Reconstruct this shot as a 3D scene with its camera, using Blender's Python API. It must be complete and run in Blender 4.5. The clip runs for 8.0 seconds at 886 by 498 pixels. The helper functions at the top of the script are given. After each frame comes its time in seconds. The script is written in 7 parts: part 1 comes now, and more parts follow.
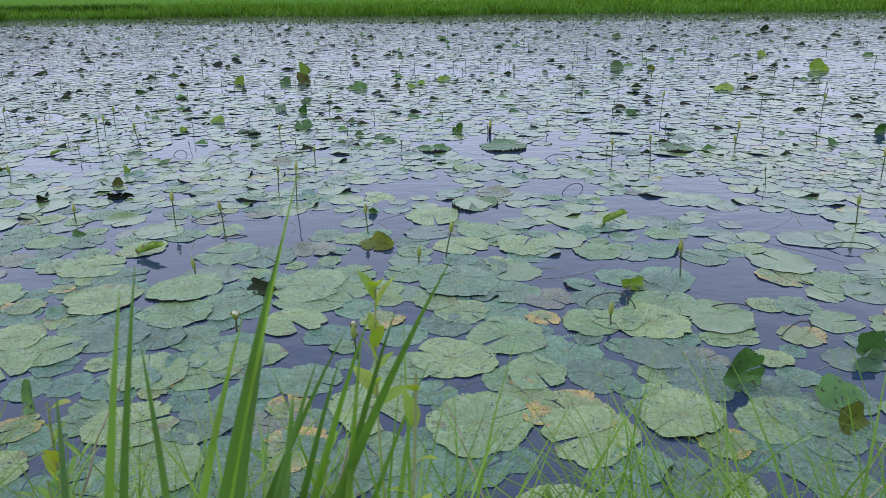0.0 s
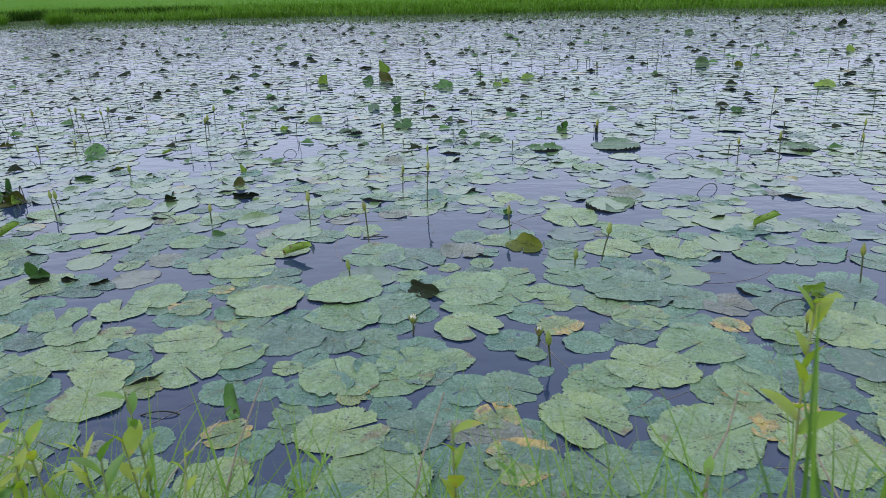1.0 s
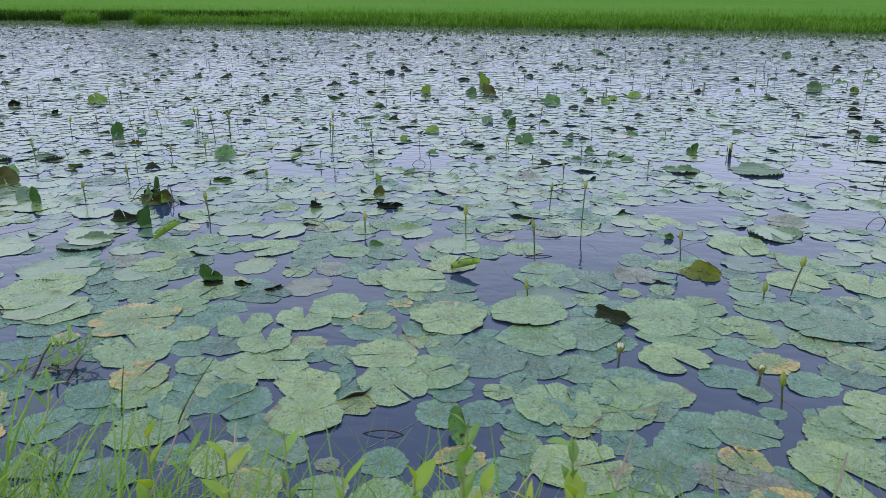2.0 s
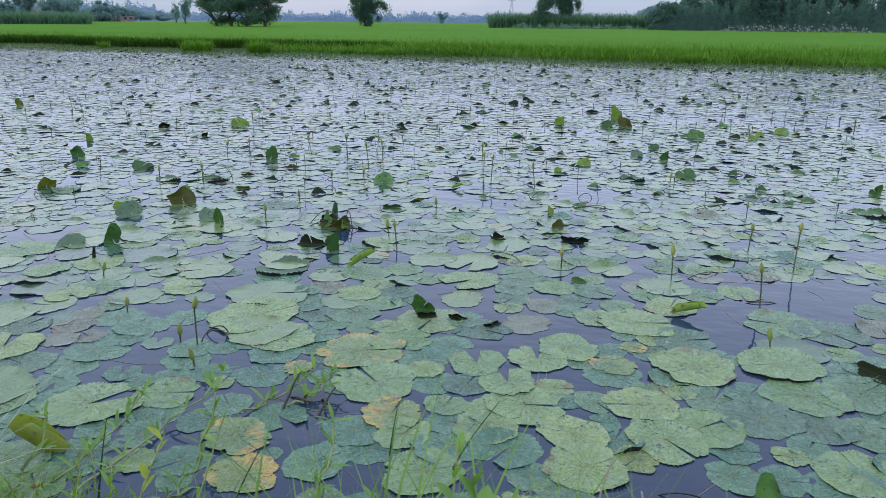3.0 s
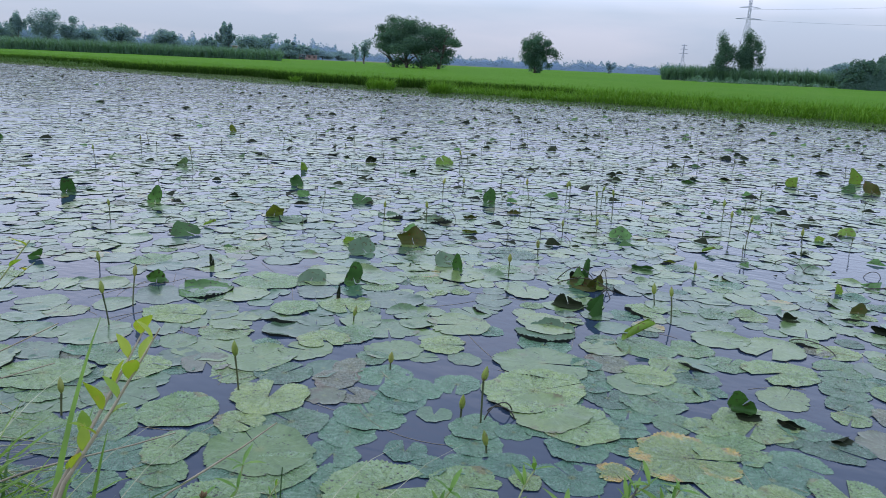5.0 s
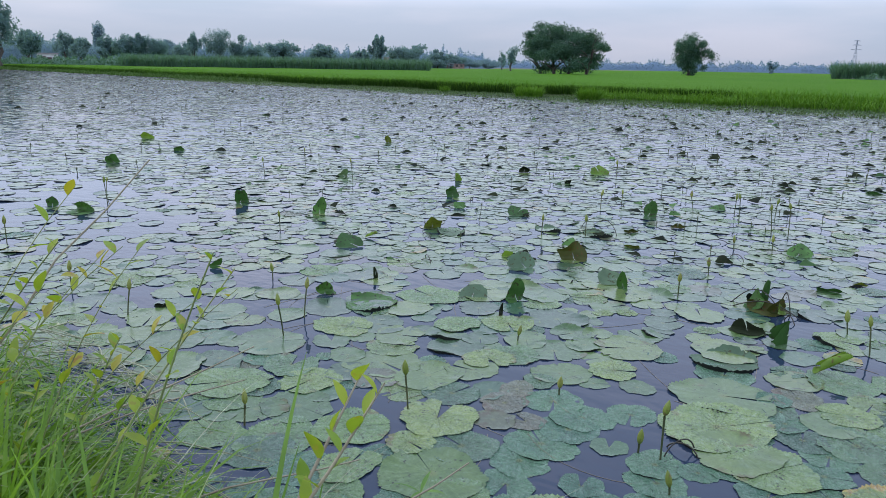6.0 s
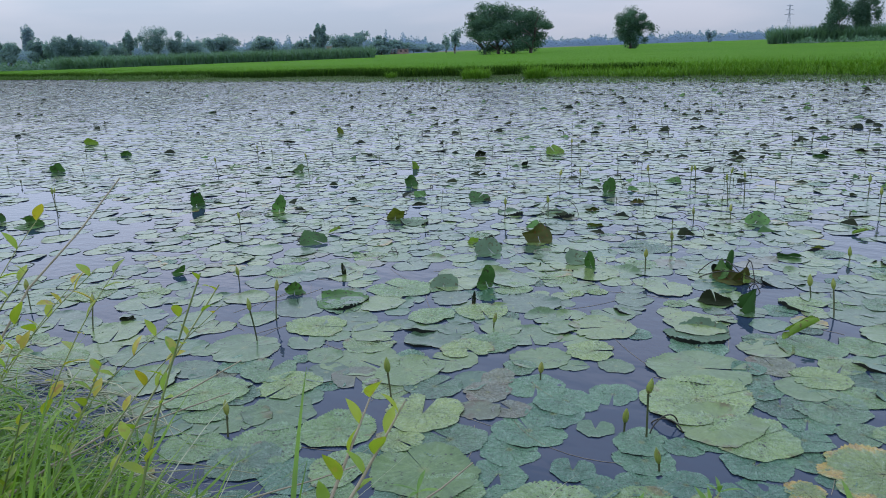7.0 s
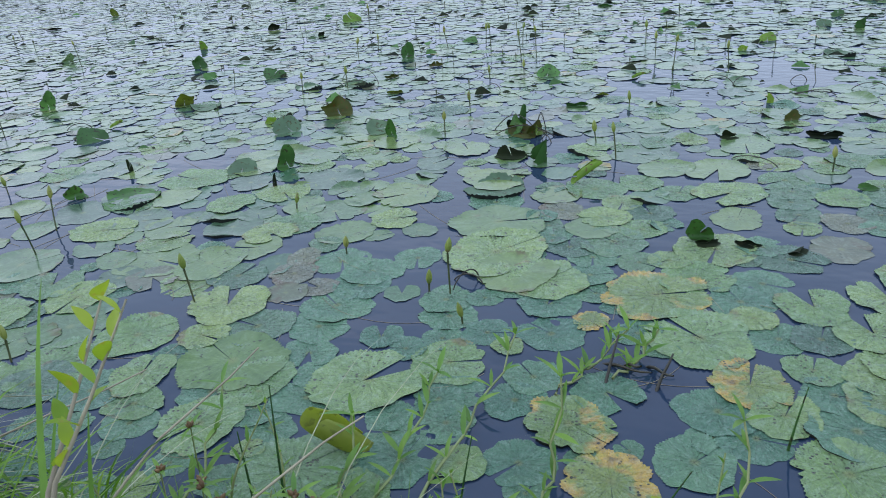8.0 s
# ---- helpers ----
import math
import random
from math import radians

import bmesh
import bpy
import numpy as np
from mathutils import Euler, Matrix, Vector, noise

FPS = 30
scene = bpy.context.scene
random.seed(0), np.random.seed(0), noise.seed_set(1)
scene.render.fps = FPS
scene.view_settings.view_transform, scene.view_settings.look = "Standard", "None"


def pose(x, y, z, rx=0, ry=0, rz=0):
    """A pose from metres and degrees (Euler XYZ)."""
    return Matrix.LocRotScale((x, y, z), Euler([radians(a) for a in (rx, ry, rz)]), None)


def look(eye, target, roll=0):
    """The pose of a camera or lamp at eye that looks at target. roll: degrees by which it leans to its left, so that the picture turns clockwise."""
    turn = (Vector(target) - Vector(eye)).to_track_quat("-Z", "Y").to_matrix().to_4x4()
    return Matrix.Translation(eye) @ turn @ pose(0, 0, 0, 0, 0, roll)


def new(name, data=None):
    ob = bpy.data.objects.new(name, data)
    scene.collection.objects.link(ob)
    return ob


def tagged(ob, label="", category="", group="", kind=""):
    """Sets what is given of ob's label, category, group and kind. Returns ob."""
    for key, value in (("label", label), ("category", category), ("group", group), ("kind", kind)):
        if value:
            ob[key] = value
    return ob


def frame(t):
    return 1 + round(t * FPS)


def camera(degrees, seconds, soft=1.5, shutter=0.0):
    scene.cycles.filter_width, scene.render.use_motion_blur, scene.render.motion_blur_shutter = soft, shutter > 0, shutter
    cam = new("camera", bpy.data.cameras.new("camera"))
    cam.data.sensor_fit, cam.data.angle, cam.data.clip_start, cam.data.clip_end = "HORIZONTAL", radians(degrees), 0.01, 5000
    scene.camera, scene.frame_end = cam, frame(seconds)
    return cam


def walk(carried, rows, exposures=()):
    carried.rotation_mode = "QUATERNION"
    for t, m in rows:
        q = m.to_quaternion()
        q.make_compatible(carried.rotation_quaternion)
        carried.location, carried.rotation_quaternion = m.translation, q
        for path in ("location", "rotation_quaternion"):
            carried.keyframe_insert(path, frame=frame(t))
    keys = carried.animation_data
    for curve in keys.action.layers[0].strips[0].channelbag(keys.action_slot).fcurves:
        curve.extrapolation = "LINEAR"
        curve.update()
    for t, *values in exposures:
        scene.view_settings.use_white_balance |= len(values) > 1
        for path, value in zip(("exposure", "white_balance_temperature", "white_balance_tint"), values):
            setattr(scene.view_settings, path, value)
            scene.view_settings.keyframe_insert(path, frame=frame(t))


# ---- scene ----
cam = camera(61.3, 8.0, soft=0.6, shutter=0.1)
PATH = [
    (0, (0.226, 0.479, 1.553), (0.121, 2.355, 0.867), -1.0),
    (0.5, (-0.096, 0.463, 1.563), (-0.265, 2.341, 0.897), -2.1),
    (1, (-0.428, 0.541, 1.548), (-0.642, 2.407, 0.861), -1.8),
    (1.2, (-0.573, 0.573, 1.556), (-0.825, 2.435, 0.87), -1.7),
    (2.3, (-1.372, 0.549, 1.564), (-1.75, 2.406, 0.924), 0.7),
    (2.5, (-1.527, 0.539, 1.547), (-1.938, 2.394, 0.921), 0.9),
    (2.9, (-1.875, 0.578, 1.549), (-2.401, 2.416, 0.958), 0.1),
    (3, (-1.964, 0.562, 1.537), (-2.512, 2.395, 0.953), 0.5),
    (3.5, (-2.312, 0.617, 1.494), (-2.916, 2.437, 0.927), -0.1),
    (4, (-2.505, 0.675, 1.462), (-3.112, 2.497, 0.904), 0.4),
    (4.5, (-2.741, 0.793, 1.457), (-3.455, 2.587, 0.936), 1.6),
    (5, (-2.906, 0.859, 1.446), (-3.826, 2.568, 0.964), 2.7),
    (5.2, (-2.954, 0.881, 1.433), (-3.963, 2.54, 0.955), 2.8),
    (6.3, (-3.097, 0.863, 1.5), (-4.361, 2.337, 1.019), 0.3),
    (6.5, (-3.112, 0.85, 1.505), (-4.372, 2.325, 1.016), -0.1),
    (7, (-3.147, 0.85, 1.513), (-4.287, 2.41, 0.997), -2.1),
    (7.5, (-3.121, 0.888, 1.495), (-4.041, 2.518, 0.79), -3.2),
    (8, (-3.063, 0.957, 1.475), (-3.76, 2.628, 0.625), -4.4),
]
walk(cam, [(t, look(eye, target, roll)) for t, eye, target, roll in PATH], [(0, 0.12, 6760, 15), (2.5, 0.14, 6650, 14), (3.5, 0.11, 6560, 12), (5, 0.04, 6600, 13), (6.5, -0.02, 6660, 13), (7, -0.06, 6620, 11), (8, 0.13, 6530, 8)])

# ---------------------------------------------------------------- world and light
SUN_ELEVATION, SUN_TURN = 24.0, 250.0
world = bpy.data.worlds.new("dusk_sky")
scene.world = world
world.use_nodes = True
wn, wl = world.node_tree.nodes, world.node_tree.links
wn.clear()
w_out = wn.new("ShaderNodeOutputWorld")
w_coord = wn.new("ShaderNodeTexCoord")
w_sep = wn.new("ShaderNodeSeparateXYZ")
wl.new(w_coord.outputs["Generated"], w_sep.inputs[0])
# overcast dome: dim at the horizon, three times as bright overhead
w_ramp = wn.new("ShaderNodeValToRGB")
w_ramp.color_ramp.elements[0].position, w_ramp.color_ramp.elements[0].color = 0.0, (0.228, 0.276, 0.356, 1)
w_ramp.color_ramp.elements[1].position, w_ramp.color_ramp.elements[1].color = 1.0, (0.616, 0.730, 0.995, 1)
for pos, col in ((0.05, (0.276, 0.330, 0.424, 1)), (0.07, (0.296, 0.358, 0.455, 1)), (0.095, (0.420, 0.500, 0.645, 1)), (0.13, (0.560, 0.662, 0.855, 1)), (0.20, (0.645, 0.765, 0.985, 1)), (0.34, (0.606, 0.722, 0.944, 1)), (0.5, (0.558, 0.675, 0.903, 1))):
    e = w_ramp.color_ramp.elements.new(pos)
    e.color = col
wl.new(w_sep.outputs["Z"], w_ramp.inputs[0])
# soft cloud streaks, stretched along the horizon, slightly pink
w_map = wn.new("ShaderNodeMapping")
w_map.inputs["Scale"].default_value = (2.2, 2.2, 13.0)
wl.new(w_coord.outputs["Generated"], w_map.inputs[0])
w_noise = wn.new("ShaderNodeTexNoise")
w_noise.inputs["Scale"].default_value, w_noise.inputs["Detail"].default_value = 1.3, 5.0
wl.new(w_map.outputs[0], w_noise.inputs[0])
w_streak = wn.new("ShaderNodeValToRGB")
w_streak.color_ramp.elements[0].position, w_streak.color_ramp.elements[0].color = 0.46, (0.95, 0.955, 0.97, 1)
w_streak.color_ramp.elements[1].position, w_streak.color_ramp.elements[1].color = 0.70, (1.19, 1.09, 1.06, 1)
wl.new(w_noise.outputs[0], w_streak.inputs[0])
w_mul = wn.new("ShaderNodeMix")
w_mul.data_type, w_mul.blend_type = "RGBA", "MULTIPLY"
w_mul.inputs[0].default_value = 1.0
wl.new(w_ramp.outputs[0], w_mul.inputs[6])
wl.new(w_streak.outputs[0], w_mul.inputs[7])
w_bg = wn.new("ShaderNodeBackground")
w_bg.inputs[1].default_value = 1.75
wl.new(w_mul.outputs[2], w_bg.inputs[0])
w_sky = wn.new("ShaderNodeTexSky")
w_sky.sky_type, w_sky.sun_disc = "NISHITA", False
w_sky.sun_elevation, w_sky.sun_rotation = radians(SUN_ELEVATION), radians(SUN_TURN)
w_bg2 = wn.new("ShaderNodeBackground")
w_bg2.inputs[1].default_value = 0.008
wl.new(w_sky.outputs[0], w_bg2.inputs[0])
w_add = wn.new("ShaderNodeAddShader")
wl.new(w_bg.outputs[0], w_add.inputs[0])
wl.new(w_bg2.outputs[0], w_add.inputs[1])
wl.new(w_add.outputs[0], w_out.inputs[0])

sun = new("sun", bpy.data.lights.new("sun", "SUN"))
sun.data.energy, sun.data.angle, sun.data.color = 0.7, radians(25), (1.0, 0.95, 0.9)
toward = Vector((math.sin(radians(SUN_TURN)) * math.cos(radians(SUN_ELEVATION)), math.cos(radians(SUN_TURN)) * math.cos(radians(SUN_ELEVATION)), math.sin(radians(SUN_ELEVATION))))
sun.matrix_world = look(toward * 50, (0, 0, 0))

# ---------------------------------------------------------------- materials


class Mat:
    """A small builder of node materials."""

    def __init__(self, name):
        self.m = bpy.data.materials.new(name)
        self.m.use_nodes = True
        self.n, self.l = self.m.node_tree.nodes, self.m.node_tree.links
        self.b = self.n["Principled BSDF"]
        self.out = self.n["Material Output"]
        self.pos = self.n.new("ShaderNodeNewGeometry").outputs["Position"]

    def put(self, value, socket):
        if isinstance(value, (int, float)):
            socket.default_value = value
        elif isinstance(value, tuple):
            socket.default_value = (*value, 1) if len(value) == 3 and len(socket.default_value) == 4 else value
        else:
            self.l.new(value, socket)

    def noise(self, scale, detail=3.0, vec=None, stretch=None, rough=0.5):
        vec = vec or self.pos
        if stretch:
            mp = self.n.new("ShaderNodeMapping")
            mp.inputs["Scale"].default_value = stretch
            self.l.new(vec, mp.inputs[0])
            vec = mp.outputs[0]
        t = self.n.new("ShaderNodeTexNoise")
        t.inputs["Scale"].default_value, t.inputs["Detail"].default_value, t.inputs["Roughness"].default_value = scale, detail, rough
        self.l.new(vec, t.inputs["Vector"])
        return t.outputs[0]

    def voronoi(self, scale, vec=None):
        t = self.n.new("ShaderNodeTexVoronoi")
        t.inputs["Scale"].default_value = scale
        self.l.new(vec or self.pos, t.inputs["Vector"])
        return t.outputs["Distance"]

    def math(self, op, a, b=0.0, clamp=False):
        t = self.n.new("ShaderNodeMath")
        t.operation, t.use_clamp = op, clamp
        self.put(a, t.inputs[0])
        self.put(b, t.inputs[1])
        return t.outputs[0]

    def span(self, value, lo, hi, a=0.0, b=1.0):
        t = self.n.new("ShaderNodeMapRange")
        t.interpolation_type = "SMOOTHSTEP"
        for k, v in enumerate((value, lo, hi, a, b)):
            self.put(v, t.inputs[k])
        return t.outputs[0]

    def mix(self, fac, a, b, how="MIX"):
        t = self.n.new("ShaderNodeMix")
        t.data_type, t.blend_type = "RGBA", how
        self.put(fac, t.inputs[0])
        self.put(a, t.inputs[6])
        self.put(b, t.inputs[7])
        return t.outputs[2]

    def ramp(self, fac, stops):
        t = self.n.new("ShaderNodeValToRGB")
        el = t.color_ramp.elements
        el[0].position, el[0].color = stops[0][0], (*stops[0][1], 1)
        el[1].position, el[1].color = stops[-1][0], (*stops[-1][1], 1)
        for p, c in stops[1:-1]:
            e = el.new(p)
            e.color = (*c, 1)
        self.put(fac, t.inputs[0])
        return t.outputs[0]

    def bump(self, height, strength, distance=0.01, below=None):
        t = self.n.new("ShaderNodeBump")
        t.inputs["Strength"].default_value, t.inputs["Distance"].default_value = strength, distance
        self.put(height, t.inputs["Height"])
        if below is not None:
            self.l.new(below, t.inputs["Normal"])
        return t.outputs[0]

    def random(self):
        """One number for each object and, within joined pieces, for each piece."""
        o = self.n.new("ShaderNodeObjectInfo").outputs["Random"]
        g = self.n.new("ShaderNodeNewGeometry").outputs["Random Per Island"]
        return self.math("FRACT", self.math("ADD", o, g))

    def finish(self, color, rough, normal=None, specular=0.5, thin=0.0, thin_color=None):
        self.put(color, self.b.inputs["Base Color"])
        self.put(rough, self.b.inputs["Roughness"])
        self.b.inputs["Specular IOR Level"].default_value = specular
        if normal is not None:
            self.l.new(normal, self.b.inputs["Normal"])
        if thin:
            t = self.n.new("ShaderNodeBsdfTranslucent")
            self.put(thin_color or color, t.inputs[0])
            x = self.n.new("ShaderNodeMixShader")
            x.inputs[0].default_value = thin
            self.l.new(self.b.outputs[0], x.inputs[1])
            self.l.new(t.outputs[0], x.inputs[2])
            self.l.new(x.outputs[0], self.out.inputs[0])
        return self.m


def pad_material(name, stops, edge, edge_amount, holes=0.5, film=0.35, wet=False):
    """Floating leaf: radial veins from the leaf's own disc coordinates, blotches, bites, a dull waxy film."""
    k = Mat(name)
    uv = k.n.new("ShaderNodeUVMap").outputs[0]
    sep = k.n.new("ShaderNodeSeparateXYZ")
    k.l.new(uv, sep.inputs[0])
    u, v = k.math("SUBTRACT", sep.outputs[0], 0.5), k.math("SUBTRACT", sep.outputs[1], 0.5)
    ang = k.math("ARCTAN2", v, u)
    rad = k.math("MULTIPLY", k.math("SQRT", k.math("ADD", k.math("MULTIPLY", u, u), k.math("MULTIPLY", v, v))), 2.0)
    wob = k.math("MULTIPLY", k.math("SUBTRACT", k.noise(9.0, 2.0), 0.5), 0.5)
    spoke = k.math("ABSOLUTE", k.math("SINE", k.math("MULTIPLY", k.math("ADD", ang, wob), 8.0)))
    vein = k.span(spoke, 0.03, 0.16, 1.0, 0.0)
    vein = k.math("MULTIPLY", vein, k.span(rad, 0.95, 0.35, 0.15, 1.0))
    r = k.random()
    base = k.ramp(r, stops)
    cloud = k.noise(6.0, 4.0)
    base = k.mix(k.span(cloud, 0.35, 0.7), base, k.mix(1.0, base, (1.30, 1.20, 1.10), "MULTIPLY"))
    base = k.mix(k.math("MULTIPLY", k.span(k.noise(14.0, 6.0, rough=0.7), 0.45, 0.75), film), base, (0.19, 0.28, 0.22))
    # yellowing and browning from the rim inwards, in ragged patches
    rim = k.math("ADD", k.math("MULTIPLY", rad, 0.22), k.math("MULTIPLY", k.noise(5.5, 5.0, rough=0.62), 1.25))
    rim = k.math("ADD", rim, k.math("MULTIPLY", r, 0.08))
    base = k.mix(k.span(rim, 0.98 - edge_amount, 1.10 - edge_amount, 0.0, 0.85), base, k.ramp(k.noise(22.0, 4.0), edge))
    base = k.mix(k.math("MULTIPLY", vein, 0.10), base, (0.17, 0.26, 0.14))
    # wrinkles that run out from the middle
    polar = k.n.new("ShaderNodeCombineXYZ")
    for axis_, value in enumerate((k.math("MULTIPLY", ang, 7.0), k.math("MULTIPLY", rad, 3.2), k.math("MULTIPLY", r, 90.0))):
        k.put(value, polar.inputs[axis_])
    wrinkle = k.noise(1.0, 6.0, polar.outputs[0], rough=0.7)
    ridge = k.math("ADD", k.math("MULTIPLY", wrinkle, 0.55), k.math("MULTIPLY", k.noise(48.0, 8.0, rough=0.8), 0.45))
    # dry residue and painted sheen pale the ridges, painted shade darkens the hollows
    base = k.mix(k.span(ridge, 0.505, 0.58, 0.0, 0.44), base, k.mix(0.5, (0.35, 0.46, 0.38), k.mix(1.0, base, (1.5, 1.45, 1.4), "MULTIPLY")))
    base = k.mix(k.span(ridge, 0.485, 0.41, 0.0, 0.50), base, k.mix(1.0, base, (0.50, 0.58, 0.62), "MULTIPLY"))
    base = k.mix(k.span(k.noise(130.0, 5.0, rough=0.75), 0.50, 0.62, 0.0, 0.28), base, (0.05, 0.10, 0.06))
    heart = k.span(rad, 0.16, 0.03)
    base = k.mix(k.math("MULTIPLY", heart, 0.5), base, (0.30, 0.33, 0.12))
    speck = k.math("ADD", k.voronoi(62.0), k.math("MULTIPLY", k.noise(24.0, 2.0), 0.9))
    bite = k.math("MULTIPLY", k.span(speck, 0.70, 0.62), k.span(k.noise(7.0, 2.0), 0.47, 0.58))
    base = k.mix(k.math("MULTIPLY", bite, holes), base, (0.035, 0.04, 0.025))
    h = k.math("ADD", k.math("MULTIPLY", vein, 0.7), k.math("MULTIPLY", k.noise(60.0, 4.0), 0.9))
    n = k.bump(h, 0.8, 0.006)
    n = k.bump(ridge, 1.0, 0.014, n)
    n = k.bump(k.noise(17.0, 4.0), 0.6, 0.025, n)
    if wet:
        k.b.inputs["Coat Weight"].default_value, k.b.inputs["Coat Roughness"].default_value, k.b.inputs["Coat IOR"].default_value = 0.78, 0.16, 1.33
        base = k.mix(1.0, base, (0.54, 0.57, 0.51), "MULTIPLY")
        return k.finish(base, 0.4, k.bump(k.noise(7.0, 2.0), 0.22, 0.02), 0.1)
    base = k.mix(1.0, base, (0.91, 0.90, 0.99), "MULTIPLY")
    rough = k.span(k.noise(30.0, 3.0), 0.35, 0.65, 0.16, 0.34)
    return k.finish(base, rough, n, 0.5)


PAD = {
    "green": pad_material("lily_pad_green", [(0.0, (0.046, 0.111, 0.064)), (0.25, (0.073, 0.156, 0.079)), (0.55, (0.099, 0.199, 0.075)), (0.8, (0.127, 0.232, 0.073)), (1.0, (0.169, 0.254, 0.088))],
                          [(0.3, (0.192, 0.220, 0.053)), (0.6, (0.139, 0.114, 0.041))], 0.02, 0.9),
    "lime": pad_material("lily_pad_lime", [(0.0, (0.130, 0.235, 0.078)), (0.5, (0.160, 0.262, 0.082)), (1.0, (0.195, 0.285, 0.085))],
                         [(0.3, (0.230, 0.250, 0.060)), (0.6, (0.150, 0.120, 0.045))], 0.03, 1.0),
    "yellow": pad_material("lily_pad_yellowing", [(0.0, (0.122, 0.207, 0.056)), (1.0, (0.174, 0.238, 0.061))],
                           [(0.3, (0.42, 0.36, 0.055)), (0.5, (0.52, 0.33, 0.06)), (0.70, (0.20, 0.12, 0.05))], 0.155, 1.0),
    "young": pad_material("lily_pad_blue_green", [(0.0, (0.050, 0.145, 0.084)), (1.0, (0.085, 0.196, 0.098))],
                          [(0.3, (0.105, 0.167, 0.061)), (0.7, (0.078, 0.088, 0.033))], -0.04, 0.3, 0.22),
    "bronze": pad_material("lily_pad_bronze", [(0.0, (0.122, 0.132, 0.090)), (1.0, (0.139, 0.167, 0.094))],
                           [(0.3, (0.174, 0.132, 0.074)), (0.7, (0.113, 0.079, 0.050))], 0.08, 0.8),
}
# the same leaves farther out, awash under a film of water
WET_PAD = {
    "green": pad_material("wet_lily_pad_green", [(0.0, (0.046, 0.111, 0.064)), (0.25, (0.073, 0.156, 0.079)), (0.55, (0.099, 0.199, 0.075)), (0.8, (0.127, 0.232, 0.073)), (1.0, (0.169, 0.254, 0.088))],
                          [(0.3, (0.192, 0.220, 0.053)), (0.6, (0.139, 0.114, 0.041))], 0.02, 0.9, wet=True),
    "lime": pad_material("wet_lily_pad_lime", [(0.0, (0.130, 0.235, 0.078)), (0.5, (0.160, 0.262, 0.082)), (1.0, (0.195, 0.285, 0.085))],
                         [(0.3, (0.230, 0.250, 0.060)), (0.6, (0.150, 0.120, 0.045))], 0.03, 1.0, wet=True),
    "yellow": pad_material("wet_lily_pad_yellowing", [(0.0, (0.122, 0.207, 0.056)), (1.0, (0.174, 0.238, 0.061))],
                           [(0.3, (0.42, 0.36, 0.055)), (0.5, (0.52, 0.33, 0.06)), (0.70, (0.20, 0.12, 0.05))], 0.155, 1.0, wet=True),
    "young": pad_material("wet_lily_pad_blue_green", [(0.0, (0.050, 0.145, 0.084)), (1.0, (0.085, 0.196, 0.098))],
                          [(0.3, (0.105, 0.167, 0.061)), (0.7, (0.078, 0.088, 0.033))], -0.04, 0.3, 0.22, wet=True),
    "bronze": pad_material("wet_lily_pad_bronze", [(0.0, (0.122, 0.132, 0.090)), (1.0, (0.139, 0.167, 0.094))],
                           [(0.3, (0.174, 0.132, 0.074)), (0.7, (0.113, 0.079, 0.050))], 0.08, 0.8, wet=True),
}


def leaf_material(name, a, b, rough=0.5, thin=0.3, spots=None, gloss=0.4):
    """Blades and leaves: colour from piece to piece, darker streaks, some light through."""
    k = Mat(name)
    base = k.mix(k.random(), a, b)
    base = k.mix(k.span(k.noise(9.0, 3.0), 0.35, 0.75, 0.0, 0.6), base, tuple(min(1.0, c * 0.55) for c in a))
    if spots:
        base = k.mix(k.span(k.noise(40.0, 3.0), 0.58, 0.66), base, spots)
    n = k.bump(k.noise(90.0, 2.0), 0.25, 0.004)
    return k.finish(base, rough, n, gloss, thin, k.mix(1.0, base, (1.3, 1.35, 0.7), "MULTIPLY"))


RAISED = leaf_material("raised_leaf_green", (0.027, 0.082, 0.020), (0.085, 0.205, 0.048), 0.5, 0.2, (0.03, 0.035, 0.015), 0.25)
RAISED_LIGHT = leaf_material("raised_leaf_light", (0.13, 0.24, 0.03), (0.22, 0.34, 0.06), 0.45, 0.3, (0.12, 0.09, 0.03), 0.25)
RAISED_PALE = leaf_material("raised_leaf_pale", (0.085, 0.155, 0.085), (0.14, 0.225, 0.12), 0.5, 0.2, (0.06, 0.07, 0.03), 0.3)
RAISED_BROWN = leaf_material("raised_leaf_brown", (0.045, 0.060, 0.014), (0.105, 0.110, 0.028), 0.55, 0.15, (0.10, 0.06, 0.02), 0.2)
RAISED_OLIVE = leaf_material("raised_leaf_olive", (0.085, 0.115, 0.018), (0.14, 0.17, 0.03), 0.6, 0.3, (0.05, 0.05, 0.02), 0.1)
SCROLL = leaf_material("rolled_leaf_olive", (0.24, 0.29, 0.05), (0.33, 0.37, 0.08), 0.5, 0.4, (0.15, 0.17, 0.04), 0.25)
# leaf underside, near black: the shadow line under the rims is put into its colour
UNDERSIDE_SHADE = leaf_material("leaf_underside_shade", (0.014, 0.019, 0.016), (0.026, 0.030, 0.024), 0.6, 0.0, None, 0.1)
DARK_LEAF = leaf_material("withered_leaf", (0.010, 0.016, 0.009), (0.026, 0.036, 0.015), 0.7, 0.05, (0.022, 0.024, 0.013), 0.06)
STEM = leaf_material("flower_stalk", (0.055, 0.075, 0.03), (0.09, 0.10, 0.04), 0.45, 0.0)
BUD = leaf_material("bud_green", (0.20, 0.28, 0.05), (0.32, 0.33, 0.08), 0.42, 0.15, (0.16, 0.12, 0.05))
PETAL = leaf_material("petal_white", (0.75, 0.72, 0.68), (0.82, 0.80, 0.78), 0.5, 0.3)
DRY = leaf_material("dry_stalk", (0.24, 0.20, 0.14), (0.36, 0.32, 0.22), 0.7, 0.0)
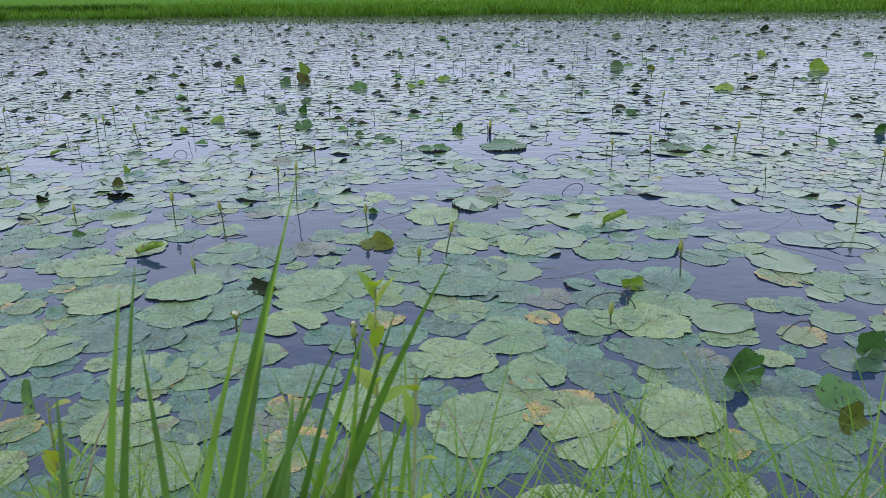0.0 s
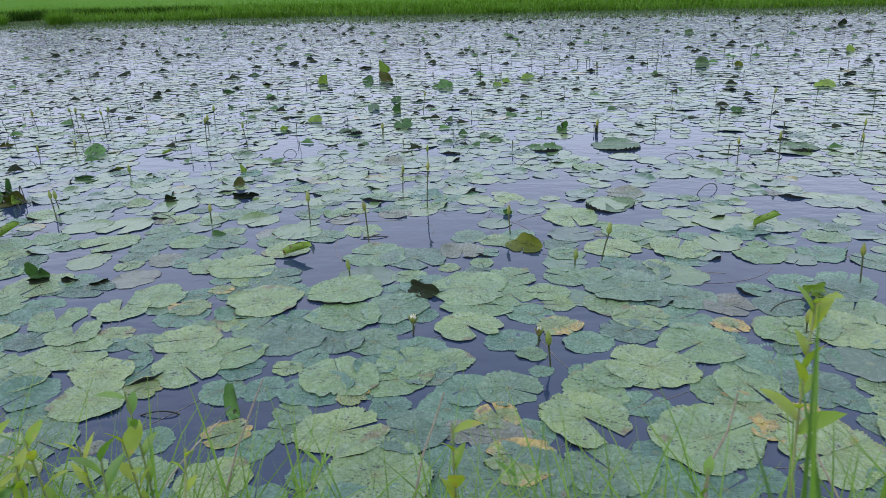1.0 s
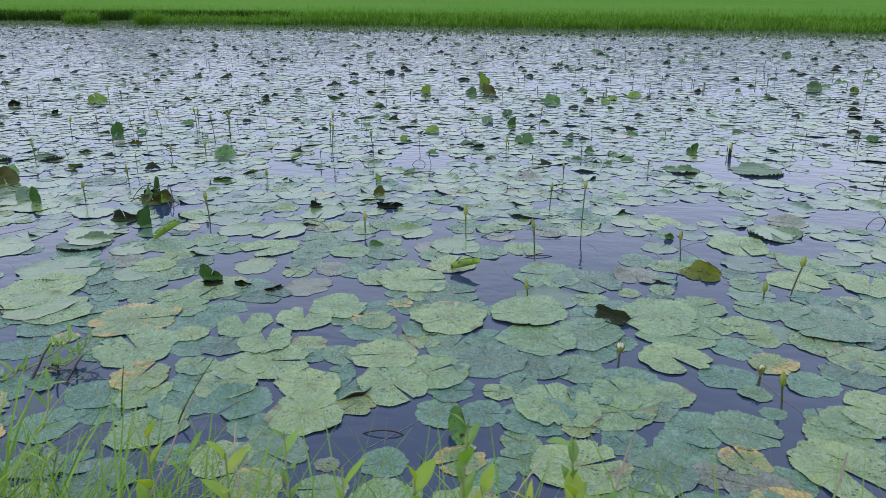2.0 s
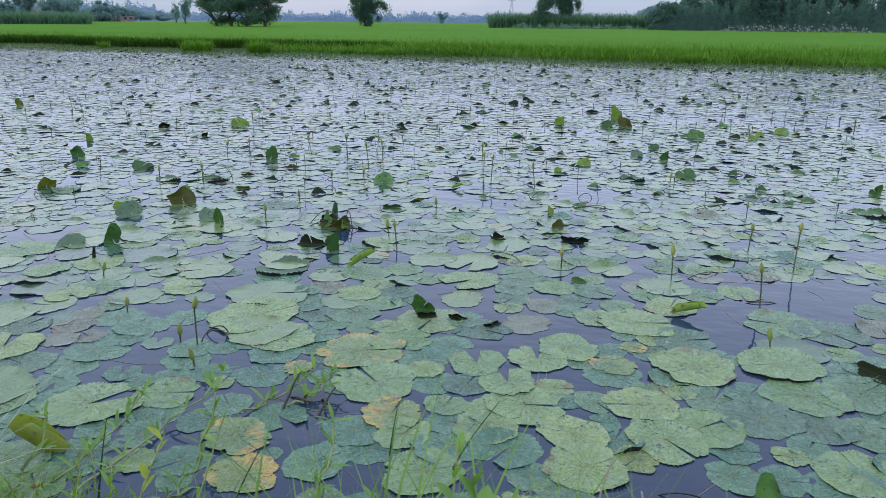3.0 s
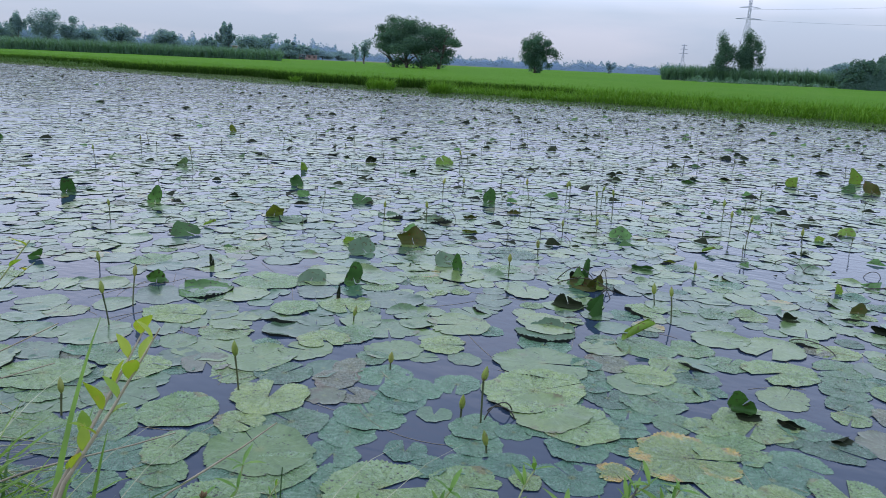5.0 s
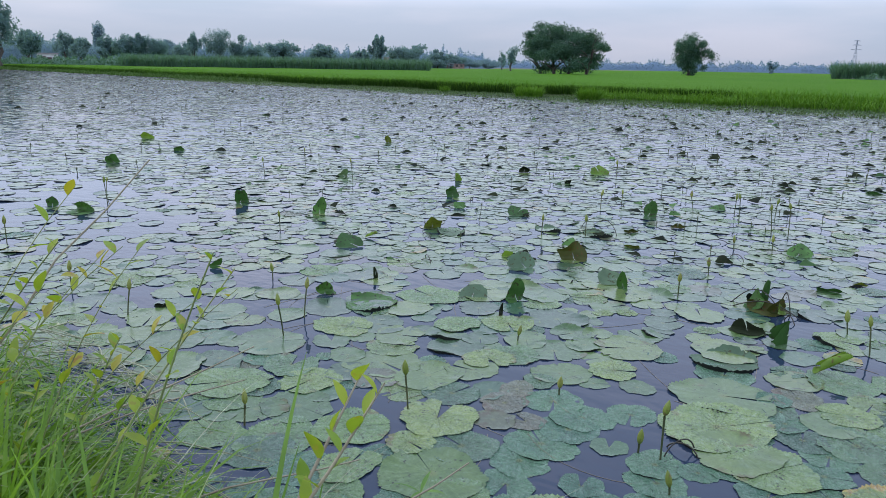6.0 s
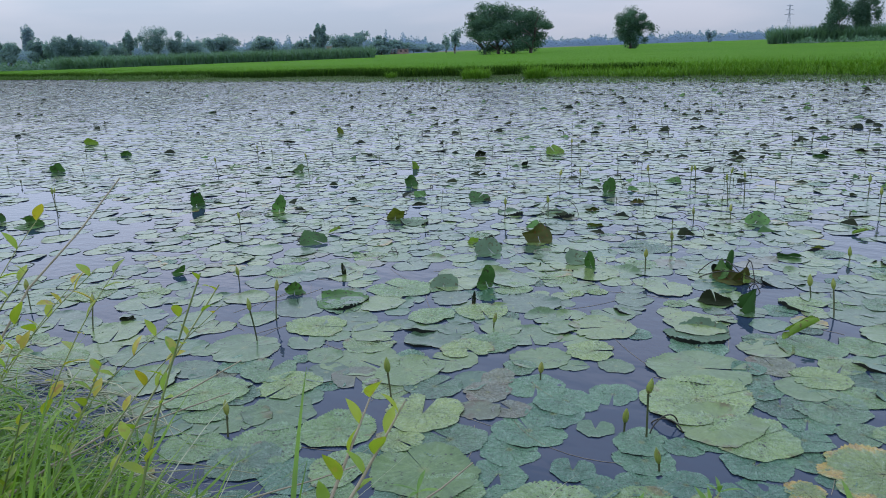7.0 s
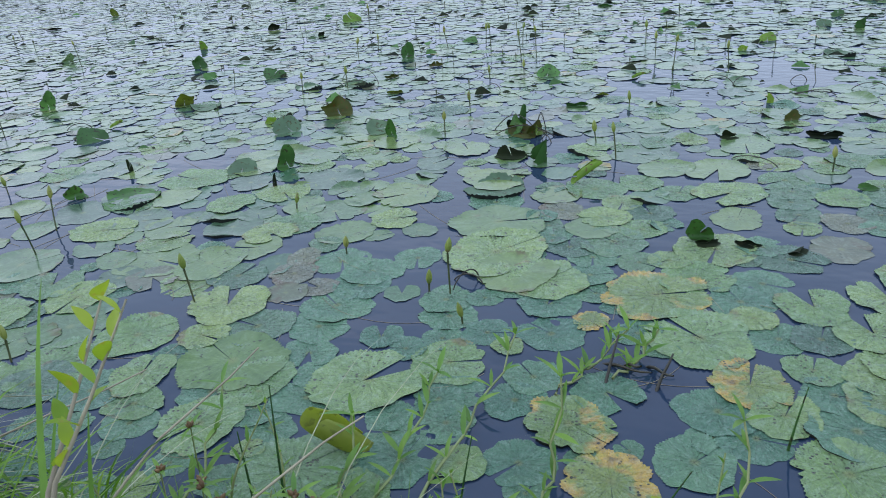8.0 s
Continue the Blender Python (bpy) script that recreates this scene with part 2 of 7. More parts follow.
DEAD_STALK = leaf_material("dark_petiole", (0.02, 0.02, 0.014), (0.045, 0.04, 0.025), 0.45, 0.0)
SEED = leaf_material("seed_brown", (0.10, 0.06, 0.025), (0.20, 0.12, 0.05), 0.7, 0.0)
GRASS = leaf_material("bank_grass", (0.10, 0.22, 0.02), (0.21, 0.37, 0.05), 0.45, 0.38)
GRASS_DEEP = leaf_material("bank_grass_deep", (0.045, 0.125, 0.012), (0.10, 0.22, 0.028), 0.5, 0.35)
GRASS_DRY = leaf_material("bank_straw", (0.32, 0.34, 0.22), (0.46, 0.48, 0.33), 0.6, 0.2)
WEED = leaf_material("weed_leaf", (0.10, 0.23, 0.04), (0.19, 0.33, 0.05), 0.42, 0.35)
WEED_YELLOW = leaf_material("weed_leaf_yellow", (0.20, 0.34, 0.03), (0.36, 0.42, 0.05), 0.45, 0.4, (0.30, 0.30, 0.05))
WEED_GOLD = leaf_material("weed_leaf_gold", (0.38, 0.36, 0.03), (0.50, 0.42, 0.06), 0.45, 0.35, (0.34, 0.20, 0.05))
WEED_STEM = leaf_material("weed_stem", (0.20, 0.26, 0.09), (0.30, 0.32, 0.14), 0.5, 0.1)
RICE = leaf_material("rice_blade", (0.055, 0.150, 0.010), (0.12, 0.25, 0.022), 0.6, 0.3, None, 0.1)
RICE_FOOT_SHADE = leaf_material("rice_foot_shade", (0.018, 0.055, 0.006), (0.035, 0.085, 0.010), 0.7, 0.1, None, 0.05)
MARSH = leaf_material("marsh_grass", (0.085, 0.145, 0.058), (0.130, 0.190, 0.080), 0.8, 0.3, None, 0.03)
REED = leaf_material("bund_grass", (0.075, 0.20, 0.016), (0.15, 0.30, 0.035), 0.6, 0.3, None, 0.1)
ROUGH = leaf_material("rough_grass", (0.055, 0.125, 0.030), (0.105, 0.185, 0.055), 0.7, 0.3, None, 0.06)
CANE = leaf_material("cane_leaf", (0.085, 0.18, 0.12), (0.125, 0.235, 0.15), 0.65, 0.3, None, 0.15)
CROWN = leaf_material("tree_leaf", (0.060, 0.130, 0.105), (0.100, 0.190, 0.140), 0.75, 0.45, None, 0.1)
# distant village trees: haze painted into the leaf colour
CROWN_HAZE_BLUE = leaf_material("tree_leaf_hazed", (0.150, 0.255, 0.300), (0.200, 0.315, 0.350), 0.85, 0.45, None, 0.05)
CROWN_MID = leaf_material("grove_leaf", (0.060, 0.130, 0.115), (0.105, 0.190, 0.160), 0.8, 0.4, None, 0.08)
# the next two: more haze painted in, paler and bluer for farther trees
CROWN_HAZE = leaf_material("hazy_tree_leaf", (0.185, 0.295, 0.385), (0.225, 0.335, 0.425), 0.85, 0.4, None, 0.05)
CROWN_FAR = leaf_material("far_tree_leaf_hazed", (0.17, 0.275, 0.40), (0.21, 0.315, 0.44), 0.8, 0.3)
KANS = leaf_material("kans_plume", (0.42, 0.42, 0.44), (0.55, 0.55, 0.56), 0.8, 0.2)

k = Mat("bark")
BARK = k.finish(k.ramp(k.noise(6.0, 4.0, stretch=(1, 1, 0.2)), [(0.3, (0.04, 0.033, 0.027)), (0.7, (0.11, 0.095, 0.08))]), 0.85, k.bump(k.noise(9.0, 3.0), 0.6, 0.05))

k = Mat("pond_water")
murk = k.mix(k.span(k.noise(0.5, 3.0), 0.35, 0.7), (0.017, 0.032, 0.060), (0.025, 0.041, 0.069))
out = k.n.new("ShaderNodeSeparateXYZ")
k.l.new(k.pos, out.inputs[0])
rip = k.bump(k.math("MULTIPLY", k.noise(5.0, 2.0, stretch=(1, 1.6, 1)), k.span(out.outputs[1], 5.0, 26.0, 0.55, 2.6)), 0.34, 0.02)
rip = k.bump(k.noise(28.0, 2.0), 0.03, 0.004, rip)
WATER = k.finish(murk, 0.035, rip, 0.5)
k.b.inputs["IOR"].default_value = 1.33

k = Mat("earth")
soil = k.ramp(k.noise(2.5, 5.0), [(0.3, (0.07, 0.085, 0.03)), (0.55, (0.10, 0.12, 0.045)), (0.75, (0.13, 0.11, 0.07))])
GROUND = k.finish(soil, 0.9, k.bump(k.noise(30.0, 4.0), 0.6, 0.03))

k = Mat("rice_canopy")
grain = k.noise(3.0, 5.0, stretch=(1, 0.35, 1), rough=0.7)
can = k.ramp(k.math("ADD", k.math("MULTIPLY", grain, 0.6), k.math("MULTIPLY", k.noise(0.06, 3.0), 0.4)), [(0.3, (0.050, 0.152, 0.010)), (0.5, (0.074, 0.192, 0.014)), (0.7, (0.100, 0.220, 0.024))])
CANOPY = k.finish(can, 0.75, k.bump(k.noise(14.0, 4.0), 1.0, 0.12), 0.02)

k = Mat("lime_wash")
WALL = k.finish(k.ramp(k.noise(0.8, 4.0), [(0.3, (0.50, 0.50, 0.50)), (0.7, (0.72, 0.72, 0.72))]), 0.85)
k = Mat("brick_wall")
BRICK = k.finish(k.ramp(k.noise(1.2, 4.0), [(0.3, (0.22, 0.15, 0.13)), (0.7, (0.36, 0.27, 0.24))]), 0.9)
k = Mat("roofing")
ROOF = k.finish(k.ramp(k.noise(1.0, 4.0), [(0.3, (0.20, 0.19, 0.20)), (0.7, (0.34, 0.33, 0.34))]), 0.8)
k = Mat("galvanised_steel")
STEEL = k.finish(k.ramp(k.noise(2.0, 3.0), [(0.3, (0.20, 0.25, 0.32)), (0.7, (0.27, 0.32, 0.39))]), 0.6)

# ---------------------------------------------------------------- mesh helpers


def quick_mesh(name, verts, faces, material, uv=None, smooth=True, under=None):
    """A mesh from an array of corners and an array of faces with the same number of corners."""
    verts, faces = np.asarray(verts, dtype=np.float32), np.asarray(faces, dtype=np.int32)
    me = bpy.data.meshes.new(name)
    n, c = faces.shape
    me.vertices.add(len(verts))
    me.vertices.foreach_set("co", verts.ravel())
    me.loops.add(n * c)
    me.loops.foreach_set("vertex_index", faces.ravel())
    me.polygons.add(n)
    me.polygons.foreach_set("loop_start", np.arange(0, n * c, c, dtype=np.int32))
    me.polygons.foreach_set("use_smooth", np.full(n, smooth))
    if uv is not None:
        layer = me.uv_layers.new(name="disc")
        layer.data.foreach_set("uv", np.asarray(uv, dtype=np.float32)[faces.ravel()].ravel())
    me.update(calc_edges=True)
    me.validate()
    me.materials.append(material)
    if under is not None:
        me.materials.append(UNDERSIDE_SHADE)
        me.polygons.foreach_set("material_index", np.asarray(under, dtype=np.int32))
    return me


def part(name, me, parent, label=""):
    ob = new(name, me)
    ob.parent = parent
    return tagged(ob, label) if label else ob


def tube(points, radii, sides=6):
    """Corners and faces of a tapering tube along points."""
    pts = [Vector(p) for p in points]
    verts, faces = [], []
    for i, p in enumerate(pts):
        d = (pts[min(i + 1, len(pts) - 1)] - pts[max(i - 1, 0)]).normalized()
        a = d.cross(Vector((0.31, 0.95, 0.05))).normalized()
        b = d.cross(a)
        for s in range(sides):
            q = p + radii[i] * (math.cos(2 * math.pi * s / sides) * a + math.sin(2 * math.pi * s / sides) * b)
            verts.append(q[:])
    for i in range(len(pts) - 1):
        for s in range(sides):
            t = (s + 1) % sides
            faces.append((i * sides + s, i * sides + t, (i + 1) * sides + t, (i + 1) * sides + s))
    return verts, faces


def joined(pieces):
    verts, faces, at = [], [], 0
    for v, f in pieces:
        v, f = np.asarray(v, dtype=float), np.asarray(f, dtype=int)
        verts.append(v)
        faces.append(f + at)
        at += len(v)
    return np.concatenate(verts), np.concatenate(faces)


def blades(rng, roots, length, width, lean, curl=0.6, segments=4, toward=None, twist=0.6):
    """Grass blades: bent tapering strips, one for each root. All sizes are arrays or numbers."""
    roots = np.asarray(roots, dtype=float)
    n = len(roots)
    length, width, lean = (np.broadcast_to(np.asarray(a, dtype=float), n) for a in (length, width, lean))
    az = rng.uniform(0, 2 * np.pi, n) if toward is None else rng.normal(toward, 0.75, n)
    dx, dy = np.cos(az), np.sin(az)
    turn = az + np.pi / 2 + rng.uniform(-twist, twist, n)
    sx, sy = np.cos(turn), np.sin(turn)
    bend = curl * rng.uniform(0.4, 1.6, n)
    verts = np.zeros((n, segments + 1, 2, 3))
    x = np.zeros(n)
    z = np.zeros(n)
    for i in range(segments + 1):
        f = i / segments
        if i:
            a = lean + bend * f * f
            x = x + np.sin(a) * length / segments
            z = z + np.cos(a) * length / segments
        w = width * 0.5 * (0.65 + 0.8 * f - 1.4 * f * f + 0.0) if i < segments else width * 0.03
        for s, sign in enumerate((-1, 1)):
            verts[:, i, s, 0] = roots[:, 0] + dx * x + sign * sx * w
            verts[:, i, s, 1] = roots[:, 1] + dy * x + sign * sy * w
            verts[:, i, s, 2] = roots[:, 2] + z
    k0 = np.arange(n)[:, None] * (segments + 1) * 2
    i0 = np.arange(segments)[None, :] * 2
    a = (k0 + i0).ravel()
    faces = np.stack([a, a + 1, a + 3, a + 2], axis=1)
    return verts.reshape(-1, 3), faces


def leaf_cloud(rng, centres, size, flat=0.0):
    """Small leaves at random turns round the centres: a bent kite of two triangles each."""
    c = np.asarray(centres, dtype=float)
    n = len(c)
    d = rng.normal(size=(n, 3))
    d[:, 2] *= 1.0 - flat
    d /= np.linalg.norm(d, axis=1)[:, None]
    e = np.cross(d, rng.normal(size=(n, 3)))
    e /= np.linalg.norm(e, axis=1)[:, None]
    s = np.broadcast_to(np.asarray(size, dtype=float), n)[:, None] * rng.uniform(0.6, 1.3, (n, 1))
    up = np.cross(d, e) * s * 0.12
    v = np.stack([c - d * s * 0.5, c + e * s * 0.28 + up, c + d * s * 0.5, c - e * s * 0.28 + up], axis=1)
    return v.reshape(-1, 3), np.arange(n * 4).reshape(-1, 4)


def value_noise(x, y, scale, seed=0.0):
    return noise.noise((x * scale + seed, y * scale - seed, seed * 0.7))


# ---------------------------------------------------------------- ground, water, fields


def near_shore(x):
    return 1.72 + 0.10 * math.sin(x * 1.7 + 0.5) + 0.06 * math.sin(x * 4.1)


def far_shore(x):
    return 31.5 - 0.10 * x + 0.35 * math.sin(x * 0.45) + 0.2 * math.sin(x * 1.3)


def rice_front(x):
    return far_shore(x) + 3.3 + 0.03 * min(max(x, -40), 20) + 0.25 * math.sin(x * 0.31 + 1.0)


def smooth(a, b, v):
    v = min(max((v - a) / (b - a), 0.0), 1.0)
    return v * v * (3 - 2 * v)


def ground_height(x, y):
    near = 0.14 - 0.75 * smooth(-0.35, 0.75, y - near_shore(x))
    far = -0.61 + 0.73 * smooth(-1.6, 3.0, y - far_shore(x))
    side = 0.75 * smooth(128, 132, -x) + 0.75 * smooth(58, 62, x)
    bumps = 0.03 * value_noise(x, y, 1.3) if abs(x) < 60 and -20 < y < 60 else 0.0
    return min(max(near, far) + side, 0.14) + bumps


def axis(lo, hi, step, reach):
    mid = list(np.arange(lo, hi + 1e-6, step))
    out_, s = [], step
    v = hi
    while v < reach:
        s *= 1.5
        v += s
        out_.append(v)
    inn, s, v = [], step, lo
    while v > -reach:
        s *= 1.5
        v -= s
        inn.append(v)
    return inn[::-1] + mid + out_


gx = axis(-60, 30, 1.0, 4200)
gy = [-4200, -1500, -500, -150, -50, -15, -6] + list(np.arange(-3, 4.01, 0.16)) + list(np.arange(5, 27, 1.4)) + list(np.arange(27.5, 52, 0.5)) + [55, 60, 70, 90, 120, 180, 300, 600, 1200, 2500, 4200]
verts = [(x, y, ground_height(x, y)) for y in gy for x in gx]
w_ = len(gx)
faces = [(j * w_ + i, j * w_ + i + 1, (j + 1) * w_ + i + 1, (j + 1) * w_ + i) for j in range(len(gy) - 1) for i in range(w_ - 1)]
tagged(new("ground", quick_mesh("ground", verts, faces, GROUND)), "flat earth banks and fields round the pond", "ground", kind="structure")

verts = [(-134, 0.9, 0), (64, 0.9, 0), (64, 50, 0), (-134, 50, 0)]
tagged(new("water", quick_mesh("water", verts, [(0, 1, 2, 3)], WATER)), "still dark slate-blue pond water reflecting the dusk sky", "water", kind="structure")

# ---------------------------------------------------------------- far fields and bank plants
rng = np.random.default_rng(11)

# rice canopy: a bumpy sheet at the height of the ripening tops, with a steep front
cx = list(np.arange(-150, 60, 1.2)) + [70, 90, 130, 200]
rows_ = [0.0, 0.35, 0.9, 1.6, 2.6, 4, 6, 9, 13, 18, 25, 34, 46, 62, 80, 110, 160, 240, 330]
verts, faces = [], []
for d in rows_:
    for x in cx:
        y = rice_front(x) + 0.35 + d
        z = 0.10 if d == 0 else 0.46 + 0.12 * min(d / 3.0, 1.0) + 0.06 * value_noise(x, y, 0.6) + 0.05 * value_noise(x, y, 0.11, 4.0)
        verts.append((x, y, z))
w_ = len(cx)
faces = [(j * w_ + i, j * w_ + i + 1, (j + 1) * w_ + i + 1, (j + 1) * w_ + i) for j in range(len(rows_) - 1) for i in range(w_ - 1)]
tagged(new("rice_canopy", quick_mesh("rice_canopy", verts, faces, CANOPY)), "dense bright green rice crop beyond the pond", "rice field", kind="stuff")


def strip_roots(n, x0, x1, front, back, line, power=1.0):
    x = rng.uniform(x0, x1, n)
    d = front + (back - front) * rng.uniform(0, 1, n) ** power
    y = np.array([line(a) for a in x]) + d
    z = np.array([ground_height(a, b) for a, b in zip(x, y)])
    return np.stack([x, y, np.maximum(z, -0.05)], axis=1)


roots = strip_roots(52000, -125, 26, -0.25, 6.5, rice_front, 1.6)
inner = np.clip((roots[:, 1] - np.array([rice_front(a) for a in roots[:, 0]])) / 4.0, 0, 1)
v, f = blades(rng, roots, rng.uniform(0.45, 0.66, len(roots)) + 0.05 * inner, 0.035, rng.uniform(0.0, 0.25, len(roots)), 0.7, 2)
tagged(new("rice_blades", quick_mesh("rice_blades", v, f, RICE)), "upright bright green rice blades along the field edge", "rice", kind="stuff")

# lower stems, their dark green deepened to paint the shade between them
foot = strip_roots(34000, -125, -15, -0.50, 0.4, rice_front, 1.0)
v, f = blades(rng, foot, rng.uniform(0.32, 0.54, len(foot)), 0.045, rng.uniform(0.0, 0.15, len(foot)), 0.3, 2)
tagged(new("rice_feet", quick_mesh("rice_feet", v, f, RICE_FOOT_SHADE)), "lower rice stems, dark green deepened by painted shade", "rice", kind="stuff")

roots = strip_roots(19000, -22, 26, 1.2, 3.5, far_shore)
tall = np.array([0.5 + 0.5 * value_noise(x, 3.0, 0.35, 2.0) + 0.35 * math.exp(-((x + 11) / 4.0) ** 2) for x in roots[:, 0]])
v, f = blades(rng, roots, rng.uniform(0.36, 0.66, len(roots)) * (0.5 + 0.8 * tall), 0.04, rng.uniform(0.0, 0.5, len(roots)), 1.0, 3)
tagged(new("bund_grass", quick_mesh("bund_grass", v, f, REED)), "rough green grass on the far bund", "grass", kind="stuff")

roots = strip_roots(80000, -62, 26, -3.8, 2.0, far_shore, 0.85)
v, f = blades(rng, roots, rng.uniform(0.05, 0.22, len(roots)), 0.05, rng.uniform(0.1, 0.9, len(roots)), 1.0, 2)
tagged(new("marsh_grass", quick_mesh("marsh_grass", v, f, MARSH)), "short olive-green marsh grass in the far shallows", "grass", kind="stuff")


roots = strip_roots(15000, -125, -52, -0.4, 3.2, far_shore)
v, f = blades(rng, roots, rng.uniform(0.25, 0.62, len(roots)), 0.07, rng.uniform(0.1, 0.8, len(roots)), 1.0, 3)
tagged(new("rough_grass", quick_mesh("rough_grass", v, f, ROUGH)), "rough dull green grass along the far pond edge", "grass", kind="stuff")


def tussock(x, y, radius, height, n, seed):
    r = np.random.default_rng(seed)
    a, d = r.uniform(0, 2 * np.pi, n), radius * 0.45 * np.sqrt(r.uniform(0, 1, n))
    roots_ = np.stack([d * np.cos(a), d * np.sin(a), np.zeros(n)], axis=1)
    v_, f_ = blades(r, roots_, r.uniform(0.55, 1.05, n) * height, 0.035, r.uniform(0.05, 0.75, n), 0.7, 4)
    ob = new("grass_tussock", quick_mesh("grass_tussock", v_, f_, REED))
    ob.location = (x, y, max(ground_height(x, y), -0.03))
    return tagged(ob, "green grass tussock on the far shore", "tussock", "tussocks on the far shore")


for i in range(16):
    tx = 18 - 2.2 * i + rng.uniform(-0.8, 0.8)
    tussock(tx, far_shore(tx) + rng.uniform(1.6, 3.2), rng.uniform(0.8, 1.6), rng.uniform(0.4, 0.72), 260, 200 + i)
tussock(-24.6, 33.6, 1.5, 0.75, 900, 1)
tussock(-20.8, 33.0, 1.1, 0.8, 800, 2)
tussock(-31.5, 35.2, 0.6, 0.5, 300, 3)
tussock(-14.6, 33.6, 0.8, 0.5, 350, 4)
tussock(-16.8, 33.9, 0.5, 0.45, 250, 5)


def bearing(degrees, distance):
    """A place that far from the walk, that many degrees left of straight across the pond."""
    a = radians(degrees)
    return -3.0 - distance * math.sin(a), 0.8 + distance * math.cos(a)


def tree(degrees, distance, height, width, seed, material=CROWN, stems=1, bare=0.15, lobes=26, leaves=5000, leaf=0.26, label="", group=""):
    """Tapered trunk, forking limbs and a crown of leaf clumps with gaps."""
    r = np.random.default_rng(seed)
    height = height * 1.1
    x, y = bearing(degrees, distance)
    root = new("tree", None)
    root.location = (x, y, 0.1)
    wood, tips = [], []
    for s in range(stems):
        sx = (s - (stems - 1) / 2) * width * 0.22
        top = height * r.uniform(0.55, 0.7)
        pts = [(sx * (0.8 + 0.4 * i / 5) + r.normal(0, 0.02 * height), r.normal(0, 0.02 * height), top * i / 5 - 0.15) for i in range(6)]
        rad = [height * 0.028 * (1.15 - 0.17 * i) for i in range(6)]
        wood.append(tube(pts, rad, 7))
        for b_ in range(7):
            i = 1 + b_ % 4
            a = r.uniform(0, 2 * np.pi)
            p = Vector(pts[i])
            q = p + Vector((math.cos(a) * width * (0.26 if stems < 3 else 0.13), math.sin(a) * width * 0.22, height * r.uniform(0.12, 0.28)))
            wood.append(tube([p, (p + q) / 2 + Vector((0, 0, 0.03 * height)), q], [rad[i] * 0.6, rad[i] * 0.4, rad[i] * 0.15], 5))
            tips.append(q)
    part("trunk", quick_mesh("trunk", *joined(wood), BARK), root)
    pts = []
    for c in range(lobes):
        u = r.normal(size=3)
        u /= np.linalg.norm(u)
        k_ = r.uniform(0.12, 0.95)
        zc = height * (bare + (1 - bare) * (0.45 + 0.42 * u[2] * k_))
        wide = 0.5 * width * (1.08 - 0.22 * abs(u[2]))
        off = 0.0
        if stems > 2:
            # several crowns grown together, unequal in height
            q = c % stems
            off, wide = (q - (stems - 1) / 2) * width * 0.62 / stems, wide * 0.62
            zc *= (0.84, 0.97, 1.0, 0.88)[(q + seed) % 4]
        centre = np.array([off + u[0] * k_ * wide, u[1] * k_ * wide, zc])
        n = leaves // lobes
        p = r.normal(size=(n, 3))
        p /= np.linalg.norm(p, axis=1)[:, None]
        p *= r.uniform(0.02, 1.0, (n, 1)) ** 0.75 * np.array([width, width, height * 0.85]) * 0.62 / lobes ** 0.333 * r.uniform(0.5, 1.2)
        pts.append(centre + p)
    pts = np.concatenate(pts)
    pts = pts[pts[:, 2] > height * bare * 0.8]
    part("crown", quick_mesh("crown", *leaf_cloud(r, pts, leaf), material), root)
    return tagged(root, label or "dark green broadleaf tree beyond the rice field", "tree", group or "trees round the fields")


# the big spreading tree and its neighbours in the field
tree(31.0, 110, 8.0, 13.4, 21, CROWN, 4, 0.0, 96, 56000, 0.24, "broad dark green tree cluster standing in the rice field")
tree(22.05, 125, 7.2, 6.6, 22, CROWN, 1, 0.0, 72, 19000, 0.22, "small airy round-crowned tree in the rice field")
tree(34.7, 160, 6.2, 2.6, 23, CROWN_HAZE_BLUE, 1, 0.1, 10, 900, 0.4, "slim tree paled by painted haze beside the big tree")
tree(35.4, 190, 4.5, 2.0, 24, CROWN_HAZE_BLUE, 1, 0.3, 6, 500, 0.4, "slim tree paled by painted haze beside the big tree")
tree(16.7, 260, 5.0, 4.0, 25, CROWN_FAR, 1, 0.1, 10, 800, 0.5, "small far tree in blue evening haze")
tree(8.9, 120, 7.2, 5.0, 26, CROWN, 1, 0.05, 26, 10500, 0.23, "leafy tree rising out of the cane hedge")
tree(7.5, 122, 8.3, 4.8, 27, CROWN, 1, 0.05, 30, 11500, 0.23, "leafy tree rising out of the cane hedge")
for i, (a, h, w) in enumerate([(0.4, 4.6, 6.0), (-1.6, 6.4, 6.5), (-3.6, 9.0, 7.5), (-6.2, 9.5, 8.0), (-8.6, 10.5, 8.5), (-11.0, 9.8, 9.0), (-14.5, 9.0, 9.0), (-18.5, 9.0, 9.0)]):
    tree(a, 112 + 6 * (i % 3), h, w, 40 + i, CROWN_MID, 3, 0.0, 36, 11000, 0.31, "tall dark green tree in the field-edge grove", "grove beyond the rice")
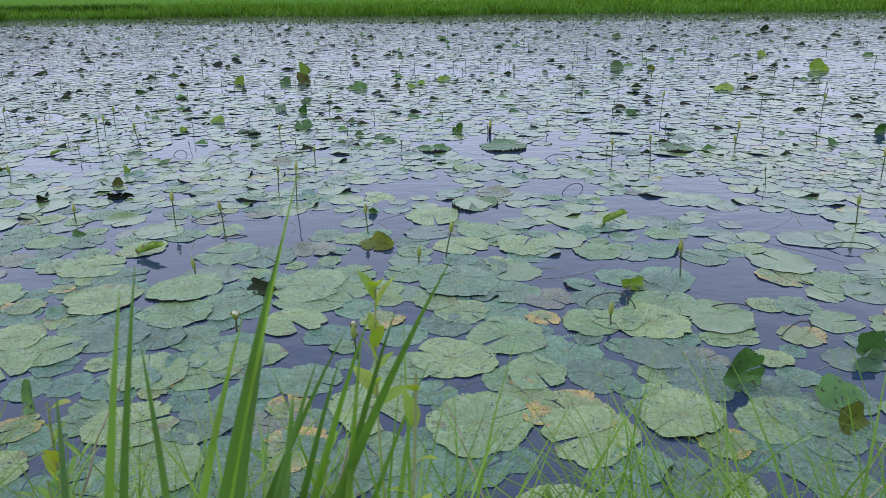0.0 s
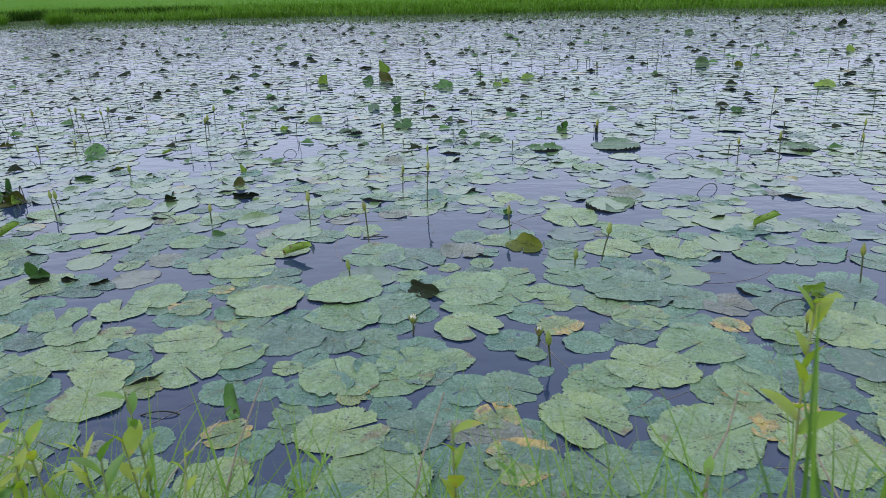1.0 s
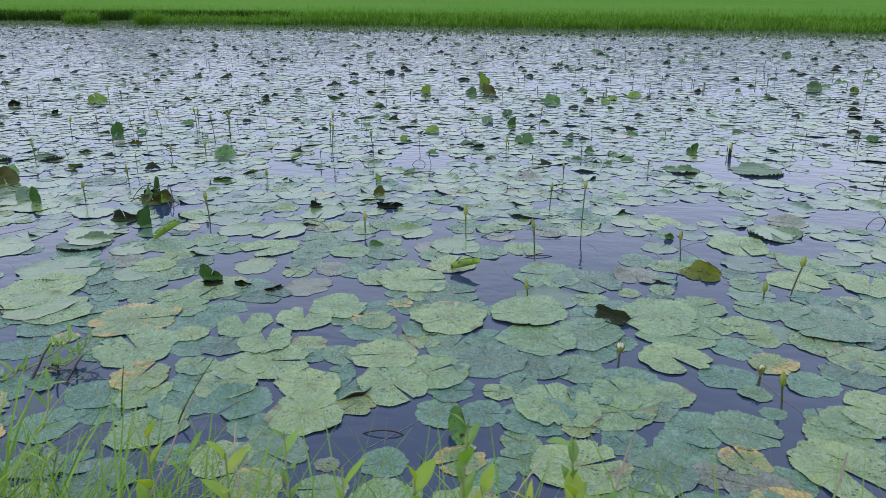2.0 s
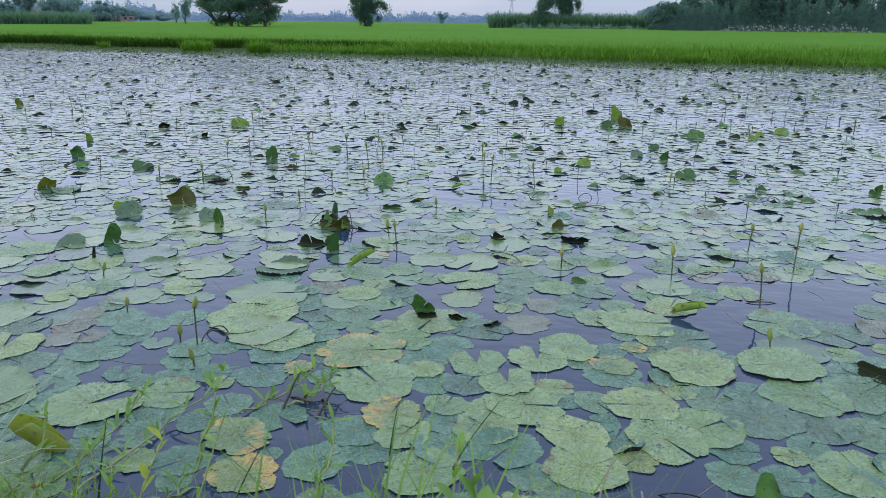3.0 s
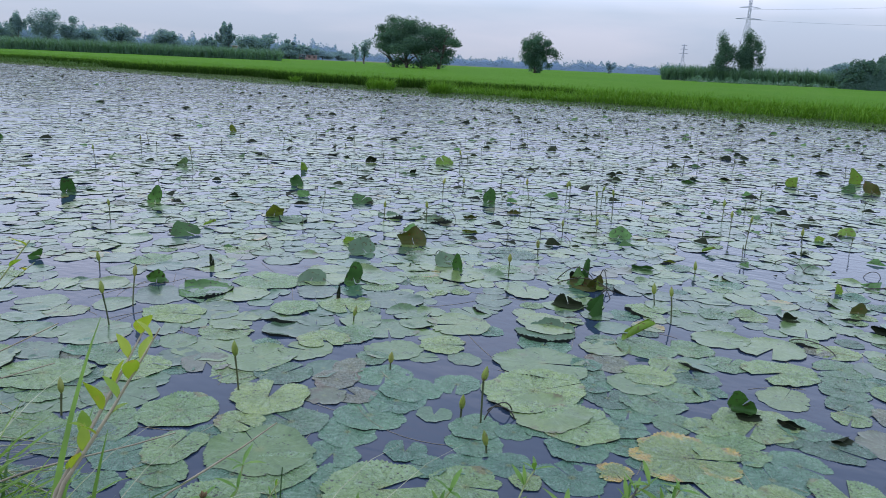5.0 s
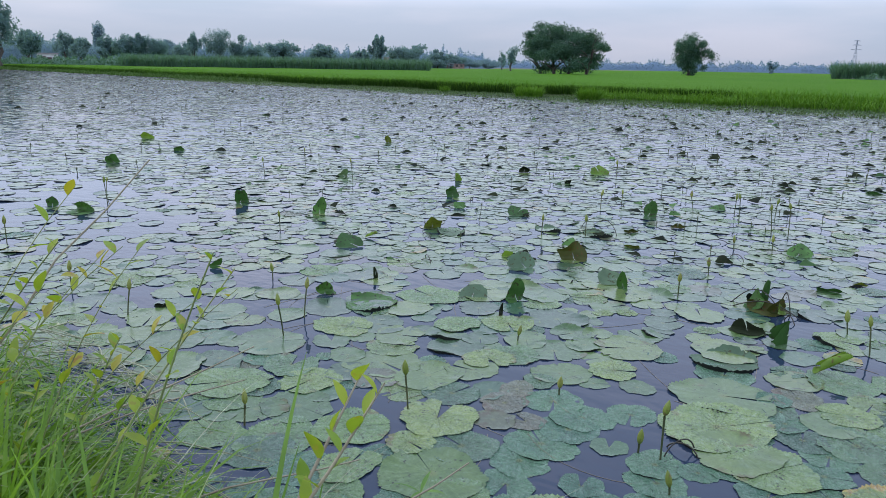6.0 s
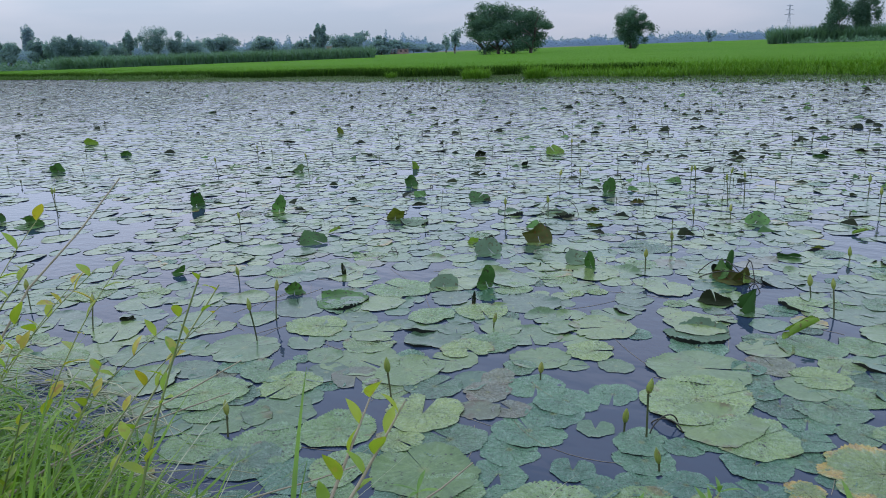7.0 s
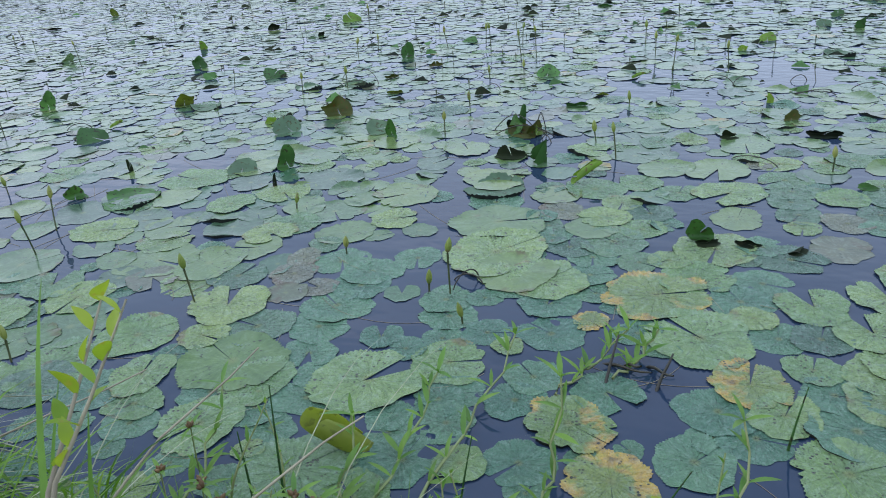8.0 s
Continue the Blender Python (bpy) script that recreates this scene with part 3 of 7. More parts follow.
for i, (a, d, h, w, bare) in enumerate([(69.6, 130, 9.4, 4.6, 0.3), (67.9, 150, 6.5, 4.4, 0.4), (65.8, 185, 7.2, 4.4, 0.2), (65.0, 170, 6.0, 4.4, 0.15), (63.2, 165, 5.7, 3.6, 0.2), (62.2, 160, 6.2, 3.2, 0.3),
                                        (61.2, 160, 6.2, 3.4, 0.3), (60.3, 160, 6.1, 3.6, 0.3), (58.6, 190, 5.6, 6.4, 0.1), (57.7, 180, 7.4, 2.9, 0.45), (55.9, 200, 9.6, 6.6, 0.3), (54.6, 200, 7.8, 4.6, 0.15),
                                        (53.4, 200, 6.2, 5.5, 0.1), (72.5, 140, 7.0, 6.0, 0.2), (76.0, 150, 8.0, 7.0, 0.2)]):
    tree(a, d, h, w * 1.2, 60 + i, CROWN_HAZE_BLUE, 1, bare * 0.7, 30, 6500, 0.36, "tree with blue haze painted in, village tree line", "village tree line")
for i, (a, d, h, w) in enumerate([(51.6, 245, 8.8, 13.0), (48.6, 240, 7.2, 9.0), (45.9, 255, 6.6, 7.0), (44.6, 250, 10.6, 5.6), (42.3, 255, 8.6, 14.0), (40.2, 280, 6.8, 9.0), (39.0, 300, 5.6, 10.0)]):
    tree(a, d, h, w, 90 + i, CROWN_HAZE_BLUE, 1, 0.04, 40, 9000, 0.60, "rounded tree in the hazy far tree line", "village tree line")
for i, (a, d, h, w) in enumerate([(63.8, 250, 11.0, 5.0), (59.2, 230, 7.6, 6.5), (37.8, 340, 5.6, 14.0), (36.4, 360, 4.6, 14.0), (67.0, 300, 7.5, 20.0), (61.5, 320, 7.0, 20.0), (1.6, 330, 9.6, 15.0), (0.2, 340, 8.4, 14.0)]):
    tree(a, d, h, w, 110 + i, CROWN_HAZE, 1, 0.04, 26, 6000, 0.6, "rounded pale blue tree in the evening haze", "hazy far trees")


def hedge(name, a0, a1, distance, height, depth, n, leaf, material, seed, label, category, core_too=True):
    """A long belt of crop or far wood, uneven along its top."""
    r = np.random.default_rng(seed)
    a = r.uniform(a0, a1, n)
    d = distance + r.uniform(0, depth, n)
    top = np.array([height * (0.72 + 0.45 * value_noise(b_ * 3.0, seed, 0.8) + 0.35 * value_noise(b_ * 11.0, seed, 1.0)) for b_ in a])
    top = top * np.clip(np.minimum(a - a0, a1 - a) / 1.6, 0.15, 1.0) ** 0.5
    z = 0.1 + top * r.uniform(0, 1, n) ** 0.7
    ang = np.radians(a)
    p = np.stack([-3.0 - d * np.sin(ang), 0.8 + d * np.cos(ang), z], axis=1)
    pieces = [leaf_cloud(r, p, leaf)]
    # the dense inside of the belt, which lets no sky through
    ring = np.linspace(a0, a1, 160)
    core = []
    for b_ in ring:
        t_ = min(1.0, max(0.1, min(b_ - a0, a1 - b_) / 1.6)) ** 0.5 * height * (0.60 + 0.42 * value_noise(b_ * 3.0, seed, 0.8) + 0.25 * value_noise(b_ * 11.0, seed, 1.0))
        for dd, zz in ((distance + 0.15 * depth, 0.0), (distance + 0.3 * depth, t_ * 0.7), (distance + 0.5 * depth, t_), (distance + depth, 0.0)):
            core.append((-3.0 - dd * math.sin(radians(b_)), 0.8 + dd * math.cos(radians(b_)), zz))
    if core_too:
        pieces.append((core, [(i * 4 + q, i * 4 + q + 1, i * 4 + q + 5, i * 4 + q + 4) for i in range(159) for q in range(3)]))
    return tagged(new(name, quick_mesh(name, *joined(pieces), material)), label, category, kind="stuff")


def cane(name, a0, a1, distance, height, depth, n, seed, label):
    r = np.random.default_rng(seed)
    ang, d = np.radians(r.uniform(a0, a1, n)), distance + r.uniform(0, depth, n)
    p = np.stack([-3.0 - d * np.sin(ang), 0.8 + d * np.cos(ang), np.full(n, 0.1)], axis=1)
    v_, f_ = blades(r, p, r.uniform(0.75, 1.05, n) * height, 0.16, r.uniform(0.0, 0.2, n), 0.9, 3)
    return tagged(new(name, quick_mesh(name, v_, f_, CANE)), label, "sugar cane", kind="stuff")


cane("cane_field", 40.8, 62.5, 128, 2.7, 9, 14000, 5, "tall blue-green cane standing behind the rice")
cane("cane_hedge", -2.5, 12.9, 118, 3.1, 6, 9000, 6, "tall green cane hedge behind the rice")
hedge("grove_scrub", -24, 1.5, 109, 5.2, 5, 30000, 0.28, CROWN_MID, 12, "dense scrub under the field-edge grove", "scrub")
hedge("kans_grass", -13, -3.0, 106, 1.7, 2, 800, 0.17, KANS, 15, "white-plumed kans grass before the grove", "grass", False)
hedge("kans_grass", 2.5, 13.6, 112, 0.9, 2, 500, 0.13, KANS, 16, "white-plumed kans grass before the cane", "grass", False)
hedge("cane_weeds", -12, 12, 113, 1.3, 3, 6000, 0.35, CANE, 7, "low scrub along the far field edge", "scrub")
hedge("left_scrub", 56, 80, 140, 2.2, 8, 9000, 0.4, CANE, 8, "low green scrub along the far field edge", "scrub")
hedge("village_wood", 52, 82, 225, 7.2, 12, 34000, 0.5, CROWN_HAZE, 13, "village wood in painted blue haze behind the cane", "wood")
hedge("village_wood", 39, 54, 285, 7.2, 12, 26000, 0.55, CROWN_HAZE, 14, "village wood in painted blue haze behind the cane", "wood")
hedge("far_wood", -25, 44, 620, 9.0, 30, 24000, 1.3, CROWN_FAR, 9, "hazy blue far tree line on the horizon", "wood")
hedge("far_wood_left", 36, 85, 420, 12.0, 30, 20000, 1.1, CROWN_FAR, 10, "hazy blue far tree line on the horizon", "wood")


def box(w, d, h, x=0.0, y=0.0, z=0.0):
    v_ = [(x + sx * w / 2, y + sy * d / 2, z + sz * h) for sz in (0, 1) for sx, sy in ((-1, -1), (1, -1), (1, 1), (-1, 1))]
    f_ = [(3, 2, 1, 0), (4, 5, 6, 7), (0, 1, 5, 4), (1, 2, 6, 5), (2, 3, 7, 6), (3, 0, 4, 7)]
    return v_, f_


def house(degrees, distance, w, h, wall, label):
    """A low flat-roofed hut with a door and windows."""
    x, y = bearing(degrees, distance)
    root = new("house", None)
    root.matrix_basis = pose(x, y, 0.1, 0, 0, degrees)
    part("wall", quick_mesh("wall", *joined([box(w, 4, h)]), wall, smooth=False), root)
    part("roof", quick_mesh("roof", *joined([box(w + 0.5, 4.6, 0.18, z=h + 0.004)]), ROOF, smooth=False), root)
    part("door", quick_mesh("door", *joined([box(0.9, 0.08, 1.9, x=-w * 0.2, y=-2.05)]), BARK, smooth=False), root)
    for sx in (0.1, 0.35):
        part("window", quick_mesh("window", *joined([box(0.8, 0.08, 0.8, x=w * sx, y=-2.05, z=0.9)]), BARK, smooth=False), root)
    return tagged(root, label, "house", "huts at the village edge")


house(40.3, 290, 5.5, 2.0, WALL, "low lime-washed hut at the far field edge")
house(38.9, 288, 7.0, 1.9, BRICK, "low brick hut with flat grey roof")
house(66.9, 185, 4.0, 2.4, WALL, "small white hut among the trees")
house(70.4, 170, 5.0, 2.0, WALL, "small white hut among the trees")
house(44.0, 180, 1.2, 2.9, BRICK, "narrow brick tower at the cane edge")


def pylon(degrees, distance, height, seed):
    """Lattice mast: four legs, cross braces, three arms."""
    x, y = bearing(degrees, distance)
    root = new("pylon", None)
    root.matrix_basis = pose(x, y, 0.1, 0, 0, degrees + 25)
    b_, t_ = height * 0.09, height * 0.012
    def corner(i, f):
        s = b_ + (t_ - b_) * min(f / 0.75, 1.0)
        return ((-s, s, s, -s)[i], (-s, -s, s, s)[i], height * f)
    for i in range(4):
        part("leg", quick_mesh("leg", *tube([corner(i, 0), corner(i, 0.4), corner(i, 0.75), corner(i, 1.0)], [0.06] * 4, 4), STEEL), root)
    for n in range(7):
        f0, f1 = n / 7, (n + 1) / 7
        for i in range(4):
            for a, b_end in ((i, (i + 1) % 4), ((i + 1) % 4, i)):
                part("brace", quick_mesh("brace", *tube([corner(a, f0), corner(b_end, f1)], [0.035, 0.035], 3), STEEL), root)
    for f0, half in ((0.72, 0.16), (0.85, 0.13), (0.97, 0.10)):
        part("arm", quick_mesh("arm", *joined([tube([(-half * height, 0, height * f0), (0, 0, height * f0 + 0.5), (half * height, 0, height * f0)], [0.08] * 3, 4), tube([(-half * height, 0, height * f0), (half * height, 0, height * f0)], [0.08] * 2, 4)]), STEEL), root)
    return tagged(root, "grey steel lattice pylon far behind the fields", "pylon", "pylons across the plain")


pylon(11.7, 520, 20, 1)
pylon(7.7, 300, 30, 2)
pa, pb = Vector((*bearing(7.7, 300), 29)), Vector((*bearing(-25, 230), 38))
for i, dz in enumerate((0, -4, -7.5)):
    pts = [pa.lerp(pb, s / 12) + Vector((0, 0, dz - i * 0.45 * s - 3.0 * math.sin(math.pi * s / 12))) for s in range(13)]
    tagged(new("power_line", quick_mesh("power_line", *tube(pts, [0.028] * 13, 4), STEEL)), "thin power line sagging across the sky", "power line", "power lines")

# ---------------------------------------------------------------- water lilies


def disc(rng_, segments, rings, notch=0.10, teeth=0.03, wave=0.02, lift=0.0, squash=0.92, rim=True, torn=0, lip=0.05):
    """A unit lily leaf: round, slit to near its middle, finely toothed, its rim lifted here and there. Corners, faces and disc coordinates."""
    ph = rng_.uniform(0, 6.28, 4)
    rips = [(rng_.uniform(0.5, 5.8), rng_.uniform(0.04, 0.13), rng_.uniform(0.06, 0.24)) for q in range(torn)] + [(rng_.uniform(0.3, 6.0), rng_.uniform(0.02, 0.06), rng_.uniform(0.02, 0.09)) for q in range(3 if segments > 60 else 0)]
    raised = [(rng_.uniform(0.2, 6.1), rng_.uniform(0.12, 0.4), rng_.uniform(0.006, 0.03)) for q in range(5)]
    lobe = 0.10 + 0.35 * min(notch, 0.3)
    verts_, faces_ = [], []
    for i in range(segments + 1):
        a = notch + (2 * math.pi - 2 * notch) * i / segments
        edge = 1.0 + 0.055 * math.sin(2 * a + ph[0]) + 0.040 * math.sin(3 * a + ph[1]) + 0.034 * math.sin(5 * a + ph[2]) + 0.024 * math.sin(8 * a + ph[0]) + 0.018 * math.sin(13 * a + ph[3])
        near = min(a, 2 * math.pi - a)
        edge *= 1.0 - lobe * math.exp(-((near - notch) / (0.16 + 0.5 * min(notch, 0.3))) ** 2)
        for at, wide, deep in rips:
            edge *= 1.0 - deep * math.exp(-((a - at) / wide) ** 2)
        up = sum(high * math.exp(-((a - at) / wide) ** 2) for at, wide, high in raised) if rim else 0.0
        for q in range(rings + 1):
            f_ = q / rings
            rr = f_ ** 0.8 * edge
            tooth = (1 if i % 2 else -1) * (0.6 + 0.5 * math.sin(4.3 * a + ph[0]))
            if q == rings:
                rr *= 1.0 + teeth * tooth
            x, y = rr * math.cos(a), rr * math.sin(a) * squash
            z = wave * f_ ** 2 * (math.sin(3 * a + ph[3]) + 0.6 * math.sin(7 * a + ph[1]))
            z += lift * max(0.0, math.cos(a - ph[2])) ** 4 * max(0.0, f_ - 0.45) ** 1.5 * 2.2
            z += up * f_ ** 5 * (1.0 + (0.3 * tooth if q == rings else 0.0))
            if rim and q == rings:
                z += 0.007 * (1.0 + tooth)
            verts_.append((x - 0.12 * (1 - f_), y, z))
    c = rings + 1
    for i in range(segments):
        for q in range(rings):
            a0 = i * c + q
            faces_.append((a0, a0 + 1, a0 + c + 1, a0 + c))
    # a thin rim turned down, so that the leaf has an edge
    if not rim:
        # seen from afar: only a fine lip round the leaf, unevenly high, its shadow line painted dark
        base = len(verts_)
        for i in range(segments + 1):
            x, y, z = verts_[i * c + rings]
            a = 2 * math.pi * i / segments
            high = lip * max(0.1, 0.55 + 0.6 * math.sin(2 * a + ph[1]) + 0.45 * math.sin(5 * a + ph[2]) + (0.35 if i % 2 else -0.35))
            verts_ += [(x, y, z), (x * 1.01, y * 1.01, z + high)]
        for i in range(segments):
            faces_.append((base + 2 * i, base + 2 * i + 2, base + 2 * i + 3, base + 2 * i + 1))
        v_ = np.array(verts_)
        return v_, np.array(faces_), np.stack([v_[:, 0] * 0.5 + 0.5, v_[:, 1] * 0.5 + 0.5], axis=1)
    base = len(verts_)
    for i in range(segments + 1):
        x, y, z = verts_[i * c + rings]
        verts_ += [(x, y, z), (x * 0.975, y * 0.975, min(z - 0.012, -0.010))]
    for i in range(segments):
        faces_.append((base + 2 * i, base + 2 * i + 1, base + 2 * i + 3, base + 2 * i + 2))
    v_ = np.array(verts_)
    return v_, np.array(faces_), np.stack([v_[:, 0] * 0.5 + 0.5, v_[:, 1] * 0.5 + 0.5], axis=1)


def skirt(total, n):
    """Marks the last n faces, the turned-down rim or lip with shade painted dark."""
    return np.arange(total) >= total - n


pad_rng = np.random.default_rng(5)
PAD_MESHES = {}
for kind_, mat_ in PAD.items():
    PAD_MESHES[kind_] = []
    for q in range(14):
        n_ = pad_rng.uniform(0.20, 0.34) if q > 9 else pad_rng.uniform(0.02, 0.10) if q % 3 else 0.012
        v, f, uv = disc(pad_rng, 128, 5, n_, 0.020 if kind_ != "young" else 0.017, pad_rng.uniform(0.002, 0.008), (0.0, 0.0, 0.0, 0.05, 0.0, 0.0, 0.08, 0.0)[q % 8], pad_rng.uniform(0.88, 1.0), True, 5 if kind_ == "yellow" else (0, 0, 1, 0, 2)[q % 5] if kind_ != "young" else 0)
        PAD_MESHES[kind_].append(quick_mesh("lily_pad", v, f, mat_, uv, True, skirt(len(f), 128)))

PAD_LABELS = {
    "green": "matt green toothed water-lily leaf floating on the pond",
    "lime": "pale yellow-green water-lily leaf with small insect holes",
    "yellow": "yellowing water-lily leaf with brown blotches, floating",
    "young": "blue-green water-lily leaf lying flat on the water",
    "bronze": "faded bronze water-lily leaf floating on the pond",
}
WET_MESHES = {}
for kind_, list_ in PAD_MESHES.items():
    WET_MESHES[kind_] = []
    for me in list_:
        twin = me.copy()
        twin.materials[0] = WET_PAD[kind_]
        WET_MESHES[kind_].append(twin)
placed = []


def pad(x, y, r, turn=0, kind_="green", heart=False):
    """One floating leaf; heart: its slit stands wide open. Fresh leaves lie over older, waterlogged ones."""
    i = len(placed)
    far_ = math.hypot(x + 1.5, y - 0.6)
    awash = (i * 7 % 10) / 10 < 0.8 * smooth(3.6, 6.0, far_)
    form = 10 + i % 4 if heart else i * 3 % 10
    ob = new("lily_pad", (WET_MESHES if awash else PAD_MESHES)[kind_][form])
    layer = {"young": 0.0, "bronze": 0.8, "green": 1.4, "yellow": 2.2, "lime": 3.0}[kind_] + 0.35 * (i % 3) + (1.0 if heart else 0.0)
    s = pad_rng.uniform(0.96, 1.04)
    ob.matrix_basis = pose(x, y, 0.0004 + 0.0011 * layer, pad_rng.uniform(-0.25, 0.25), pad_rng.uniform(-0.25, 0.25), turn) @ Matrix.Diagonal((r * s * 1.11, r / s * 1.11, r, 1))
    placed.append((x, y, r))
    return tagged(ob, PAD_LABELS[kind_], "lily pad", "lily pads on the pond")


def stalk_points(h, lean, turn, n=5):
    a = radians(turn)
    return [(lean * h * (s / n) ** 1.6 * math.cos(a), lean * h * (s / n) ** 1.6 * math.sin(a), -0.05 + (h + 0.05) * s / n) for s in range(n + 1)]


def bud_head(length, width):
    """Pointed bud with four sepal ridges."""
    verts_, faces_ = [], []
    n, c = 12, 8
    for i in range(c + 1):
        f_ = i / c
        rr = width * 0.5 * (math.sin(math.pi * f_ ** 0.8) ** 0.8 if 0 < f_ < 1 else 0.05)
        for s in range(n):
            a = 2 * math.pi * s / n
            q = rr * (1.0 + 0.10 * math.cos(4 * a))
            verts_.append((q * math.cos(a), q * math.sin(a), length * f_))
    for i in range(c):
        for s in range(n):
            t = (s + 1) % n
            faces_.append((i * n + s, i * n + t, (i + 1) * n + t, (i + 1) * n + s))
    return verts_, faces_


BUD_HEAD = quick_mesh("bud_head", *bud_head(1.0, 0.36), BUD)
bud_rng = np.random.default_rng(8)


def bud(x, y, h):
    """A closed lily bud on its stalk above the water."""
    root = new("lily_bud", None)
    root.matrix_basis = pose(x, y, 0, 0, 0, bud_rng.uniform(0, 360))
    h = min(h, 0.34)
    size = 0.066 + 0.014 * bud_rng.random()
    stem_h = max(h - size * 0.9, 0.03)
    pts = stalk_points(stem_h, bud_rng.uniform(0.0, 0.22), 0)
    part("stalk", quick_mesh("stalk", *tube(pts, [0.0042] * 5 + [0.005], 6), STEM), root, "thin olive-brown stalk")
    head = part("bud_head", BUD_HEAD, root, "pointed yellow-green bud")
    head.matrix_basis = pose(*pts[-1], bud_rng.uniform(-6, 6), bud_rng.uniform(0, 14), 0) @ Matrix.Scale(size, 4)
    return tagged(root, "closed yellow-green water-lily bud on a thin stalk", "lily bud", "lily buds over the pond")


def flower(x, y, h, spread):
    """A half-open white lily: pointed petals over green sepals."""
    root = new("lily_flower", None)
    root.location = (x, y, 0)
    pts = stalk_points(h, 0.1, 40)
    part("stalk", quick_mesh("stalk", *tube(pts, [0.005] * 6, 6), STEM), root)
    for ring, (n, ln, tilt, mat_, name) in enumerate(((4, 0.055, spread + 12, BUD, "sepal"), (7, 0.052, spread, PETAL, "petal"), (5, 0.046, spread * 0.4, PETAL, "petal"))):
        for s in range(n):
            v_, f_ = [], []
            for i in range(6):
                q = i / 5
                wv = 0.011 * math.sin(math.pi * min(q * 0.9 + 0.1, 1.0)) + 0.0006
                for side in (-1, 0, 1):
                    v_.append((side * wv, -0.006 * (1 - abs(side)) * math.sin(math.pi * q), ln * q))
            for i in range(5):
                for side in range(2):
                    a0 = i * 3 + side
                    f_.append((a0, a0 + 1, a0 + 4, a0 + 3))
            ob = part(name, quick_mesh(name, v_, f_, mat_), root)
            ob.matrix_basis = pose(*pts[-1], 0, 0, 360 * s / n + 25 * ring) @ pose(0, 0, 0, tilt)
    return tagged(root, "half-open white water-lily flower just above the water", "lily flower", "white lily flowers")


def curl(x, y, crease, bend, turned):
    """Bends a flat leaf up along a line: beyond crease it curves with that radius until it has turned by that angle."""
    over = np.clip(y - crease, 0, None)
    a = np.minimum(over / bend, turned)
    rest = np.clip(over - bend * turned, 0, None)
    return np.minimum(y, crease) + bend * np.sin(a) + rest * math.cos(turned), bend * (1 - np.cos(a)) + rest * math.sin(turned)


def bent_leaf(w, h, kind_, seed):
    """A lily leaf that has lifted off the water: one side folded up, doubled, cupped, rolled, tilted or withered."""
    r = np.random.default_rng(seed)
    v_, f_, uv_ = disc(r, 72, 10, 0.06, 0.022, 0.010, 0.0, 1.0)
    x, y, z = v_[:, 0].copy(), v_[:, 1].copy(), v_[:, 2].copy()
    ph, side = r.uniform(0, 6), r.choice([-1.0, 1.0])
    a = -1.57 + r.uniform(-0.9, 0.9) if kind_ in ("fold", "cup", "tilt") and seed % 5 else r.uniform(0, 6.28)
    x, y = x * math.cos(a) - y * math.sin(a), x * math.sin(a) + y * math.cos(a)
    if kind_ in ("fold", "cup", "tilt"):
        # the far side stands up, the near side lies on the water or just under it
        R = max(0.5 * w, 0.62 * h)
        turned = radians({"fold": r.uniform(70, 125), "cup": r.uniform(78, 88), "tilt": r.uniform(25, 50)}[kind_])
        crease = 1.0 - min(1.5, max(0.35, h / R / max(0.5, math.sin(min(turned, 1.57))) * 1.1))
        skew = 0.35 * side * x if kind_ == "fold" else 0.0
        Y, Z = curl(x, y + skew, crease, r.uniform(0.10, 0.30), turned)
        X = x * w * 0.5
        Z = Z * R + 0.10 * h * np.sin(3.0 * x + ph) * np.clip(Z, 0, 1)
        Y = Y * R - 0.10 * w * np.cos(2.2 * x + ph) * np.clip(Z / h, 0, 1)
        if seed % 3 == 0 and kind_ != "cup":
            # one corner nods over
            lean = np.clip(Z / h - 0.45, 0, 1) * np.clip(0.4 + side * x, 0, 1)
            Y, Z = Y - 0.8 * h * lean, Z - 0.55 * h * lean
        Z = Z + np.where(y < crease - 0.1, -0.05 * (crease - 0.1 - y) * (seed % 2), 0.0) + 0.004
        return np.stack([X, Y, np.maximum(Z, -0.03) + z * w * 0.3], axis=1), f_, uv_
    if kind_ == "dish":
        # afloat, its rim turned up in uneven teeth
        out_ = np.hypot(x, y)
        a = np.arctan2(y, x)
        up = np.clip((out_ - 0.80) / 0.2, 0, 1.3) ** 1.6 * (0.55 + 0.45 * np.sin(2 * a + ph))
        skirt_ = np.arange(len(x)) >= len(x) - 146
        Z = np.where(skirt_ & (z < -0.008), -0.004, 0.002 + h * up * (1 + 0.25 * np.sin(31 * a)))
        return np.stack([x * w * 0.5, y * w * 0.5, Z], axis=1), f_, uv_
    if kind_ == "taco":
        # doubled along its midrib, the crease standing
        b_ = radians(22)
        X = (np.abs(x) * math.cos(b_) - 0.35) * w * side
        Y = x * w * math.sin(b_)
        Z = (y + 0.55) / 1.55 * h * (1 - 0.25 * np.abs(x))
        return np.stack([X, Y, np.maximum(Z, -0.04)], axis=1), f_, uv_
    if kind_ == "stick":
        # rolled tight and standing, its tip hooked
        a = x * 2.8
        up = (y + 1) / 2
        rr = w * 0.5 * (0.35 + 0.65 * np.sin(np.pi * np.clip(0.15 + 0.8 * up, 0, 1)))
        return np.stack([rr * np.sin(a) * 0.8 + side * 0.25 * w * up ** 2, rr * (1 - np.cos(a)) * 0.6, -0.03 + (h + 0.03) * up], axis=1), f_, uv_
    if kind_ == "roll":
        # rolled from both sides, one end raised
        roll = 0.34
        a = y / roll
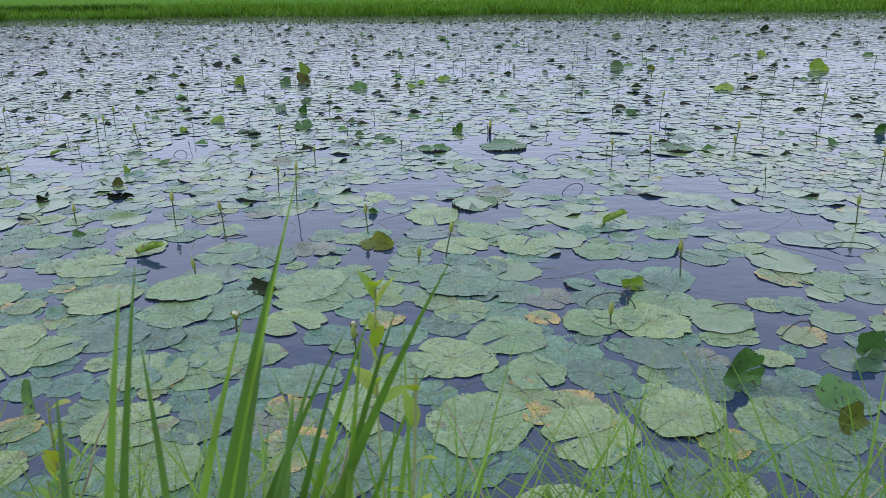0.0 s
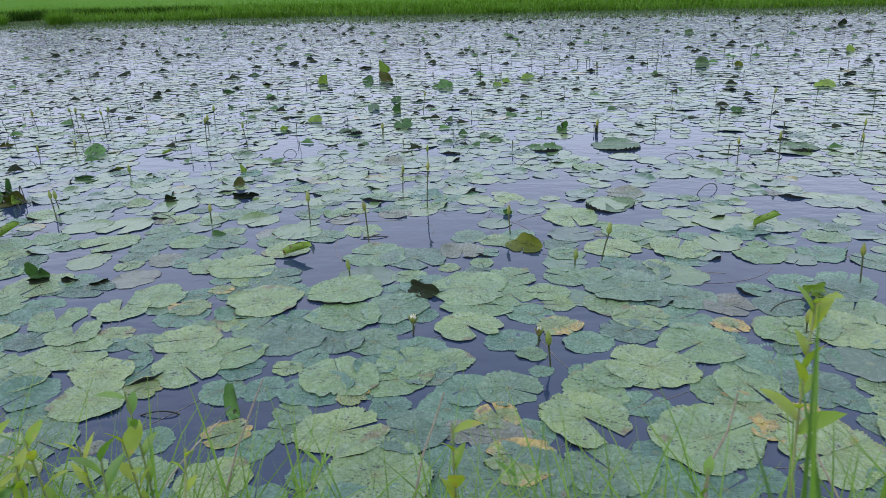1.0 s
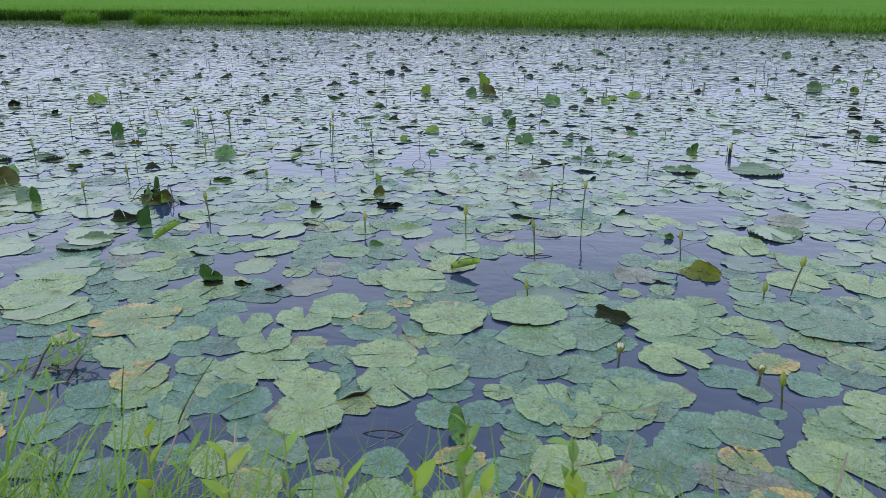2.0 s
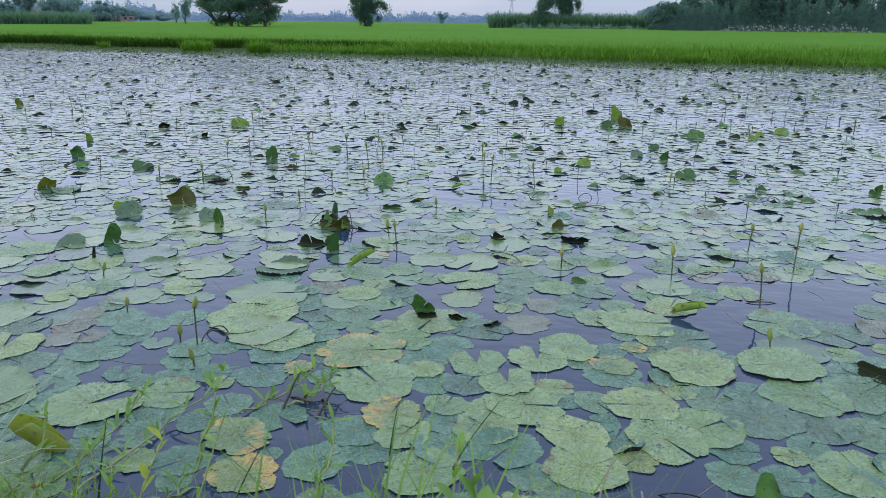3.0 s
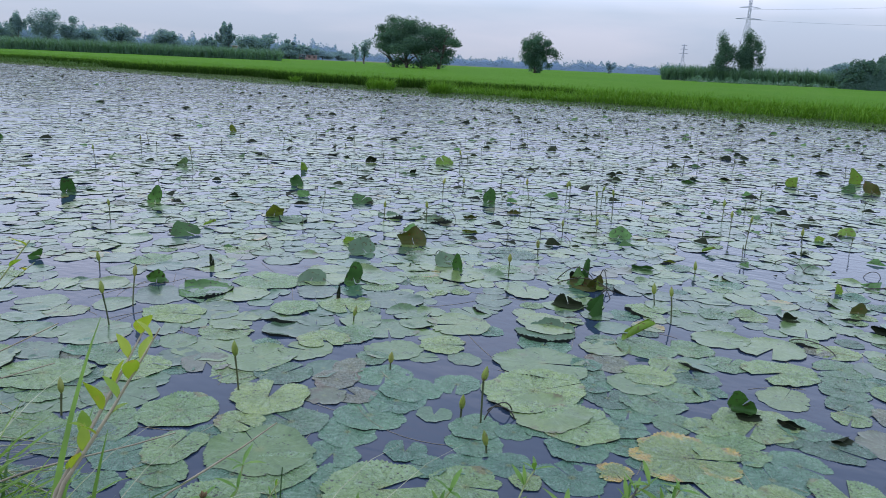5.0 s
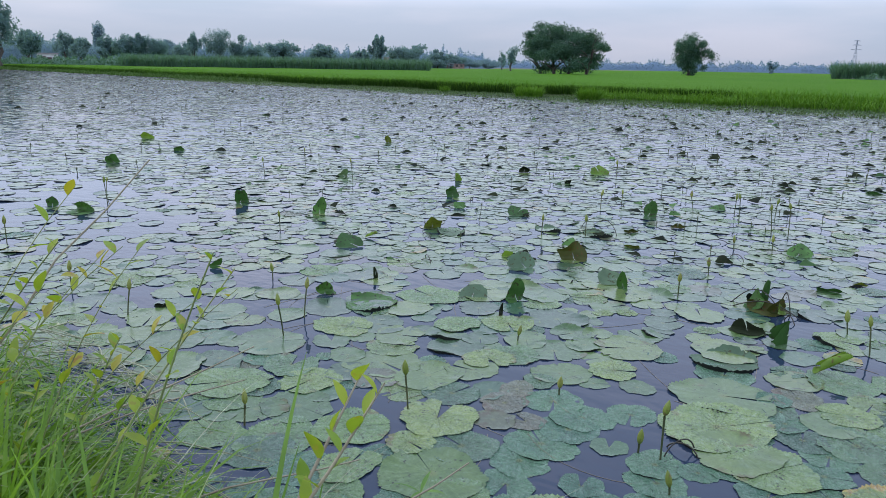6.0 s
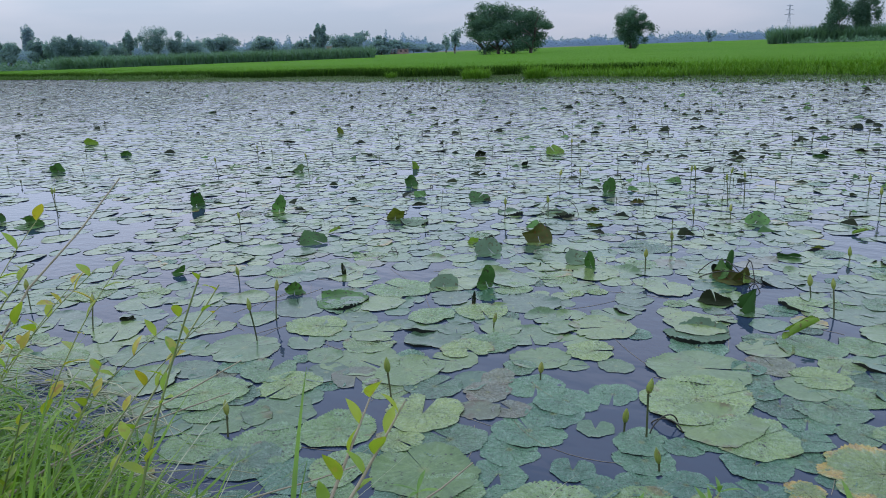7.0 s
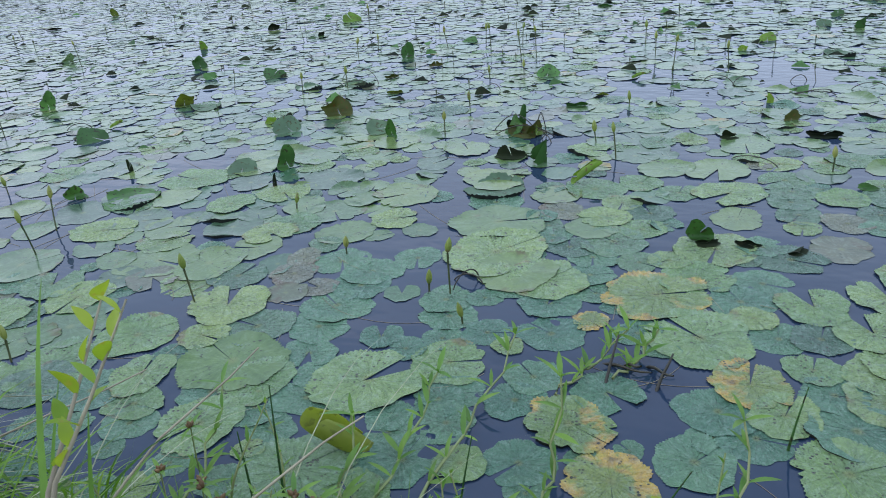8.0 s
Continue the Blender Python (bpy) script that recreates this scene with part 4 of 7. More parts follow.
        X, Y, Z = x * w * 0.55, roll * np.sin(a) * w * 0.36, roll * (1 - np.cos(a)) * w * 0.36
        t = math.atan2(h, w) * 0.9
        X, Z = X * math.cos(t) - Z * math.sin(t), X * math.sin(t) + Z * math.cos(t)
    else:
        # withered: one half flopped over the other, its rim ragged
        Y, Z = curl(x, y, -0.1, 0.18, radians(r.uniform(80, 150)))
        X = x * w * 0.5 * (1 + 0.10 * np.sin(5 * y + ph))
        Y, Z = Y * w * 0.40, Z * h * 0.55 * (1 + 0.25 * np.sin(4 * x + ph))
        return np.stack([X, Y, np.maximum(Z, -0.01) + 0.006 + z * w * 0.3], axis=1), f_, uv_
    Z = Z - Z.min() + 0.004
    return np.stack([X, Y, Z + z * w * 0.3], axis=1), f_, uv_


LEAF_FORMS = {
    "fold": "lily leaf folded upright out of the water",
    "cup": "lily leaf standing on edge in the water",
    "roll": "lily leaf rolled up above the water",
    "taco": "lily leaf doubled over and standing in water",
    "tilt": "lily leaf tilted off the water",
    "dish": "lily leaf floating with its toothed rim turned up",
    "stick": "lily leaf rolled tight and standing in water",
    "dark": "lily leaf crumpled on the water",
}
TONES = {
    "green": (RAISED, "dark green"),
    "light": (RAISED_LIGHT, "yellow-green"),
    "pale": (RAISED_PALE, "pale grey-green"),
    "olive": (RAISED_OLIVE, "olive"),
    "brown": (RAISED_BROWN, "brown-green"),
    "dark": (DARK_LEAF, "withered blackish"),
}


def raised_leaf(x, y, w, h, turn, kind_, tone, s):
    v_, f_, uv_ = bent_leaf(w, h, kind_, s)
    ob = new("lily_leaf", quick_mesh("lily_leaf", v_, f_, TONES[tone][0], uv_, True, skirt(len(f_), 72) if kind_ == "dish" else None))
    wob = np.random.default_rng(s).uniform(-38, 38)
    ob.matrix_basis = pose(x, y, 0.0, 0, 0, turn + wob * (0.2 if kind_ == "roll" or s > 200 else 1.0))
    return tagged(ob, TONES[tone][1] + " " + LEAF_FORMS[kind_], "lily leaf", "raised lily leaves")


def leaf_clump(x, y):
    """Crumpled leaves grown together, with bare stalks arching over them."""
    root = new("lily_leaf_clump", None)
    root.location = (x, y, 0)
    for i, (dx, dy, w, h, turn, form, mat_) in enumerate(((0.0, 0.0, 0.20, 0.085, 10, "fold", RAISED_BROWN), (0.06, 0.03, 0.15, 0.10, 60, "fold", RAISED_BROWN), (-0.03, 0.10, 0.06, 0.18, 20, "stick", RAISED), (-0.05, 0.05, 0.14, 0.13, -40, "fold", RAISED), (0.09, -0.02, 0.10, 0.06, 100, "fold", RAISED_LIGHT), (-0.09, 0.14, 0.13, 0.09, 30, "dark", DARK_LEAF))):
        v_, f_, uv_ = bent_leaf(w, h, form, 900 + i)
        ob = part("leaf", quick_mesh("leaf", v_, f_, mat_, uv_), root)
        ob.matrix_basis = pose(dx, dy, 0.003 * i, 0, 0, turn)
    for ax, ay, bx, by, h in ((-0.24, 0.08, 0.12, 0.02, 0.12), (-0.22, -0.02, 0.26, -0.02, 0.07), (0.06, 0.10, 0.16, 0.02, 0.13), (0.14, -0.08, 0.24, -0.16, 0.04)):
        pts = [(ax + (bx - ax) * q / 12, ay + (by - ay) * q / 12, -0.02 + (h + 0.02) * math.sin(math.pi * q / 12)) for q in range(13)]
        part("stalk", quick_mesh("stalk", *tube(pts, [0.0035] * 13, 6), DEAD_STALK), root)
    return tagged(root, "clump of crumpled brown-green lily leaves with bare stalks", "lily leaf", "raised lily leaves")


def scroll_leaf(x, y):
    """A large leaf rolled into a trumpet that leans out of the water, its slit upwards."""
    along, side = Vector((-0.72, -0.31, 0.62)).normalized(), Vector((-0.39, 0.92, 0)).normalized()
    over = side.cross(along).normalized()
    if over.z < 0:
        over = -over
    v_, f_, uv_ = [], [], []
    n, m = 26, 30
    for i in range(n + 1):
        u = i / n
        for j in range(m + 1):
            q = 2 * j / m - 1
            a = q * 2.75
            rr = (0.022 + 0.024 * math.sin(math.pi * (0.12 + 0.72 * u))) * (1 + 0.05 * math.sin(9 * u + 3 * q)) * (1.0 - 0.12 * max(q, 0) ** 2)
            w = (u - 0.12) * 0.205 * (1 - 0.22 * q * q) + 0.02 * q
            p = along * w - over * rr * math.cos(a) + side * rr * math.sin(a)
            v_.append((p.x, p.y, p.z + 0.02 + 0.002 * math.sin(40 * q)))
            uv_.append((0.5 + 0.5 * q, u))
    f_ = [(i * (m + 1) + j, i * (m + 1) + j + 1, (i + 1) * (m + 1) + j + 1, (i + 1) * (m + 1) + j) for i in range(n) for j in range(m)]
    ob = new("lily_leaf", quick_mesh("lily_leaf", v_, f_, SCROLL, uv_))
    ob.location = (x, y, 0)
    return tagged(ob, "large yellow-green lily leaf rolled like a trumpet", "lily leaf", "raised lily leaves")


scroll_leaf(-4.03, 2.50)


def arched_stalk(x0, y0, x1, y1, h):
    """A bare leaf stalk that arches out of the water and back in."""
    h = h * 0.5
    pts = []
    for s in range(17):
        f_ = s / 16
        g_ = 0.5 - 0.5 * math.cos(math.pi * f_)
        pts.append((x0 + (x1 - x0) * g_, y0 + (y1 - y0) * g_, -0.02 + (h + 0.02) * math.sin(math.pi * f_) * (1.0 + 0.25 * (g_ - 0.5))))
    ob = new("arched_stalk", quick_mesh("arched_stalk", *tube(pts, [0.0032] * 17, 6), DEAD_STALK))
    return tagged(ob, "bare dark lily stalk arching over the water", "lily stalk", "bare lily stalks")


pad(-6.24, 3.24, 0.179, 52)
pad(-6.53, 3.59, 0.107, 84)
pad(-6.90, 3.82, 0.123, 37)
pad(-6.46, 3.86, 0.157, 142)
pad(-6.13, 3.68, 0.158, 22, "lime")
pad(-6.00, 3.84, 0.146, 22)
pad(-6.01, 3.48, 0.108, 142, "green", True)
pad(-5.69, 3.63, 0.126, 55)
pad(-5.79, 3.79, 0.134, 23)
pad(-5.57, 3.44, 0.178, 352)
pad(-5.30, 3.47, 0.156, 82, "lime")
pad(-5.86, 3.30, 0.048, 144, "young")
pad(-5.79, 3.39, 0.089, 330)
pad(-5.63, 3.24, 0.106, 288)
pad(-5.90, 3.12, 0.142, 112, "green", True)
pad(-5.68, 3.04, 0.142, 275, "lime")
pad(-5.46, 3.27, 0.115, 322, "bronze", True)
pad(-5.08, 3.39, 0.121, 79)
pad(-4.97, 3.16, 0.162, 112, "lime", True)
pad(-5.18, 3.67, 0.123, 193)
pad(-4.97, 3.54, 0.094, 99, "young")
pad(-4.84, 3.47, 0.104, 62, "bronze")
pad(-4.88, 3.63, 0.077, 38, "bronze")
pad(-4.78, 3.30, 0.090, 77, "bronze")
pad(-4.67, 3.38, 0.080, 172, "bronze", True)
pad(-4.51, 3.26, 0.133, 142, "young")
pad(-4.50, 3.57, 0.129, 333, "young")
pad(-4.68, 3.63, 0.123, 298, "young")
pad(-4.49, 3.44, 0.121, 290, "young")
pad(-4.35, 3.74, 0.103, 288, "young")
pad(-4.29, 3.42, 0.073, 112, "young", True)
pad(-4.09, 3.41, 0.103, 69, "young")
pad(-4.85, 3.78, 0.079, 111)
pad(-4.82, 3.93, 0.134, 225)
pad(-5.20, 3.84, 0.123, 322, "lime", True)
pad(-5.14, 3.97, 0.132, 263)
pad(-5.01, 4.17, 0.148, 307)
pad(-5.44, 4.36, 0.138, 316, "lime")
pad(-4.64, 4.14, 0.119, 31, "lime")
pad(-4.73, 4.47, 0.168, 218, "lime")
pad(-4.46, 4.03, 0.077, 241)
pad(-5.66, 4.15, 0.124, 352, "lime")
pad(-5.45, 3.87, 0.135, 182)
pad(-6.07, 4.18, 0.135, 64, "lime")
pad(-6.15, 4.47, 0.184, 170)
pad(-6.37, 4.16, 0.155, 32)
pad(-5.73, 3.94, 0.084, 336)
pad(-6.23, 4.02, 0.122, 311)
pad(-5.92, 3.63, 0.073, 197)
pad(-7.06, 4.11, 0.123, 108)
pad(-5.90, 4.74, 0.159, 327, "lime")
pad(-5.59, 5.00, 0.148, 206)
pad(-5.27, 4.63, 0.165, 317)
pad(-5.75, 4.48, 0.128, 305)
pad(-6.00, 4.58, 0.106, 183)
pad(-6.42, 4.94, 0.128, 149)
pad(-5.18, 5.37, 0.143, 112, "lime", True)
pad(-5.34, 5.15, 0.112, 215)
pad(-4.76, 4.69, 0.118, 155)
pad(-4.76, 5.00, 0.113, 58)
pad(-6.87, 4.51, 0.158, 109)
pad(-7.44, 4.81, 0.122, 292)
pad(-7.75, 4.70, 0.143, 15)
pad(-7.25, 5.00, 0.124, 16)
pad(-6.86, 4.97, 0.120, 225)
pad(-6.82, 5.17, 0.134, 100)
pad(-7.37, 4.26, 0.129, 192)
pad(-7.15, 4.38, 0.139, 169)
pad(-4.65, 5.30, 0.142, 123, "lime")
pad(-4.31, 4.79, 0.166, 359, "lime")
pad(-3.97, 4.96, 0.101, 70, "young")
pad(-3.73, 4.74, 0.144, 148)
pad(-3.51, 4.87, 0.110, 72)
pad(-3.91, 4.62, 0.123, 227)
pad(-4.20, 4.46, 0.137, 99, "young")
pad(-3.84, 4.42, 0.109, 128, "bronze")
pad(-4.11, 4.21, 0.210, 22, "lime")
pad(-3.56, 4.57, 0.098, 268)
pad(-3.41, 4.46, 0.108, 115)
pad(-3.62, 4.37, 0.118, 201, "lime")
pad(-3.65, 4.24, 0.121, 325)
pad(-3.42, 4.26, 0.101, 36)
pad(-3.40, 5.12, 0.140, 22, "lime")
pad(-3.13, 5.13, 0.172, 262, "lime", True)
pad(-3.06, 4.79, 0.162, 232, "lime", True)
pad(-3.30, 4.76, 0.106, 82)
pad(-2.99, 5.62, 0.161, 275, "lime")
pad(-2.79, 5.04, 0.122, 221)
pad(-2.76, 4.88, 0.118, 85)
pad(-2.77, 4.73, 0.104, 119)
pad(-2.60, 5.14, 0.117, 63)
pad(-2.43, 5.42, 0.125, 165)
pad(-2.53, 4.82, 0.111, 15)
pad(-3.01, 4.47, 0.118, 82)
pad(-2.74, 4.57, 0.107, 251)
pad(-2.54, 4.51, 0.103, 322, "bronze")
pad(-2.39, 4.64, 0.098, 343)
pad(-2.73, 4.41, 0.077, 264)
pad(-3.09, 4.11, 0.158, 262)
pad(-2.79, 4.07, 0.130, 345)
pad(-2.59, 4.22, 0.120, 6, "bronze")
pad(-3.81, 4.11, 0.086, 104, "young")
pad(-4.02, 3.88, 0.221, 52, "lime")
pad(-3.87, 3.89, 0.074, 347, "young")
pad(-3.59, 3.92, 0.104, 279, "young")
pad(-3.53, 4.10, 0.142, 147)
pad(-3.39, 3.91, 0.091, 339)
pad(-3.27, 3.96, 0.085, 223)
pad(-3.15, 3.82, 0.136, 294)
pad(-3.71, 4.00, 0.103, 105)
pad(-3.88, 3.71, 0.167, 68, "lime")
pad(-3.74, 3.67, 0.160, 52, "lime")
pad(-3.94, 3.46, 0.071, 159, "young")
pad(-3.86, 3.56, 0.081, 49, "young")
pad(-3.68, 3.48, 0.116, 82, "young", True)
pad(-3.52, 3.60, 0.079, 137, "young")
pad(-3.29, 3.64, 0.192, 22, "yellow")
pad(-2.90, 3.83, 0.107, 346, "young")
pad(-2.98, 3.66, 0.119, 119, "young")
pad(-2.73, 3.69, 0.129, 112, "green", True)
pad(-5.51, 2.83, 0.149, 3)
pad(-5.82, 2.83, 0.107, 16)
pad(-5.18, 2.85, 0.145, 52)
pad(-5.62, 2.69, 0.123, 61)
pad(-5.34, 2.58, 0.157, 282)
pad(-5.32, 2.47, 0.131, 130)
pad(-4.97, 2.63, 0.117, 104, "lime")
pad(-4.93, 2.77, 0.080, 34, "young")
pad(-4.91, 2.91, 0.093, 353, "lime")
pad(-4.74, 3.03, 0.131, 172)
pad(-4.69, 2.79, 0.183, 152, "lime")
pad(-4.53, 2.71, 0.123, 74)
pad(-4.44, 2.91, 0.103, 292, "young", True)
pad(-4.50, 3.09, 0.110, 21, "young")
pad(-4.23, 3.09, 0.081, 112, "young", True)
pad(-4.15, 2.82, 0.189, 52, "lime", True)
pad(-3.92, 2.99, 0.129, 19)
pad(-4.65, 2.61, 0.102, 60, "young")
pad(-4.58, 2.45, 0.136, 243, "lime")
pad(-4.45, 2.58, 0.103, 53, "young")
pad(-4.31, 2.67, 0.104, 14, "young")
pad(-4.34, 2.50, 0.078, 322, "young")
pad(-4.55, 2.27, 0.066, 176, "young")
pad(-4.17, 2.35, 0.156, 52)
pad(-4.04, 2.43, 0.062, 89, "young")
pad(-4.35, 2.25, 0.065, 359, "young")
pad(-4.35, 2.39, 0.047, 44, "lime")
pad(-3.97, 2.58, 0.083, 190, "young")
pad(-4.00, 2.66, 0.076, 278, "young")
pad(-3.88, 2.78, 0.083, 147, "young")
pad(-3.88, 2.48, 0.107, 82, "young")
pad(-4.87, 2.48, 0.091, 355)
pad(-4.81, 2.39, 0.087, 171, "young")
pad(-4.79, 2.27, 0.048, 87, "young")
pad(-4.03, 3.29, 0.105, 147, "young")
pad(-3.85, 3.21, 0.086, 13, "young")
pad(-3.62, 3.26, 0.119, 151, "young")
pad(-3.75, 3.14, 0.056, 89, "lime")
pad(-3.50, 3.38, 0.064, 320, "yellow")
pad(-3.11, 3.36, 0.180, 142, "lime")
pad(-2.93, 3.54, 0.078, 299, "lime")
pad(-3.23, 3.25, 0.059, 179, "young")
pad(-3.32, 3.34, 0.087, 11, "young")
pad(-2.85, 3.42, 0.094, 91, "young")
pad(-2.94, 3.12, 0.119, 87, "yellow")
pad(-2.84, 2.98, 0.106, 74, "lime")
pad(-2.75, 3.25, 0.087, 83)
pad(-2.55, 3.54, 0.128, 112, "lime", True)
pad(-2.55, 3.28, 0.109, 313)
pad(-3.36, 2.95, 0.107, 322, "young", True)
pad(-3.64, 2.84, 0.095, 51, "young")
pad(-3.85, 2.82, 0.102, 18, "young")
pad(-3.45, 2.77, 0.129, 334, "yellow")
pad(-3.03, 2.95, 0.112, 52, "young")
pad(-3.04, 2.82, 0.070, 203, "young")
pad(-2.92, 2.85, 0.102, 356, "young")
pad(-3.08, 2.70, 0.114, 52, "young")
pad(-3.26, 2.70, 0.042, 145, "young")
pad(-3.38, 2.63, 0.050, 324, "young")
pad(-3.55, 2.56, 0.097, 235, "young")
pad(-3.29, 2.56, 0.120, 284, "yellow")
pad(-3.71, 2.51, 0.073, 268, "lime")
pad(-2.65, 2.96, 0.134, 177, "young")
pad(-2.69, 2.76, 0.133, 33, "lime")
pad(-3.50, 2.45, 0.061, 75, "young")
pad(-7.08, 3.02, 0.152, 314, "lime")
pad(-7.61, 2.96, 0.144, 323)
pad(-7.40, 2.68, 0.092, 332)
pad(-6.64, 3.36, 0.104, 121)
pad(-6.87, 3.36, 0.139, 236)
pad(-6.64, 2.89, 0.147, 287)
pad(-6.53, 3.06, 0.118, 231, "young")
pad(-6.33, 2.70, 0.156, 293)
pad(-6.24, 2.92, 0.109, 190)
pad(-5.96, 2.77, 0.176, 235, "lime")
pad(-5.82, 2.69, 0.143, 246)
pad(-5.84, 2.50, 0.112, 96, "young")
pad(-7.93, 3.35, 0.159, 332)
pad(-7.43, 3.40, 0.141, 344)
pad(-8.07, 3.14, 0.137, 26)
pad(-6.90, 2.78, 0.126, 349)
pad(-6.64, 2.58, 0.131, 346)
pad(-2.46, 3.81, 0.133, 102, "lime", True)
pad(-2.34, 3.98, 0.138, 240, "lime")
pad(-2.03, 4.41, 0.177, 16, "lime")
pad(-2.10, 3.74, 0.115, 323, "young")
pad(-2.14, 4.00, 0.087, 45, "young")
pad(-2.03, 4.08, 0.061, 348, "yellow")
pad(-2.11, 3.85, 0.097, 240, "yellow")
pad(-1.79, 4.25, 0.143, 21)
pad(-1.94, 4.07, 0.109, 60, "young")
pad(-1.75, 3.95, 0.181, 228, "lime")
pad(-1.36, 4.10, 0.184, 204, "lime")
pad(-1.90, 5.04, 0.143, 268, "lime")
pad(-1.70, 4.96, 0.122, 333)
pad(-1.86, 4.71, 0.142, 78, "lime")
pad(-2.35, 5.66, 0.123, 1)
pad(-2.31, 4.85, 0.132, 332)
pad(-2.25, 4.42, 0.112, 4)
pad(-2.43, 3.35, 0.155, 12, "lime")
pad(-2.21, 3.18, 0.128, 315, "lime")
pad(-2.14, 2.96, 0.140, 41, "lime")
pad(-2.55, 3.12, 0.117, 291)
pad(-2.32, 2.85, 0.079, 281, "young")
pad(-2.15, 3.46, 0.088, 316)
pad(-1.97, 3.50, 0.144, 198, "lime")
pad(-1.86, 3.24, 0.150, 316, "lime")
pad(-1.73, 3.38, 0.155, 42)
pad(-1.67, 3.64, 0.122, 72)
pad(-1.97, 3.07, 0.083, 241, "yellow")
pad(-1.49, 3.53, 0.148, 119)
pad(-1.29, 3.79, 0.163, 321)
pad(-1.28, 3.52, 0.121, 278)
pad(-1.63, 3.06, 0.091, 169, "young")
pad(-1.42, 3.26, 0.062, 189, "lime")
pad(-1.46, 3.09, 0.086, 9, "young")
pad(-1.61, 3.24, 0.091, 12, "young")
pad(-1.50, 2.77, 0.087, 214, "yellow")
pad(-1.30, 4.63, 0.176, 175)
pad(-1.06, 4.58, 0.173, 311)
pad(-1.28, 4.29, 0.148, 218)
pad(-1.06, 3.89, 0.155, 49)
pad(-0.68, 3.69, 0.143, 306, "lime", True)
pad(-0.71, 4.15, 0.193, 188, "lime")
pad(-0.64, 3.94, 0.155, 3)
pad(-0.49, 4.07, 0.123, 301)
pad(-0.39, 3.85, 0.116, 297, "young")
pad(-0.20, 4.33, 0.119, 156)
pad(-0.49, 4.32, 0.123, 30)
pad(-0.30, 4.11, 0.102, 195, "lime")
pad(-0.16, 4.05, 0.100, 137, "young")
pad(0.10, 4.21, 0.199, 216)
pad(0.21, 4.42, 0.139, 283)
pad(0.41, 4.37, 0.137, 112)
pad(-0.02, 3.97, 0.111, 84)
pad(0.38, 4.07, 0.134, 175)
pad(0.13, 3.83, 0.127, 347)
pad(0.32, 3.83, 0.126, 34, "young")
pad(0.05, 3.68, 0.116, 41)
pad(0.34, 3.57, 0.174, 223)
pad(-0.26, 3.72, 0.099, 318, "yellow")
pad(-0.48, 3.56, 0.108, 184, "young")
pad(-0.14, 3.56, 0.106, 156, "young")
pad(0.15, 5.67, 0.159, 276, "lime", True)
pad(0.22, 5.07, 0.151, 308)
pad(-0.11, 5.38, 0.189, 279, "lime")
pad(-0.13, 5.03, 0.133, 24)
pad(0.10, 4.78, 0.151, 317, "lime")
pad(0.48, 4.79, 0.166, 70, "lime")
pad(0.73, 4.89, 0.135, 108, "lime")
pad(0.85, 5.27, 0.173, 301, "lime")
pad(0.91, 4.68, 0.129, 152)
pad(1.17, 4.18, 0.128, 287)
pad(0.81, 4.00, 0.123, 60)
pad(0.57, 3.99, 0.117, 314, "bronze")
pad(1.13, 3.95, 0.147, 63)
pad(0.75, 3.72, 0.140, 53)
pad(0.88, 3.75, 0.115, 177, "lime")
pad(-0.92, 3.35, 0.121, 121)
pad(-0.88, 3.43, 0.136, 195, "young")
pad(-1.10, 3.52, 0.115, 325)
pad(-1.09, 3.05, 0.061, 255, "yellow")
pad(-1.25, 3.10, 0.136, 2, "young")
pad(-1.18, 3.20, 0.152, 112, "lime")
pad(-0.94, 3.19, 0.127, 196)
pad(-0.83, 3.28, 0.118, 175)
pad(-1.00, 3.09, 0.067, 257, "young")
pad(-0.93, 2.98, 0.076, 126, "young")
pad(-1.29, 2.81, 0.083, 174)
pad(-1.08, 2.81, 0.154, 27, "lime")
pad(-1.39, 2.70, 0.090, 305, "young")
pad(-1.44, 2.51, 0.112, 128, "lime")
pad(-0.91, 2.57, 0.178, 276)
pad(-0.71, 2.98, 0.107, 354, "young")
pad(-0.66, 3.13, 0.112, 225, "young")
pad(-0.74, 3.36, 0.097, 243)
pad(-0.68, 2.62, 0.113, 219, "young")
pad(-0.52, 2.95, 0.084, 112, "yellow")
pad(-0.65, 2.84, 0.071, 328, "bronze")
pad(-0.50, 2.80, 0.105, 168, "bronze")
pad(-0.39, 2.85, 0.081, 328, "young")
pad(-0.43, 2.68, 0.120, 110, "yellow")
pad(-0.48, 2.57, 0.188, 312)
pad(-0.19, 2.94, 0.171, 306, "lime", True)
pad(-0.15, 3.15, 0.122, 283)
pad(-0.05, 3.29, 0.115, 220)
pad(0.10, 3.35, 0.176, 159, "lime")
pad(0.03, 3.06, 0.091, 50, "young")
pad(0.10, 2.97, 0.073, 277, "young")
pad(-0.14, 2.65, 0.140, 130)
pad(0.01, 2.55, 0.152, 238, "young")
pad(-0.20, 2.53, 0.098, 47)
pad(0.22, 2.85, 0.188, 29, "lime")
pad(0.33, 3.18, 0.099, 51)
pad(0.45, 3.23, 0.123, 291, "lime")
pad(0.60, 3.42, 0.147, 63, "young")
pad(0.71, 3.22, 0.132, 324)
pad(0.40, 3.06, 0.105, 133, "yellow")
pad(0.61, 2.79, 0.172, 207, "lime")
pad(0.56, 2.93, 0.150, 126, "yellow")
pad(0.99, 3.42, 0.141, 33)
pad(1.12, 3.19, 0.140, 63)
pad(0.97, 2.93, 0.153, 223, "lime")
pad(1.35, 3.79, 0.162, 33, "lime")
pad(1.02, 3.73, 0.174, 144, "lime")
pad(1.23, 4.29, 0.138, 64, "young")
